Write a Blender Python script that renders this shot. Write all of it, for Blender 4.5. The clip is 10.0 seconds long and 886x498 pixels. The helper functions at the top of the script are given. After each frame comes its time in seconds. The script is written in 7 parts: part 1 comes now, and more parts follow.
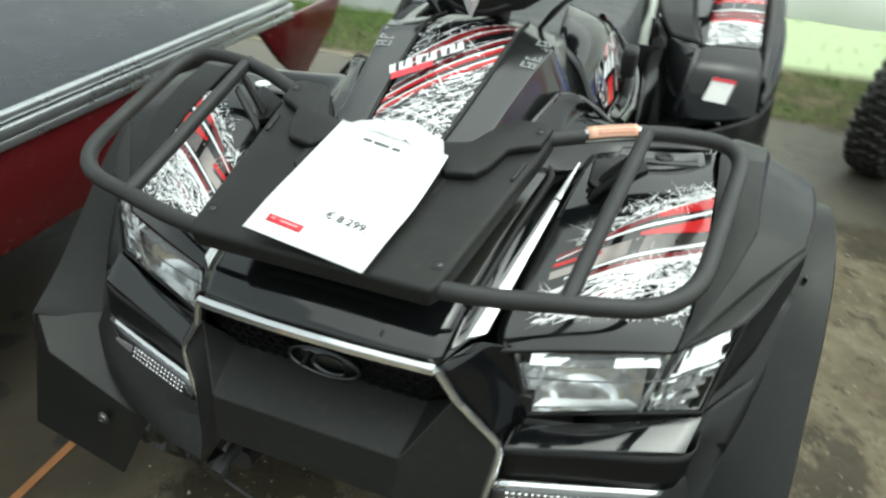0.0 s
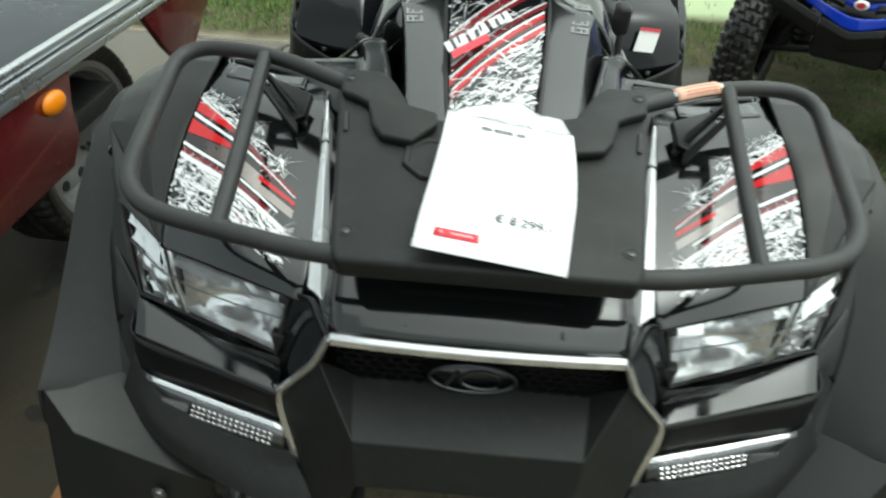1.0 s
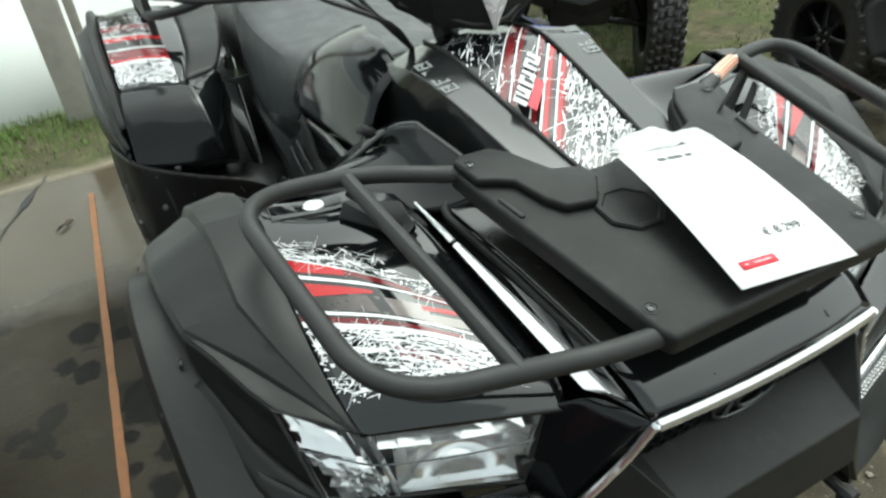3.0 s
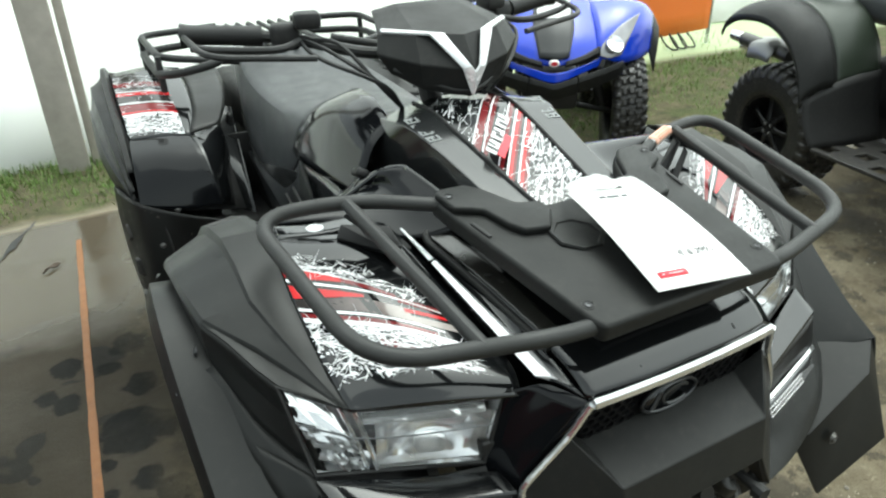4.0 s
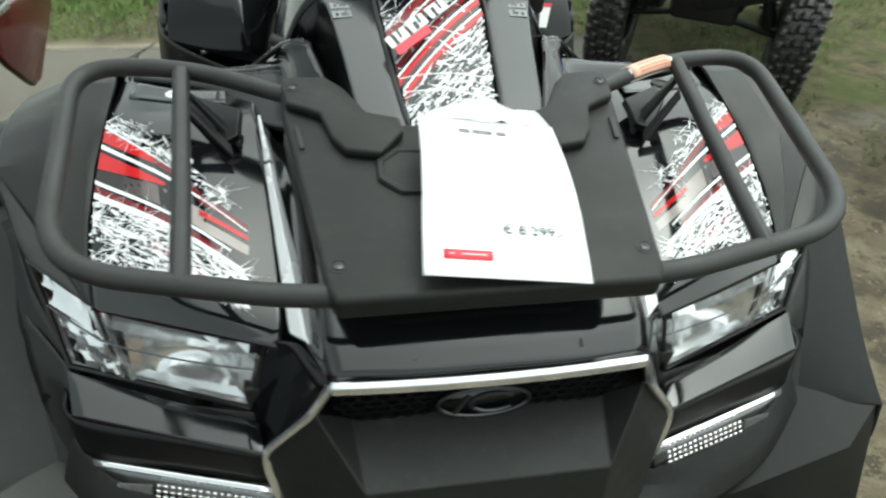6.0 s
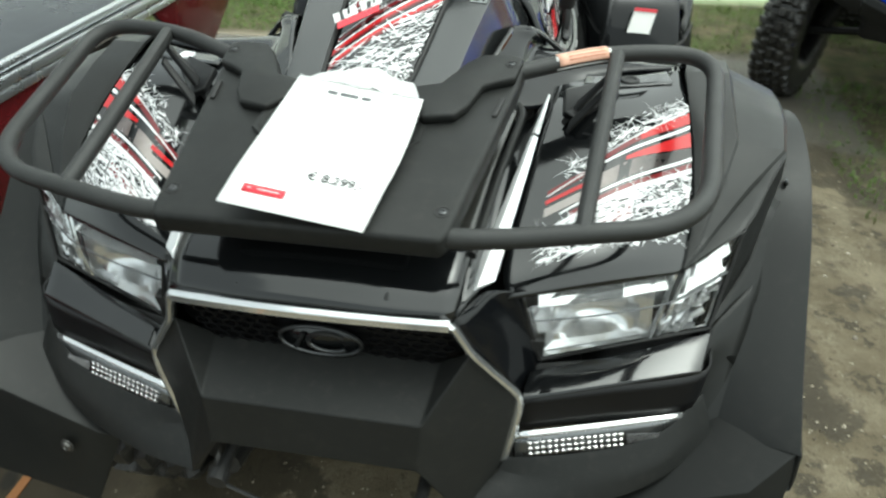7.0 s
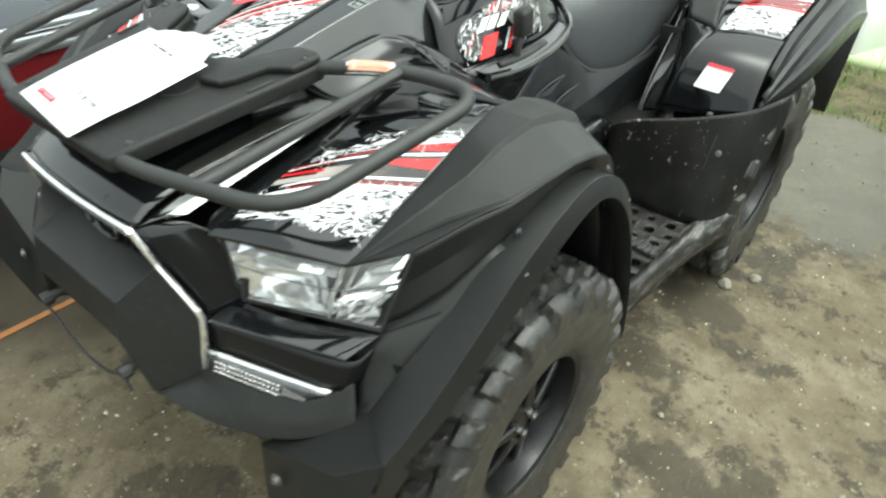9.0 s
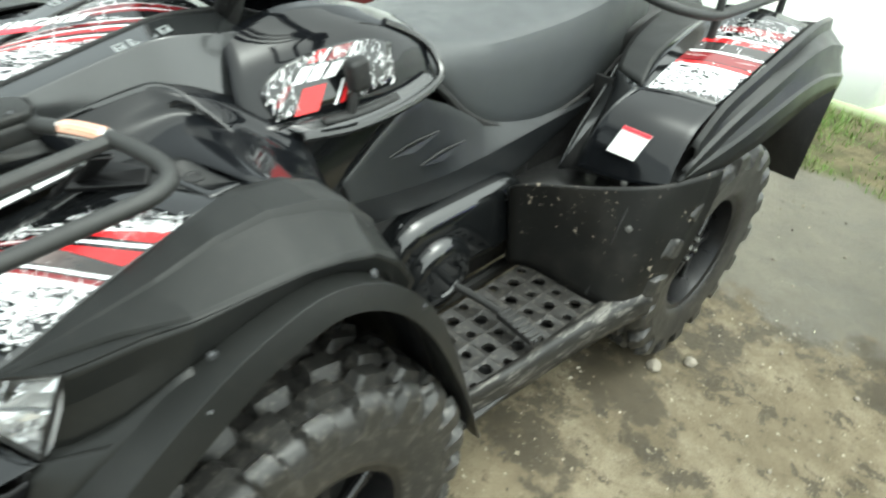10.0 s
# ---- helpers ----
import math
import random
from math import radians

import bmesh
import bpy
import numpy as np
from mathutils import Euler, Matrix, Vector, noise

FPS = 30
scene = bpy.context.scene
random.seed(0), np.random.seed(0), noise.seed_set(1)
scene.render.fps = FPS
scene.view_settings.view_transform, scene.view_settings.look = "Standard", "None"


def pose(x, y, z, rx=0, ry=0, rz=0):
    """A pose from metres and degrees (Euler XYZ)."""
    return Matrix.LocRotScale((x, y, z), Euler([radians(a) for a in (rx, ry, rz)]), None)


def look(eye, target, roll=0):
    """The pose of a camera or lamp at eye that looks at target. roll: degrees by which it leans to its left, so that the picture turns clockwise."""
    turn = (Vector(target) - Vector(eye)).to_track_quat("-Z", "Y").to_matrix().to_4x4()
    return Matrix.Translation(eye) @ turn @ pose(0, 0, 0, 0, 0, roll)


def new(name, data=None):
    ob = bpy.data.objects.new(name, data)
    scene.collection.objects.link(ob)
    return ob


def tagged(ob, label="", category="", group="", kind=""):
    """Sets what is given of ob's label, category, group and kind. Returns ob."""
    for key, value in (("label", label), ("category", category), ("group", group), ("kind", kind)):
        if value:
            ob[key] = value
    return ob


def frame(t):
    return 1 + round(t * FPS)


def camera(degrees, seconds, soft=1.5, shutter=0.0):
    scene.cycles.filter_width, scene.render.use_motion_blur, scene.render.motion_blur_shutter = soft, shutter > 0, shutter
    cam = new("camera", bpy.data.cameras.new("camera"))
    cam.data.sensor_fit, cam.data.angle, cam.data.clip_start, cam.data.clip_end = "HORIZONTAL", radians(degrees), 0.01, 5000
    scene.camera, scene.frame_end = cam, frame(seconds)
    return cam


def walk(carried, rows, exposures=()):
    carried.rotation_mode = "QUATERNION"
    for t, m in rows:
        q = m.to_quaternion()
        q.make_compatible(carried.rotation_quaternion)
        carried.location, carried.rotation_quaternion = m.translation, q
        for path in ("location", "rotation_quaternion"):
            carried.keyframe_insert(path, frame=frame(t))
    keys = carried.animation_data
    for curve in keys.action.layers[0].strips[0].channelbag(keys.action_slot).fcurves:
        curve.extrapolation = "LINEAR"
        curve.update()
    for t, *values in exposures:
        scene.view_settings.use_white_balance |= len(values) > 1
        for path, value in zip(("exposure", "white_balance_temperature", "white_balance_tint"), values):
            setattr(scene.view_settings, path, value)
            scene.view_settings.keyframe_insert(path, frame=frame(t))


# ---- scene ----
from mathutils.bvhtree import BVHTree

cam = camera(68.3, 10.0, soft=2.25, shutter=0.5)
PATH = [
    (0, (0.322, -0.61, 1.304), (-0.221, 0.945, 0.169), 2.4),
    (0.5, (0.114, -0.64, 1.29), (-0.067, 0.955, 0.098), 3.1),
    (1, (-0.026, -0.611, 1.28), (-0.078, 0.991, 0.084), 3.6),
    (1.5, (-0.151, -0.481, 1.268), (-0.117, 1.11, 0.057), -2.0),
    (2, (-0.256, -0.4, 1.264), (0.014, 1.131, 0.006), -4.3),
    (2.5, (-0.403, -0.358, 1.276), (0.17, 1.055, -0.018), -4.4),
    (2.7, (-0.444, -0.371, 1.285), (0.207, 1.072, 0.063), -4.0),
    (3, (-0.483, -0.431, 1.299), (0.182, 1.083, 0.174), -6.1),
    (3.2, (-0.51, -0.482, 1.313), (0.182, 1.056, 0.239), -6.2),
    (4.3, (-0.572, -0.588, 1.315), (0.235, 0.998, 0.403), -0.7),
    (4.5, (-0.562, -0.592, 1.31), (0.211, 0.989, 0.36), -0.2),
    (5, (-0.452, -0.585, 1.276), (0.214, 0.967, 0.204), 2.6),
    (5.5, (-0.279, -0.534, 1.262), (0.204, 1.038, 0.123), 3.9),
    (6, (-0.135, -0.535, 1.263), (0.17, 1.023, 0.046), 3.3),
    (6.2, (-0.058, -0.556, 1.265), (0.134, 1.015, 0.043), 2.0),
    (7.3, (0.349, -0.607, 1.25), (-0.099, 0.939, 0.061), 0.0),
    (7.5, (0.427, -0.585, 1.259), (-0.104, 0.933, 0.07), 1.0),
    (8, (0.575, -0.54, 1.274), (-0.125, 0.895, 0.07), 1.5),
    (8.5, (0.789, -0.491, 1.294), (-0.116, 0.824, 0.089), 1.2),
    (9, (0.905, -0.418, 1.304), (-0.092, 0.834, 0.105), 2.0),
    (9.5, (0.98, -0.201, 1.32), (-0.075, 1.006, 0.125), 3.3),
    (10, (1.036, 0.005, 1.324), (-0.05, 1.189, 0.133), 4.7),
]
walk(cam, [(t, look(eye, target, roll)) for t, eye, target, roll in PATH],
     [(0, 0.81, 6300, -5), (0.5, 0.83, 6300, -5), (2, 0.51, 6300, -4), (3, 0.86, 6300, -4), (4.5, 1.07, 6300, -3), (6, 0.89, 6300, -4), (7.5, 0.95, 6350, -5), (8.5, 1.31, 6400, -4), (9, 1.54, 6400, -4), (9.5, 1.58, 6375, -4), (10, 1.74, 6350, -5)])

# ---------------------------------------------------------------- light
world = bpy.data.worlds.new("overcast_sky")
scene.world = world
world.use_nodes = True
wn, wl = world.node_tree.nodes, world.node_tree.links
sky = wn.new("ShaderNodeTexSky")
sky.sky_type, sky.sun_disc = "NISHITA", False
sky.sun_elevation, sky.sun_rotation = radians(70), radians(65)
sky.air_density, sky.dust_density, sky.ozone_density = 1.2, 4.0, 1.0
pale = wn.new("ShaderNodeHueSaturation")
pale.inputs["Saturation"].default_value = 0.16
wl.new(sky.outputs["Color"], pale.inputs["Color"])
wl.new(pale.outputs["Color"], wn["Background"].inputs["Color"])
wn["Background"].inputs["Strength"].default_value = 0.15
sun = new("sun", bpy.data.lights.new("sun", "SUN"))
sun.data.energy, sun.data.angle, sun.data.color = 1.15, radians(130), (1.0, 0.98, 0.94)
sun.matrix_world = look((2.6, 0.75, 4.4), (0, 0, 0))

# ---------------------------------------------------------------- materials
def node(nt, kind, **values):
    n = nt.nodes.new("ShaderNode" + kind)
    for key, value in values.items():
        n.inputs[key.replace("_", " ")].default_value = value
    return n


def math_node(nt, op, a, b=None, c=None):
    n = nt.nodes.new("ShaderNodeMath")
    n.operation = op
    for k, v in enumerate((a, b, c)):
        if v is None:
            continue
        if isinstance(v, (int, float)):
            n.inputs[k].default_value = v
        else:
            nt.links.new(v, n.inputs[k])
    return n.outputs[0]


def mixed(nt, fac, a, b):
    n = nt.nodes.new("ShaderNodeMix")
    n.data_type = "RGBA"
    for sock, v in ((n.inputs["Factor"], fac), (n.inputs["A"], a), (n.inputs["B"], b)):
        if isinstance(v, (int, float)):
            sock.default_value = v
        elif isinstance(v, tuple):
            sock.default_value = (*v, 1) if len(v) == 3 else v
        else:
            nt.links.new(v, sock)
    return n.outputs["Result"]


def ramp(nt, fac, stops, hard=False):
    n = nt.nodes.new("ShaderNodeValToRGB")
    n.color_ramp.interpolation = "CONSTANT" if hard else "LINEAR"
    el = n.color_ramp.elements
    while len(el) < len(stops):
        el.new(0.5)
    for e, (p, c) in zip(el, stops):
        e.position = p
        e.color = (c, c, c, 1) if isinstance(c, (int, float)) else (*c, 1)
    nt.links.new(fac, n.inputs["Fac"])
    return n.outputs["Color"]


def blank(name):
    m = bpy.data.materials.new(name)
    m.use_nodes = True
    return m, m.node_tree, m.node_tree.nodes["Principled BSDF"]


def noise_at(nt, scale, detail=4.0, vec=None, stretch=None, turn=0.0, rough=0.55):
    co = nt.nodes.new("ShaderNodeTexCoord").outputs["Object"] if vec is None else vec
    if stretch:
        mp = nt.nodes.new("ShaderNodeMapping")
        mp.inputs["Rotation"].default_value = (0, 0, radians(turn))
        nt.links.new(co, mp.inputs["Vector"])
        mp2 = nt.nodes.new("ShaderNodeMapping")
        mp2.inputs["Scale"].default_value = stretch
        nt.links.new(mp.outputs["Vector"], mp2.inputs["Vector"])
        co = mp2.outputs["Vector"]
    n = node(nt, "TexNoise", Scale=scale, Detail=detail, Roughness=rough)
    nt.links.new(co, n.inputs["Vector"])
    return n.outputs["Fac"]


def bumped(nt, bsdf, height, strength, distance):
    b = node(nt, "Bump", Strength=strength, Distance=distance)
    nt.links.new(height, b.inputs["Height"])
    nt.links.new(b.outputs["Normal"], bsdf.inputs["Normal"])


def plain(name, color, rough=0.5, metal=0.0, vary=0.25, scale=6.0, grain=0.0, grain_scale=900.0, dust=0.0, coat=0.0, spec=0.5):
    """One surface with broad variation, grain, and a little dust."""
    m, nt, p = blank(name)
    broad = noise_at(nt, scale, 5)
    dark = tuple(c * (1 - vary) for c in color)
    light = tuple(min(1, c * (1 + vary)) for c in color)
    col = mixed(nt, broad, dark, light)
    if dust:
        spots = ramp(nt, noise_at(nt, scale * 14, 8, rough=0.7), [(0.52, 0.0), (0.78, dust)])
        col = mixed(nt, spots, col, (0.22, 0.2, 0.17))
    nt.links.new(col, p.inputs["Base Color"])
    p.inputs["Metallic"].default_value = metal
    p.inputs["Coat Weight"].default_value = coat
    p.inputs["Specular IOR Level"].default_value = spec
    r = ramp(nt, noise_at(nt, scale * 3.1, 6), [(0.3, max(0.0, rough - 0.07)), (0.75, min(1.0, rough + 0.08))])
    nt.links.new(r, p.inputs["Roughness"])
    if grain:
        bumped(nt, p, noise_at(nt, grain_scale, 2), grain, 0.0006)
    return m


plastic = plain("moulded_plastic", (0.010, 0.0105, 0.010), 0.50, vary=0.18, scale=5, grain=0.35, grain_scale=1400, dust=0.05, spec=0.28)
satin = plain("satin_plastic", (0.010, 0.0105, 0.010), 0.40, vary=0.15, scale=4, grain=0.12, grain_scale=1600, dust=0.03, spec=0.29)
semi = plain("semi_gloss_plastic", (0.014, 0.015, 0.0155), 0.17, vary=0.15, scale=4, dust=0.03, spec=0.8)
plastic_dull = plain("inner_plastic", (0.008, 0.008, 0.008), 0.62, vary=0.2, grain=0.25, dust=0.1)
gloss = plain("gloss_black", (0.005, 0.0055, 0.006), 0.09, vary=0.2, scale=9, dust=0.02, spec=0.75)
rail_plastic = plain("rail_plastic", (0.020, 0.0195, 0.017), 0.22, vary=0.2, scale=8, dust=0.06, spec=0.9)
cheek_gloss = plain("cheek_gloss", (0.005, 0.0055, 0.0065), 0.10, vary=0.2, scale=9, spec=0.32)
steel_black = plain("powder_coated_steel", (0.014, 0.0145, 0.014), 0.55, vary=0.15, grain=0.5, grain_scale=1100, dust=0.04)
chrome = plain("chrome", (0.84, 0.85, 0.86), 0.10, 0.9, vary=0.04)
silver = plain("silver_trim", (0.80, 0.81, 0.82), 0.25, 0.45, vary=0.05)
reflector = plain("reflector", (0.97, 0.97, 0.98), 0.10, 0.80, vary=0.04, scale=30, grain=0.3, grain_scale=90)
lamp_dark = plain("lamp_inner", (0.55, 0.55, 0.56), 0.22, 0.30, vary=0.12, scale=25)
steel = plain("bolt_steel", (0.13, 0.128, 0.122), 0.45, 0.8, vary=0.25)
guard_plastic = plain("guard_plastic", (0.0125, 0.013, 0.0125), 0.47, vary=0.18, scale=5, grain=0.35, grain_scale=1400, dust=0.06, spec=0.25)
bowl_metal = plain("bowl_metal", (0.90, 0.90, 0.91), 0.20, 0.85, vary=0.08, scale=25)
badge_dark = plain("badge_rim", (0.075, 0.077, 0.08), 0.3, 0.8, vary=0.1)
grille_black = plain("grille_black", (0.004, 0.004, 0.0045), 0.4, vary=0.2, spec=0.3)
satin_side = plain("satin_side", (0.012, 0.0132, 0.0145), 0.34, vary=0.15, scale=4, grain=0.12, grain_scale=1600, dust=0.03, spec=0.6)
badge_grey = plain("badge_grey", (0.16, 0.165, 0.17), 0.3, 0.8, vary=0.1)
rubber = plain("tyre_rubber", (0.019, 0.0186, 0.0175), 0.40, vary=0.45, grain=0.3, grain_scale=500, dust=0.5)
rubber_clean = plain("grip_rubber", (0.008, 0.008, 0.008), 0.6, vary=0.2, grain=0.4, grain_scale=700)
vinyl = plain("seat_vinyl", (0.037, 0.040, 0.0425), 0.46, vary=0.12, grain=0.6, grain_scale=800, dust=0.03)
alloy = plain("black_alloy", (0.012, 0.012, 0.013), 0.32, 0.4, vary=0.2, dust=0.1)
worn = plain("muddy_plastic", (0.018, 0.017, 0.016), 0.45, vary=0.5, grain=0.3, dust=0.6)
scuffed, unt, up_ = blank("scuffed_plastic")
ucol = mixed(unt, noise_at(unt, 9, 5), (0.008, 0.008, 0.008), (0.020, 0.019, 0.017))
ucol = mixed(unt, ramp(unt, noise_at(unt, 60, 7, stretch=(1, 0.16, 1), rough=0.7), [(0.52, 0.0), (0.68, 0.6)]), ucol, (0.26, 0.245, 0.22))
unt.links.new(ucol, up_.inputs["Base Color"])
unt.links.new(ramp(unt, noise_at(unt, 30, 5), [(0.3, 0.30), (0.7, 0.6)]), up_.inputs["Roughness"])
up_.inputs["Specular IOR Level"].default_value = 0.35
splashed, lnt, lp = blank("splashed_plastic")
lcol = mixed(lnt, noise_at(lnt, 5, 5), (0.006, 0.006, 0.006), (0.011, 0.011, 0.010))
drops = math_node(lnt, "ADD", math_node(lnt, "MULTIPLY", noise_at(lnt, 75, 5, stretch=(1, 1, 0.7), rough=0.6), 0.75), math_node(lnt, "MULTIPLY", noise_at(lnt, 7, 3), 0.3))
lcol = mixed(lnt, ramp(lnt, drops, [(0.648, 0.0), (0.685, 0.85)]), lcol, (0.23, 0.20, 0.16))
lnt.links.new(mixed(lnt, ramp(lnt, noise_at(lnt, 3.0, 6, rough=0.7), [(0.5, 0.0), (0.75, 0.12)]), lcol, (0.15, 0.13, 0.11)), lp.inputs["Base Color"])
lnt.links.new(ramp(lnt, noise_at(lnt, 12, 5), [(0.3, 0.34), (0.7, 0.55)]), lp.inputs["Roughness"])
lp.inputs["Specular IOR Level"].default_value = 0.22
paper = plain("paper", (0.84, 0.84, 0.83), 0.6, vary=0.02, scale=12)
print_red = plain("print_red", (0.62, 0.03, 0.05), 0.5, vary=0.05)
print_ink = plain("print_ink", (0.03, 0.03, 0.032), 0.6, vary=0.1)
print_pale = plain("print_pale", (0.62, 0.62, 0.62), 0.6, vary=0.06)
print_dim = plain("print_dim", (0.19, 0.20, 0.20), 0.4, vary=0.12)
label_ink = plain("label_ink", (0.52, 0.20, 0.12), 0.4, vary=0.1)
orange_film = plain("orange_label", (0.74, 0.42, 0.30), 0.35, vary=0.12, scale=30)
white_film = plain("white_label", (0.80, 0.79, 0.77), 0.4, vary=0.04)
red_paint = plain("red_paint", (0.085, 0.007, 0.009), 0.22, vary=0.15, coat=0.4, dust=0.03)
lid_grey = plain("grey_gelcoat", (0.029, 0.032, 0.037), 0.30, vary=0.08, scale=2, dust=0.04, spec=0.27)
alu = plain("aluminium", (0.62, 0.64, 0.66), 0.30, 0.9, vary=0.08, scale=3)
lamp_grey = plain("lamp_grey", (0.34, 0.34, 0.35), 0.15, 0.5, vary=0.3, scale=25)
amber = plain("amber_lens", (0.85, 0.25, 0.01), 0.18, vary=0.08)
galv = plain("silver_steel_rim", (0.36, 0.36, 0.35), 0.42, 0.7, vary=0.2, dust=0.15)
blue_paint = plain("blue_paint", (0.010, 0.050, 0.58), 0.18, vary=0.08, coat=0.4)
green_paint = plain("dark_green_plastic", (0.022, 0.030, 0.020), 0.42, vary=0.15, grain=0.2)
dark_box = plain("dark_engine_parts", (0.012, 0.012, 0.012), 0.55, vary=0.4, scale=18, dust=0.12)
wood = plain("weathered_timber", (0.40, 0.37, 0.33), 0.8, vary=0.3, scale=12, grain=0.5, grain_scale=120)
tarp, tnt, tp = blank("white_tarpaulin")
tcol = mixed(tnt, noise_at(tnt, 1.5, 5), (0.93, 0.93, 0.93), (0.96, 0.96, 0.96))
tnt.links.new(tcol, tp.inputs["Base Color"])
tp.inputs["Roughness"].default_value = 0.5
thin = tnt.nodes.new("ShaderNodeBsdfTranslucent")
tnt.links.new(tcol, thin.inputs["Color"])
tmix = tnt.nodes.new("ShaderNodeMixShader")
tmix.inputs[0].default_value = 0.5
tnt.links.new(tp.outputs[0], tmix.inputs[1])
tnt.links.new(thin.outputs[0], tmix.inputs[2])
tnt.links.new(tmix.outputs[0], tnt.nodes["Material Output"].inputs["Surface"])
banner_orange = plain("orange_banner", (0.78, 0.18, 0.02), 0.55, vary=0.05)
line_orange = plain("orange_road_paint", (0.23, 0.095, 0.030), 0.6, vary=0.35, scale=18, dust=0.5)
stone = plain("pale_stone", (0.20, 0.18, 0.145), 0.85, vary=0.25, scale=40, grain=0.5, grain_scale=200)
leaf_brown = plain("dead_leaf", (0.06, 0.04, 0.025), 0.7, vary=0.3, scale=60)

glass, gnt, gp = blank("clear_lens")
gloss_coat = gnt.nodes.new("ShaderNodeBsdfGlossy")
gnt.links.new(ramp(gnt, noise_at(gnt, 60, 4), [(0.3, 0.03), (0.8, 0.07)]), gloss_coat.inputs["Roughness"])
see = gnt.nodes.new("ShaderNodeBsdfTransparent")
see.inputs["Color"].default_value = (0.97, 0.98, 0.98, 1)
gmix, gfr = gnt.nodes.new("ShaderNodeMixShader"), node(gnt, "Fresnel", IOR=1.4)
gnt.links.new(gfr.outputs[0], gmix.inputs[0])
gnt.links.new(see.outputs[0], gmix.inputs[1])
gnt.links.new(gloss_coat.outputs[0], gmix.inputs[2])
gnt.links.new(gmix.outputs[0], gnt.nodes["Material Output"].inputs["Surface"])
gnt.nodes.remove(gp)
sleeve, snt, sp = blank("plastic_sleeve")
snt.links.new(ramp(snt, noise_at(snt, 40, 4), [(0.35, 0.08), (0.7, 0.25)]), sp.inputs["Roughness"])
sp.inputs["Base Color"].default_value = (0.9, 0.9, 0.9, 1)
sp.inputs["Alpha"].default_value = 0.45

# inks of the printed graphics, under one clear gloss
ink_red = plain("ink_red", (0.50, 0.016, 0.020), 0.14, vary=0.18, scale=14)
ink_deep = plain("ink_deep_red", (0.15, 0.012, 0.015), 0.14, vary=0.3, scale=20)
ink_black = plain("ink_black", (0.006, 0.007, 0.008), 0.14, vary=0.2)
ink_white = plain("ink_white", (0.80, 0.80, 0.81), 0.16, vary=0.06, scale=30)
ink_smoke, nt, p = blank("ink_smoke")
sep = nt.nodes.new("ShaderNodeSeparateXYZ")
nt.links.new(nt.nodes.new("ShaderNodeTexCoord").outputs["Object"], sep.inputs[0])
run = math_node(nt, "ADD", math_node(nt, "ABSOLUTE", sep.outputs["X"]), math_node(nt, "MULTIPLY", math_node(nt, "SUBTRACT", noise_at(nt, 30, 4), 0.5), 0.05))
nt.links.new(ramp(nt, run, [(0.285, (0.36, 0.32, 0.30)), (0.325, (0.16, 0.13, 0.125)), (0.375, (0.030, 0.026, 0.025))]), p.inputs["Base Color"])
p.inputs["Roughness"].default_value = 0.14

# rough ground: worn wet concrete that gives way to trodden soil and grass
ground_mat, nt, p = blank("concrete_and_soil")
co = nt.nodes.new("ShaderNodeTexCoord").outputs["Object"]
sep = nt.nodes.new("ShaderNodeSeparateXYZ")
nt.links.new(co, sep.inputs[0])
big, mid, fine = noise_at(nt, 0.9, 6, co), noise_at(nt, 6, 7, co, rough=0.65), noise_at(nt, 90, 6, co, rough=0.7)
dry = mixed(nt, ramp(nt, mid, [(0.35, 0.0), (0.65, 1.0)]), (0.100, 0.083, 0.053), (0.185, 0.156, 0.104))
crust = ramp(nt, noise_at(nt, 4.6, 9, co, rough=0.70), [(0.48, 0.0), (0.62, 0.65)])
dry = mixed(nt, crust, dry, mixed(nt, fine, (0.17, 0.145, 0.098), (0.30, 0.262, 0.187)))
blots = ramp(nt, noise_at(nt, 2.5, 9, co, rough=0.66), [(0.515, 0.0), (0.555, 0.85)])
dry = mixed(nt, blots, dry, mixed(nt, mid, (0.030, 0.026, 0.018), (0.075, 0.063, 0.043)))
dry = mixed(nt, ramp(nt, noise_at(nt, 8.5, 10, co, rough=0.74), [(0.555, 0.0), (0.585, 0.8)]), dry, mixed(nt, fine, (0.030, 0.026, 0.019), (0.075, 0.064, 0.046)))
dry = mixed(nt, ramp(nt, noise_at(nt, 34, 6, co, rough=0.72), [(0.61, 0.0), (0.67, 0.75)]), dry, (0.30, 0.265, 0.19))
dry = mixed(nt, ramp(nt, noise_at(nt, 28, 7, co, rough=0.75), [(0.32, 0.8), (0.44, 0.0)]), dry, (0.040, 0.034, 0.024))
dry = mixed(nt, ramp(nt, noise_at(nt, 52, 5, co, rough=0.6), [(0.655, 0.0), (0.69, 0.9)]), dry, (0.40, 0.365, 0.285))
far = math_node(nt, "ADD", math_node(nt, "SUBTRACT", sep.outputs["Y"], 1.85), math_node(nt, "MULTIPLY", math_node(nt, "SUBTRACT", noise_at(nt, 2.1, 7, co, rough=0.65), 0.5), 1.1))
damp = ramp(nt, far, [(0.0, 0.0), (0.10, 0.8)])
dry = mixed(nt, damp, dry, mixed(nt, mid, (0.088, 0.082, 0.066), (0.155, 0.146, 0.121)))
grit = noise_at(nt, 260, 4, co, rough=0.75)
dry = mixed(nt, ramp(nt, grit, [(0.30, 0.75), (0.48, 0.0)]), dry, (0.035, 0.030, 0.022))
wet_x = math_node(nt, "ADD", math_node(nt, "MULTIPLY", sep.outputs["X"], -1.0), math_node(nt, "MULTIPLY", math_node(nt, "SUBTRACT", big, 0.5), 0.9))
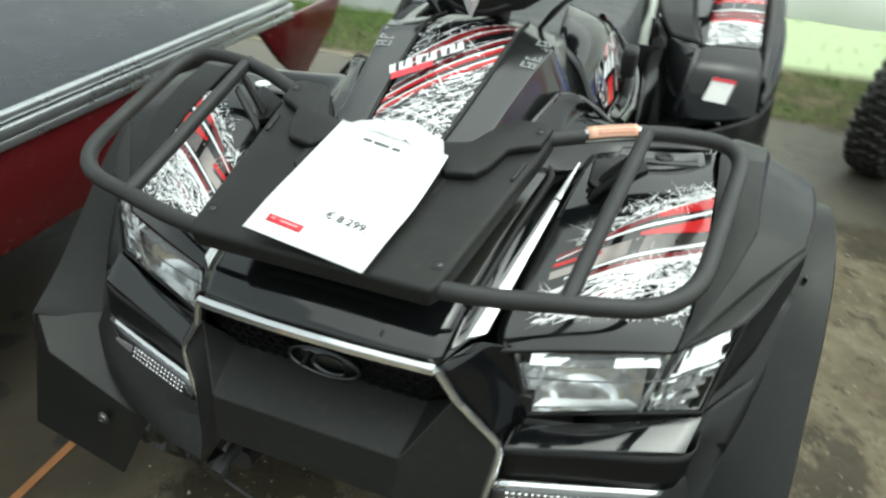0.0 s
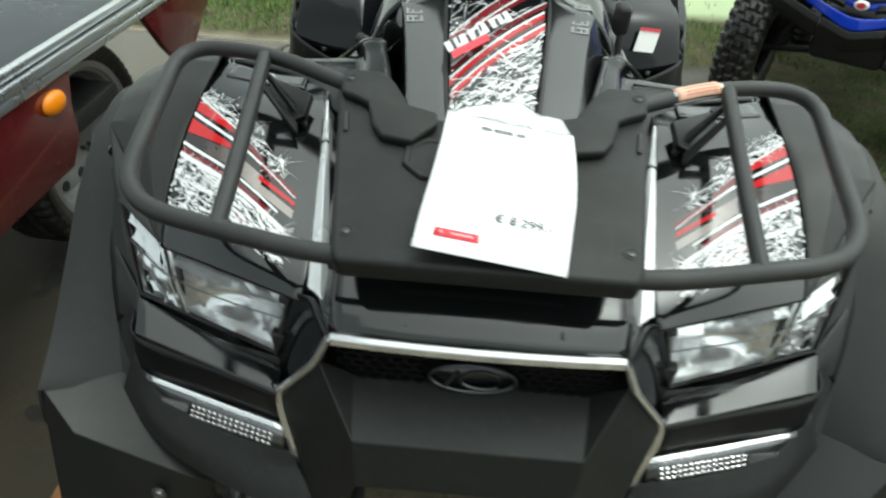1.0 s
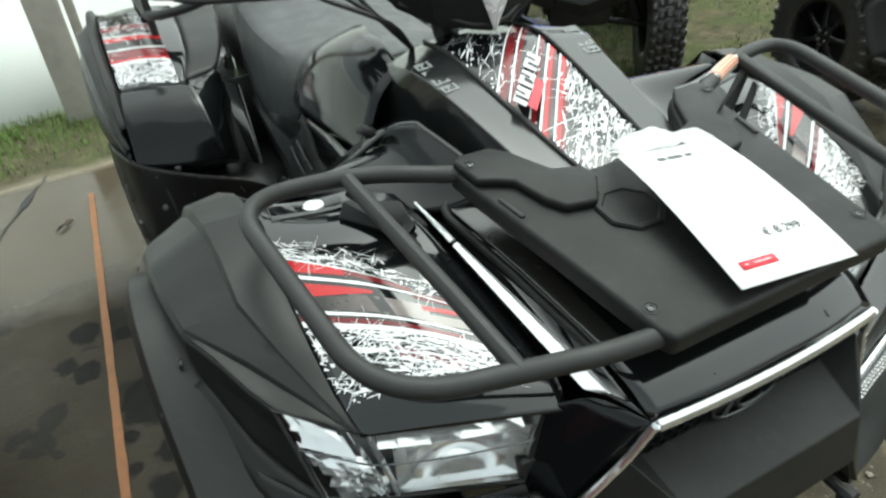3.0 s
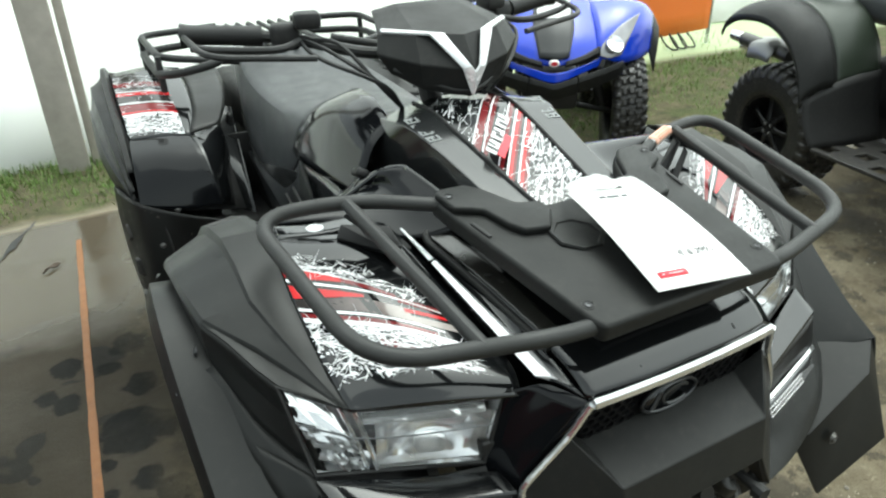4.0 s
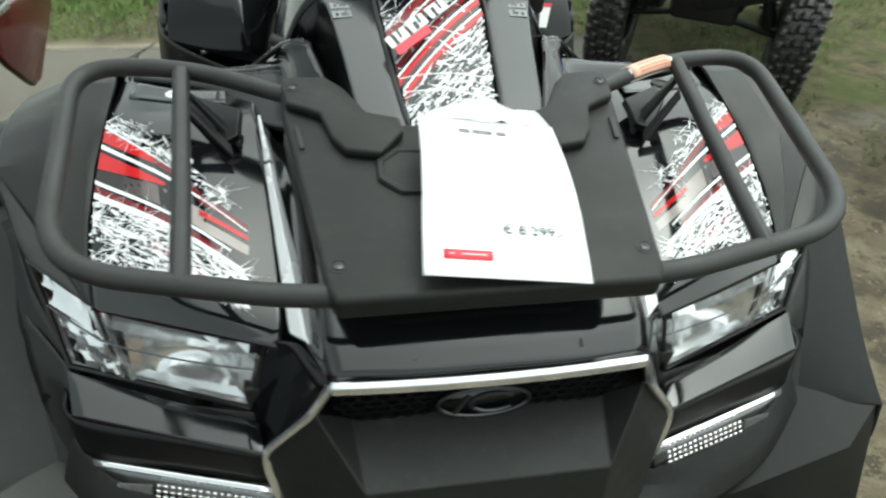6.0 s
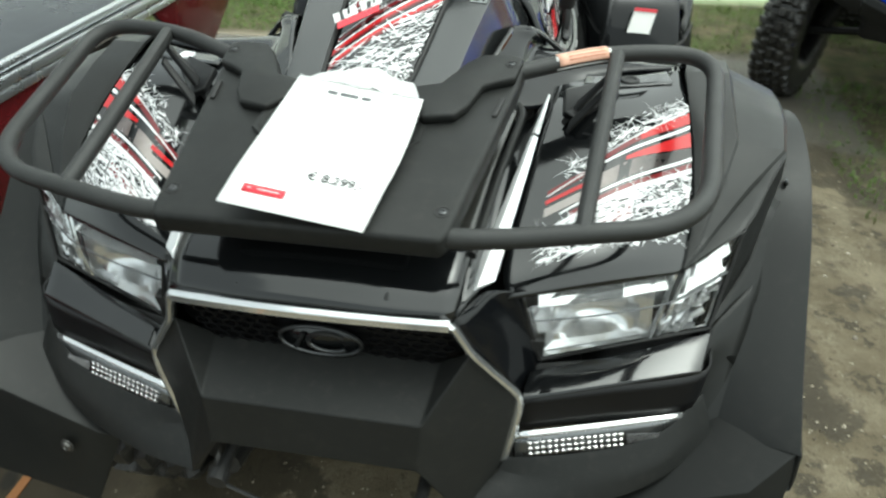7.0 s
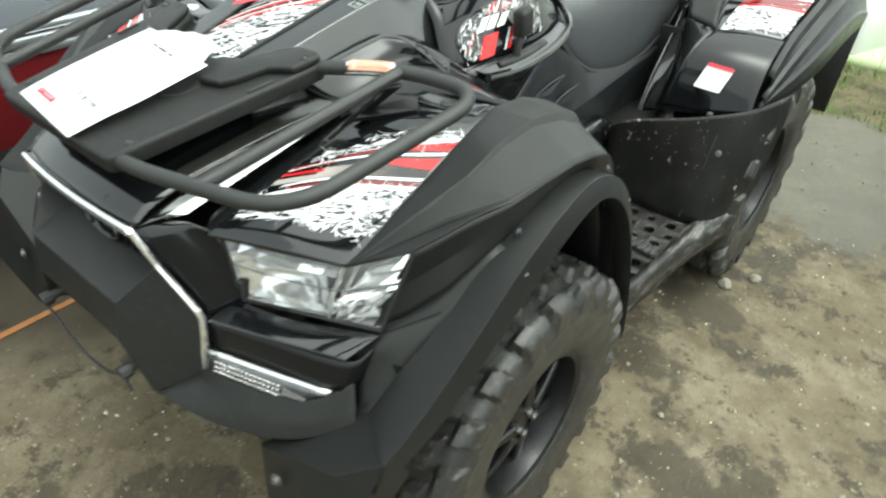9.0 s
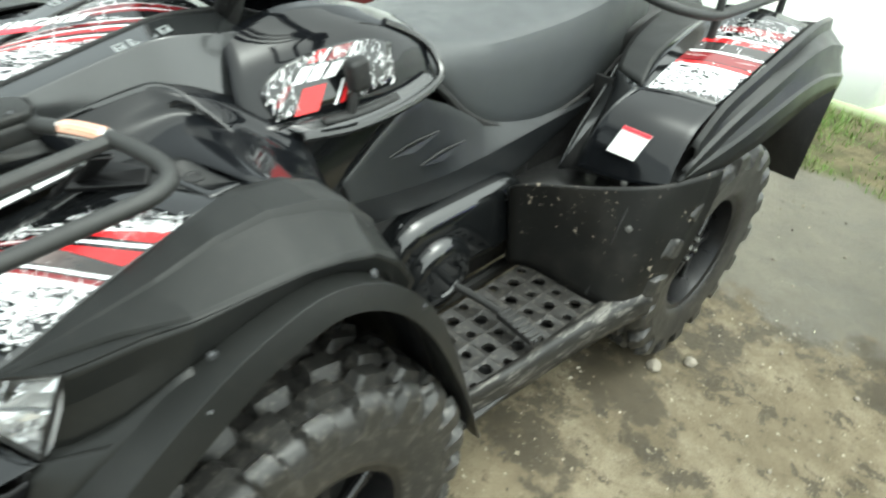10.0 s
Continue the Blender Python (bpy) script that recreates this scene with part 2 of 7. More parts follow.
wet_x = math_node(nt, "SUBTRACT", wet_x, math_node(nt, "MULTIPLY", math_node(nt, "MAXIMUM", math_node(nt, "MULTIPLY", sep.outputs["Y"], -1.0), 0.0), 0.4))
wet = ramp(nt, wet_x, [(0.42, 0.0), (0.72, 1.0)])
wetcol = mixed(nt, mid, (0.024, 0.0195, 0.0125), (0.048, 0.0388, 0.0255))
drop_shape = noise_at(nt, 5.4, 2.2, co, rough=0.5)
spots = ramp(nt, drop_shape, [(0.605, 0.0), (0.622, 0.92)])
wetcol = mixed(nt, spots, wetcol, mixed(nt, fine, (0.008, 0.0075, 0.006), (0.018, 0.016, 0.013)))
# damp stains left on the concrete: round patches with ragged edges
STAINS = [(-0.888, 1.547, 0.048), (-0.95, 1.404, 0.030), (-0.895, 1.344, 0.038), (-0.681, 1.343, 0.052), (-0.729, 1.128, 0.085), (-0.644, 1.118, 0.054), (-0.707, 0.913, 0.040), (-0.64, 0.834, 0.049), (-0.735, 0.799, 0.041), (-0.796, 1.01, 0.017), (-0.796, 0.891, 0.018), (-0.70, 1.598, 0.055), (-0.772, 1.474, 0.035)]
edge_d = None
for sx, sy, sr in STAINS:
    dx = math_node(nt, "SUBTRACT", sep.outputs["X"], sx)
    dy = math_node(nt, "MULTIPLY", math_node(nt, "SUBTRACT", sep.outputs["Y"], sy), 0.85)
    d = math_node(nt, "SUBTRACT", math_node(nt, "SQRT", math_node(nt, "ADD", math_node(nt, "MULTIPLY", dx, dx), math_node(nt, "MULTIPLY", dy, dy))), sr)
    edge_d = d if edge_d is None else math_node(nt, "MINIMUM", edge_d, d)
edge_d = math_node(nt, "ADD", edge_d, math_node(nt, "MULTIPLY", math_node(nt, "SUBTRACT", noise_at(nt, 17, 4, co), 0.5), 0.075))
stain = ramp(nt, math_node(nt, "ADD", edge_d, 0.5), [(0.496, 0.9), (0.506, 0.0)])
wetcol = mixed(nt, stain, wetcol, mixed(nt, fine, (0.004, 0.004, 0.0038), (0.008, 0.008, 0.0075)))
gy0 = math_node(nt, "ADD", sep.outputs["Y"], math_node(nt, "MULTIPLY", math_node(nt, "SUBTRACT", big, 0.5), 0.15))
rim = math_node(nt, "MULTIPLY", ramp(nt, math_node(nt, "SUBTRACT", gy0, 2.86), [(0.0, 0.0), (0.03, 1.0)]), ramp(nt, math_node(nt, "SUBTRACT", 3.10, gy0), [(0.0, 0.0), (0.06, 1.0)]))
pool = math_node(nt, "ADD", math_node(nt, "SUBTRACT", sep.outputs["Y"], 1.70), math_node(nt, "MULTIPLY", math_node(nt, "SUBTRACT", noise_at(nt, 1.8, 5, co), 0.5), 0.7))
pool = math_node(nt, "MULTIPLY", ramp(nt, pool, [(0.0, 0.0), (0.30, 1.0)]), ramp(nt, math_node(nt, "SUBTRACT", 2.95, gy0), [(0.0, 0.0), (0.1, 1.0)]))
wetcol = mixed(nt, pool, wetcol, mixed(nt, big, (0.050, 0.040, 0.027), (0.085, 0.068, 0.046)))
wetcol = mixed(nt, rim, wetcol, mixed(nt, mid, (0.13, 0.105, 0.07), (0.22, 0.185, 0.13)))
dry = mixed(nt, 0.12, dry, (0.0, 0.0, 0.0))
conc = mixed(nt, wet, dry, wetcol)
soil = mixed(nt, ramp(nt, noise_at(nt, 9, 8, co, rough=0.7), [(0.35, 0.0), (0.65, 1.0)]), (0.036, 0.033, 0.018), (0.135, 0.117, 0.068))
soil = mixed(nt, ramp(nt, noise_at(nt, 3.0, 6, co), [(0.44, 0.0), (0.60, 0.75)]), soil, mixed(nt, fine, (0.030, 0.045, 0.012), (0.085, 0.105, 0.034)))
# bright hazy daylight on the far grass, painted into the colour as pale green
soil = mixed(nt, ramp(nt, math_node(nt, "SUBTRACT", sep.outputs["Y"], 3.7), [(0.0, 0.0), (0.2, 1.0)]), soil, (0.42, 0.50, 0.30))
gy = math_node(nt, "ADD", sep.outputs["Y"], math_node(nt, "MULTIPLY", math_node(nt, "SUBTRACT", noise_at(nt, 2.2, 5, co), 0.5), 0.35))
gx = math_node(nt, "MULTIPLY", math_node(nt, "SUBTRACT", sep.outputs["X"], 1.5), 1.3)
gsum = math_node(nt, "MAXIMUM", math_node(nt, "SUBTRACT", gy, 2.95), math_node(nt, "MINIMUM", gx, math_node(nt, "SUBTRACT", gy, 1.9)))
grassy = ramp(nt, math_node(nt, "ADD", gsum, 0.5), [(0.46, 0.0), (0.56, 1.0)])
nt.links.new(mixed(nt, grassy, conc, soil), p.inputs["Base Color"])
rw = mixed(nt, pool, ramp(nt, noise_at(nt, 1.6, 5, co), [(0.40, 0.55), (0.62, 0.8)]), (0.04, 0.04, 0.04))
rr = mixed(nt, wet, mixed(nt, damp, mixed(nt, blots, (0.8, 0.8, 0.8), (0.5, 0.5, 0.5)), (0.38, 0.38, 0.38)), rw)
nt.links.new(mixed(nt, grassy, rr, (0.9, 0.9, 0.9)), p.inputs["Roughness"])
hgt = math_node(nt, "ADD", math_node(nt, "ADD", math_node(nt, "MULTIPLY", mid, 0.6), math_node(nt, "MULTIPLY", crust, 0.25)), math_node(nt, "ADD", math_node(nt, "MULTIPLY", fine, 0.4), math_node(nt, "MULTIPLY", grit, 0.2)))
nt.links.new(mixed(nt, wet, (0.16, 0.16, 0.16), mixed(nt, pool, mixed(nt, stain, (0.26, 0.26, 0.26), (0.16, 0.16, 0.16)), (0.5, 0.5, 0.5))), p.inputs["Specular IOR Level"])
bumped(nt, p, math_node(nt, "MULTIPLY", hgt, math_node(nt, "SUBTRACT", 1.0, math_node(nt, "MULTIPLY", math_node(nt, "MULTIPLY", pool, wet), 0.95))), 0.55, 0.014)

grit_mat, nt, p = blank("grit")
pick = nt.nodes.new("ShaderNodeNewGeometry").outputs["Random Per Island"]
nt.links.new(ramp(nt, pick, [(0.0, (0.035, 0.03, 0.022)), (0.35, (0.12, 0.10, 0.07)), (0.7, (0.26, 0.23, 0.17)), (1.0, (0.5, 0.46, 0.38))]), p.inputs["Base Color"])
p.inputs["Roughness"].default_value = 0.85

grass_mat, nt, p = blank("grass")
gcol = mixed(nt, noise_at(nt, 2.0, 4), (0.06, 0.13, 0.02), (0.17, 0.28, 0.05))
inf = nt.nodes.new("ShaderNodeNewGeometry").outputs["Random Per Island"]
gcol = mixed(nt, ramp(nt, inf, [(0.7, 0.0), (0.95, 0.8)]), gcol, (0.16, 0.14, 0.06))
nt.links.new(gcol, p.inputs["Base Color"])
p.inputs["Roughness"].default_value = 0.6


# ---------------------------------------------------------------- shaping helpers
def V(*a):
    return Vector(a)


def spline(pts, n, closed=False, straight=False):
    """n + 1 points along a smooth or straight line through pts (n points when closed)."""
    pts = [Vector(q) for q in pts]
    m = len(pts)
    out = []
    spans = m if closed else m - 1
    for k in range(n + (0 if closed else 1)):
        u = spans * k / n
        i = min(int(u), spans - 1)
        f = u - i
        get = (lambda j: pts[j % m]) if closed else (lambda j: pts[max(0, min(m - 1, j))])
        a, b, c, d = get(i - 1), get(i), get(i + 1), get(i + 2)
        if straight:
            out.append(b.lerp(c, f))
            continue
        if not closed and i == 0:
            a = b * 2 - c
        if not closed and i == spans - 1:
            d = c * 2 - b
        out.append(0.5 * ((2 * b) + (c - a) * f + (2 * a - 5 * b + 4 * c - d) * f * f + (3 * b - a - 3 * c + d) * f ** 3))
    return out


def sheet(rows, nu=12, nv=16, straight_u=False, straight_v=False):
    """A bmesh grid through rows of points: smooth (or straight) along each row and across the rows."""
    fine = [spline(r, nu, straight=straight_u) for r in rows]
    cols = [spline([r[k] for r in fine], nv, straight=straight_v) for k in range(nu + 1)]
    bm = bmesh.new()
    vs = [[bm.verts.new(cols[k][j]) for k in range(nu + 1)] for j in range(nv + 1)]
    for j in range(nv):
        for k in range(nu):
            bm.faces.new((vs[j][k], vs[j][k + 1], vs[j + 1][k + 1], vs[j + 1][k]))
    return bm


def polygon(pts):
    bm = bmesh.new()
    bm.faces.new([bm.verts.new(q) for q in pts])
    return bm


def poly_faces(pts, faces):
    bm = bmesh.new()
    vs = [bm.verts.new(q) for q in pts]
    for f in faces:
        bm.faces.new([vs[k] for k in f])
    bmesh.ops.recalc_face_normals(bm, faces=bm.faces)
    return bm


def block(sx, sy, sz, m=None, bevel=0.0, seg=2):
    """A box of that size, its edges rounded, at the pose m."""
    bm = bmesh.new()
    bmesh.ops.create_cube(bm, size=1.0)
    bmesh.ops.scale(bm, vec=(sx, sy, sz), verts=bm.verts)
    if bevel:
        bmesh.ops.bevel(bm, geom=list(bm.edges), offset=bevel, segments=seg, affect="EDGES", profile=0.5)
    if m is not None:
        bm.transform(m)
    return bm


def sweep(pts, radius, n=12, caps=True, closed=False):
    """A round bar along pts; radius is a number or one number for each point."""
    pts = [Vector(q) for q in pts]
    rad = [radius] * len(pts) if isinstance(radius, (int, float)) else radius
    bm, rings, up = bmesh.new(), [], None
    for k, q in enumerate(pts):
        a = pts[k - 1] if k or closed else pts[k]
        b = pts[(k + 1) % len(pts)] if k < len(pts) - 1 or closed else pts[k]
        d = (b - a).normalized()
        if up is None:
            up = d.orthogonal().normalized()
        up = (up - d * up.dot(d)).normalized()
        side = d.cross(up)
        rings.append([bm.verts.new(q + rad[k] * (math.cos(w) * up + math.sin(w) * side)) for w in (2 * math.pi * j / n for j in range(n))])
    for k in range(len(rings) - (0 if closed else 1)):
        r0, r1 = rings[k], rings[(k + 1) % len(rings)]
        for j in range(n):
            bm.faces.new((r0[j], r0[(j + 1) % n], r1[(j + 1) % n], r1[j]))
    if caps and not closed:
        bm.faces.new(rings[0][::-1])
        bm.faces.new(rings[-1])
    bmesh.ops.recalc_face_normals(bm, faces=bm.faces)
    return bm


def bent(pts, r, n=7):
    """Straight runs between pts with round bends of radius r."""
    pts = [Vector(q) for q in pts]
    out = [pts[0]]
    for a, b, c in zip(pts, pts[1:], pts[2:]):
        d0, d1 = (a - b), (c - b)
        l = min(r, d0.length * 0.48, d1.length * 0.48)
        p0, p1 = b + d0.normalized() * l, b + d1.normalized() * l
        for k in range(n + 1):
            f = k / n
            out.append(p0 * (1 - f) ** 2 + b * 2 * f * (1 - f) + p1 * f * f)
    return out + [pts[-1]]


def lathe(profile, n=36, axis="X"):
    """Turns (along, radius) pairs round an axis; open ends are left open unless the radius is 0."""
    bm, rings = bmesh.new(), []
    for a, r in profile:
        ring = []
        for j in range(n):
            w = 2 * math.pi * j / n
            q = (a, r * math.cos(w), r * math.sin(w)) if axis == "X" else (r * math.cos(w), a, r * math.sin(w)) if axis == "Y" else (r * math.cos(w), r * math.sin(w), a)
            ring.append(bm.verts.new(q))
        rings.append(ring)
    for r0, r1 in zip(rings, rings[1:]):
        for j in range(n):
            bm.faces.new((r0[j], r0[(j + 1) % n], r1[(j + 1) % n], r1[j]))
    bmesh.ops.remove_doubles(bm, verts=bm.verts, dist=1e-5)
    bmesh.ops.recalc_face_normals(bm, faces=bm.faces)
    return bm


def join(*bms):
    out = bmesh.new()
    for b in bms:
        me = bpy.data.meshes.new("tmp")
        b.to_mesh(me)
        out.from_mesh(me)
        bpy.data.meshes.remove(me)
        b.free()
    return out


def mirror(bm):
    """The same shape on the other side of x = 0."""
    out = bm.copy()
    out.transform(Matrix.Diagonal((-1, 1, 1, 1)))
    bmesh.ops.reverse_faces(out, faces=out.faces)
    return out


def obj(name, bm, material, smooth=30, thick=0.0, bevel=0.0, sub=0, seg=2, hard=False):
    me = bpy.data.meshes.new(name)
    bm.to_mesh(me)
    bm.free()
    me.materials.append(material)
    ob = new(name, me)
    if smooth:
        for poly in me.polygons:
            poly.use_smooth = True
        me.set_sharp_from_angle(angle=radians(smooth))
    if sub:
        mod = ob.modifiers.new("round", "SUBSURF")
        mod.levels = mod.render_levels = sub
    if thick:
        mod = ob.modifiers.new("thickness", "SOLIDIFY")
        mod.thickness, mod.offset = thick, 0.0
    if bevel:
        mod = ob.modifiers.new("edges", "BEVEL")
        mod.width, mod.segments, mod.limit_method, mod.angle_limit = bevel, seg, "ANGLE", radians(40)
        mod.harden_normals = hard
    return ob


def part(name, bm, material, parent, label="", **kw):
    """One mesh under a thing or under one of its parts; its points are given in the world's metres."""
    ob = obj(name, bm, material, **kw)
    ob.parent = parent
    if parent.parent is None:
        ob.matrix_parent_inverse = parent.matrix_basis.inverted()
    return tagged(ob, label)


def both(name, bm, material, parent, label="", **kw):
    """A part on the positive side and the same on the other."""
    other = mirror(bm)
    a = part(name, bm, material, parent, label, **kw)
    b = part(name, other, material, parent, label, **kw)
    return a, b


def thing(name, at, label, category, group="", kind=""):
    e = new(name)
    e.location = at
    e.empty_display_size = 0.1
    e.matrix_basis = Matrix.Translation(at)
    return tagged(e, label, category, group, kind)


def lettering(text, size, m, extrude=0.0004):
    cu = bpy.data.curves.new("text", "FONT")
    cu.body, cu.size, cu.extrude, cu.align_x = text, size, extrude, "LEFT"
    ob = bpy.data.objects.new("text", cu)
    me = bpy.data.meshes.new_from_object(ob)
    bm = bmesh.new()
    bm.from_mesh(me)
    bm.transform(m)
    bpy.data.objects.remove(ob)
    bpy.data.curves.remove(cu)
    bpy.data.meshes.remove(me)
    return bm


def printer(bm, axis="Z"):
    """Gives a function that lays a plan point on the outer side of bm, seen from above or (axis X) from the side."""
    tree = BVHTree.FromBMesh(bm)

    def at(a, b, lift):
        start, way = (V(a, b, 3), V(0, 0, -1)) if axis == "Z" else (V(3, a, b), V(-1, 0, 0))
        q, n, i, d = tree.ray_cast(start, way)
        return None if q is None else q - way * 0.0022 - way * lift
    return at


def laid(at, strips, lift, fits=None, step=0.010):
    """Thin printed strips on a surface, each from its four plan corners: one end, then the other."""
    bm = bmesh.new()
    for k, (a, b, c, d) in enumerate(strips):
        a, b, c, d = (Vector(q) for q in (a, b, c, d))
        n, last = max(2, int((c - a).length / step)), None
        for j in range(n + 1):
            f = j / n
            p, q = a.lerp(c, f), b.lerp(d, f)
            p3, q3 = at(p.x, p.y, lift + 0.00002 * (k % 12)), at(q.x, q.y, lift + 0.00002 * (k % 12))
            if p3 is None or q3 is None or (fits and not fits((p.x + q.x) / 2, (p.y + q.y) / 2)):
                last = None
                continue
            row = (bm.verts.new(p3), bm.verts.new(q3))
            if last:
                bm.faces.new((last[0], last[1], row[1], row[0]))
            last = row
    return bm


def scratches(rnd, count, spot, along, longest, widest, loose=0.4):
    """Spindle-shaped scratches and chips; most follow the angle along (degrees), the rest lie at odd angles."""
    out = []
    for k in range(count):
        x, y = spot(rnd)
        w = rnd.gauss(along, 9) if rnd.random() > loose else rnd.uniform(0, 180)
        ln, wd = longest * (0.08 + 0.92 * rnd.random() ** 2.6), widest * (0.25 + 0.75 * rnd.random() ** 2)
        if rnd.random() < 0.3:
            ln, wd = ln * 0.35, wd * 1.7
        if rnd.random() < 0.14:
            ln, wd = longest * rnd.uniform(0.8, 1.5), widest * 0.28
        d = Vector((math.cos(radians(w)), math.sin(radians(w)))) * ln / 2
        e = Vector((-d.y, d.x)).normalized() * wd / 2
        c, m = Vector((x, y)), rnd.uniform(-0.5, 0.5)
        out.append((c - d, c - d, c + d * m + e, c + d * m - e * rnd.uniform(0.2, 1)))
        out.append((c + d * m + e, c + d * m - e, c + d, c + d))
    return out


def lined(x0, y0, x1, y1, w0, w1):
    """The corners of a strip round a line; w is its width in the second coordinate at either end."""
    return ((x0, y0 - w0 / 2), (x0, y0 + w0 / 2), (x1, y1 - w1 / 2), (x1, y1 + w1 / 2))


def bolt_head(at, normal, r=0.008, h=0.005):
    """A domed bolt head with a washer, on a surface that faces normal."""
    b = lathe([(0, 0), (0, r * 1.35), (h * 0.3, r * 1.35), (h * 0.32, r), (h * 0.8, r * 0.9), (h, r * 0.5), (h * 0.7, r * 0.42), (h * 0.7, 0)], 12, "Z")
    b.transform(Matrix.Translation(at) @ Vector(normal).to_track_quat("Z", "Y").to_matrix().to_4x4())
    return b


# ---------------------------------------------------------------- the ground and what closes the place
def build_ground():
    bm = bmesh.new()
    xs = [-150, -20, -4] + [x * 0.25 for x in range(-12, 17)] + [6, 20, 150]
    ys = [-150, -20, -4] + [y * 0.25 for y in range(-8, 21)] + [7, 20, 150]
    grid = []
    for y in ys:
        row = []
        for x in xs:
            near = abs(x) < 4.5 and -2 < y < 6
            z = 0.012 * (noise.noise(V(x * 1.3, y * 1.3, 3)) if near else 0)
            z = z * max(0, min(1, (math.hypot(x, y - 0.8) - 1.1) / 0.8))
            if y > 2.9 and near:
                z += 0.03 * min(1, (y - 2.9) / 0.5)
            row.append(bm.verts.new((x, y, z)))
        grid.append(row)
    for j in range(len(ys) - 1):
        for k in range(len(xs) - 1):
            bm.faces.new((grid[j][k], grid[j][k + 1], grid[j + 1][k + 1], grid[j + 1][k]))
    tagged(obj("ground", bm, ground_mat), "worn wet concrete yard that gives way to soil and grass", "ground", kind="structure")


def build_line():
    """The faded orange line painted on the concrete."""
    bm, rnd = bmesh.new(), random.Random(5)
    last = None
    for k in range(61):
        y = -1.6 + k * 0.070
        w = 0.0120 + rnd.uniform(-0.0016, 0.0012)
        c = -0.826 + rnd.uniform(-0.0007, 0.0007)
        row = (bm.verts.new((c - w, y, 0.004)), bm.verts.new((c + w, y, 0.004)))
        if last:
            bm.faces.new((last[0], last[1], row[1], row[0]))
        last = row
    tagged(obj("painted_line", bm, line_orange, smooth=0, thick=0.002), "faded orange line painted on wet concrete", "floor marking", kind="structure")


def build_wall():
    """Sloping white tarpaulin side of the show tent, with shallow folds; it steps back beside the quad bikes."""
    line = [(-8.0, 3.80), (-3.0, 3.72), (-1.2, 3.68), (-0.2, 3.74), (0.40, 3.82), (0.75, 4.95), (2.2, 5.0), (4.2, 4.95), (9.0, 4.95)]
    base = spline([(x, y, 0) for x, y in line], 110, straight=True)
    bm = bmesh.new()
    rows = []
    for z in (0.02, 0.4, 1.0, 2.2, 3.2):
        rows.append([bm.verts.new((q.x, q.y + 0.9 * z + 0.035 * math.sin(q.x * 7) + 0.04 * noise.noise(V(q.x * 2, z * 2, 1)), z)) for q in base])
    for r0, r1 in zip(rows, rows[1:]):
        for k in range(len(r0) - 1):
            bm.faces.new((r0[k], r0[k + 1], r1[k + 1], r1[k]))
    tagged(obj("wall_north", bm, tarp, thick=0.003), "bright white sloping tarpaulin side of a show tent", "tent wall", kind="structure")


def build_post():
    bm = block(0.16, 0.06, 3.2, pose(-0.765, 3.56, 1.55, 0, 1.5, 0), 0.01)
    tagged(obj("timber_post", bm, wood, bevel=0), "weathered grey timber post standing before the tent wall", "post")
    bm = block(0.05, 0.05, 3.2, pose(-0.645, 3.63, 1.56, 0, 1.5, 0), 0.01)
    tagged(obj("timber_post", bm, wood), "thin pale timber post standing beside the wide one", "post")


def build_banner():
    ban = thing("banner", (4.4, 4.15, 0.0), "plain orange banner hung on thin posts", "banner")
    bm = sheet([[(3.7, 4.15, 0.16), (4.3, 4.13, 0.15), (4.9, 4.16, 0.16)], [(3.7, 4.15, 1.2), (4.3, 4.16, 1.2), (4.9, 4.15, 1.2)]], 12, 6)
    part("cloth", bm, banner_orange, ban, thick=0.003)
    for x in (3.7, 4.9):
        part("post", sweep([(x, 4.17, 0), (x, 4.17, 1.3)], 0.02), alu, ban)


def build_cables():
    rnd = random.Random(77)
    for k in range(3):
        x = 4.22 + 0.11 * k
        pts = [(x, 4.12, 0.17), (x + 0.02, 4.09, 0.11), (x + 0.06 + rnd.uniform(-0.02, 0.02), 4.05, 0.05), (x + 0.12, 4.00, 0.045), (x + 0.15, 4.06, 0.09), (x + 0.12, 4.12, 0.16)]
        tagged(obj("cable", sweep(spline(pts, 22), 0.008, 8), rubber_clean), "black cable hanging in a loop below the banner", "cable")


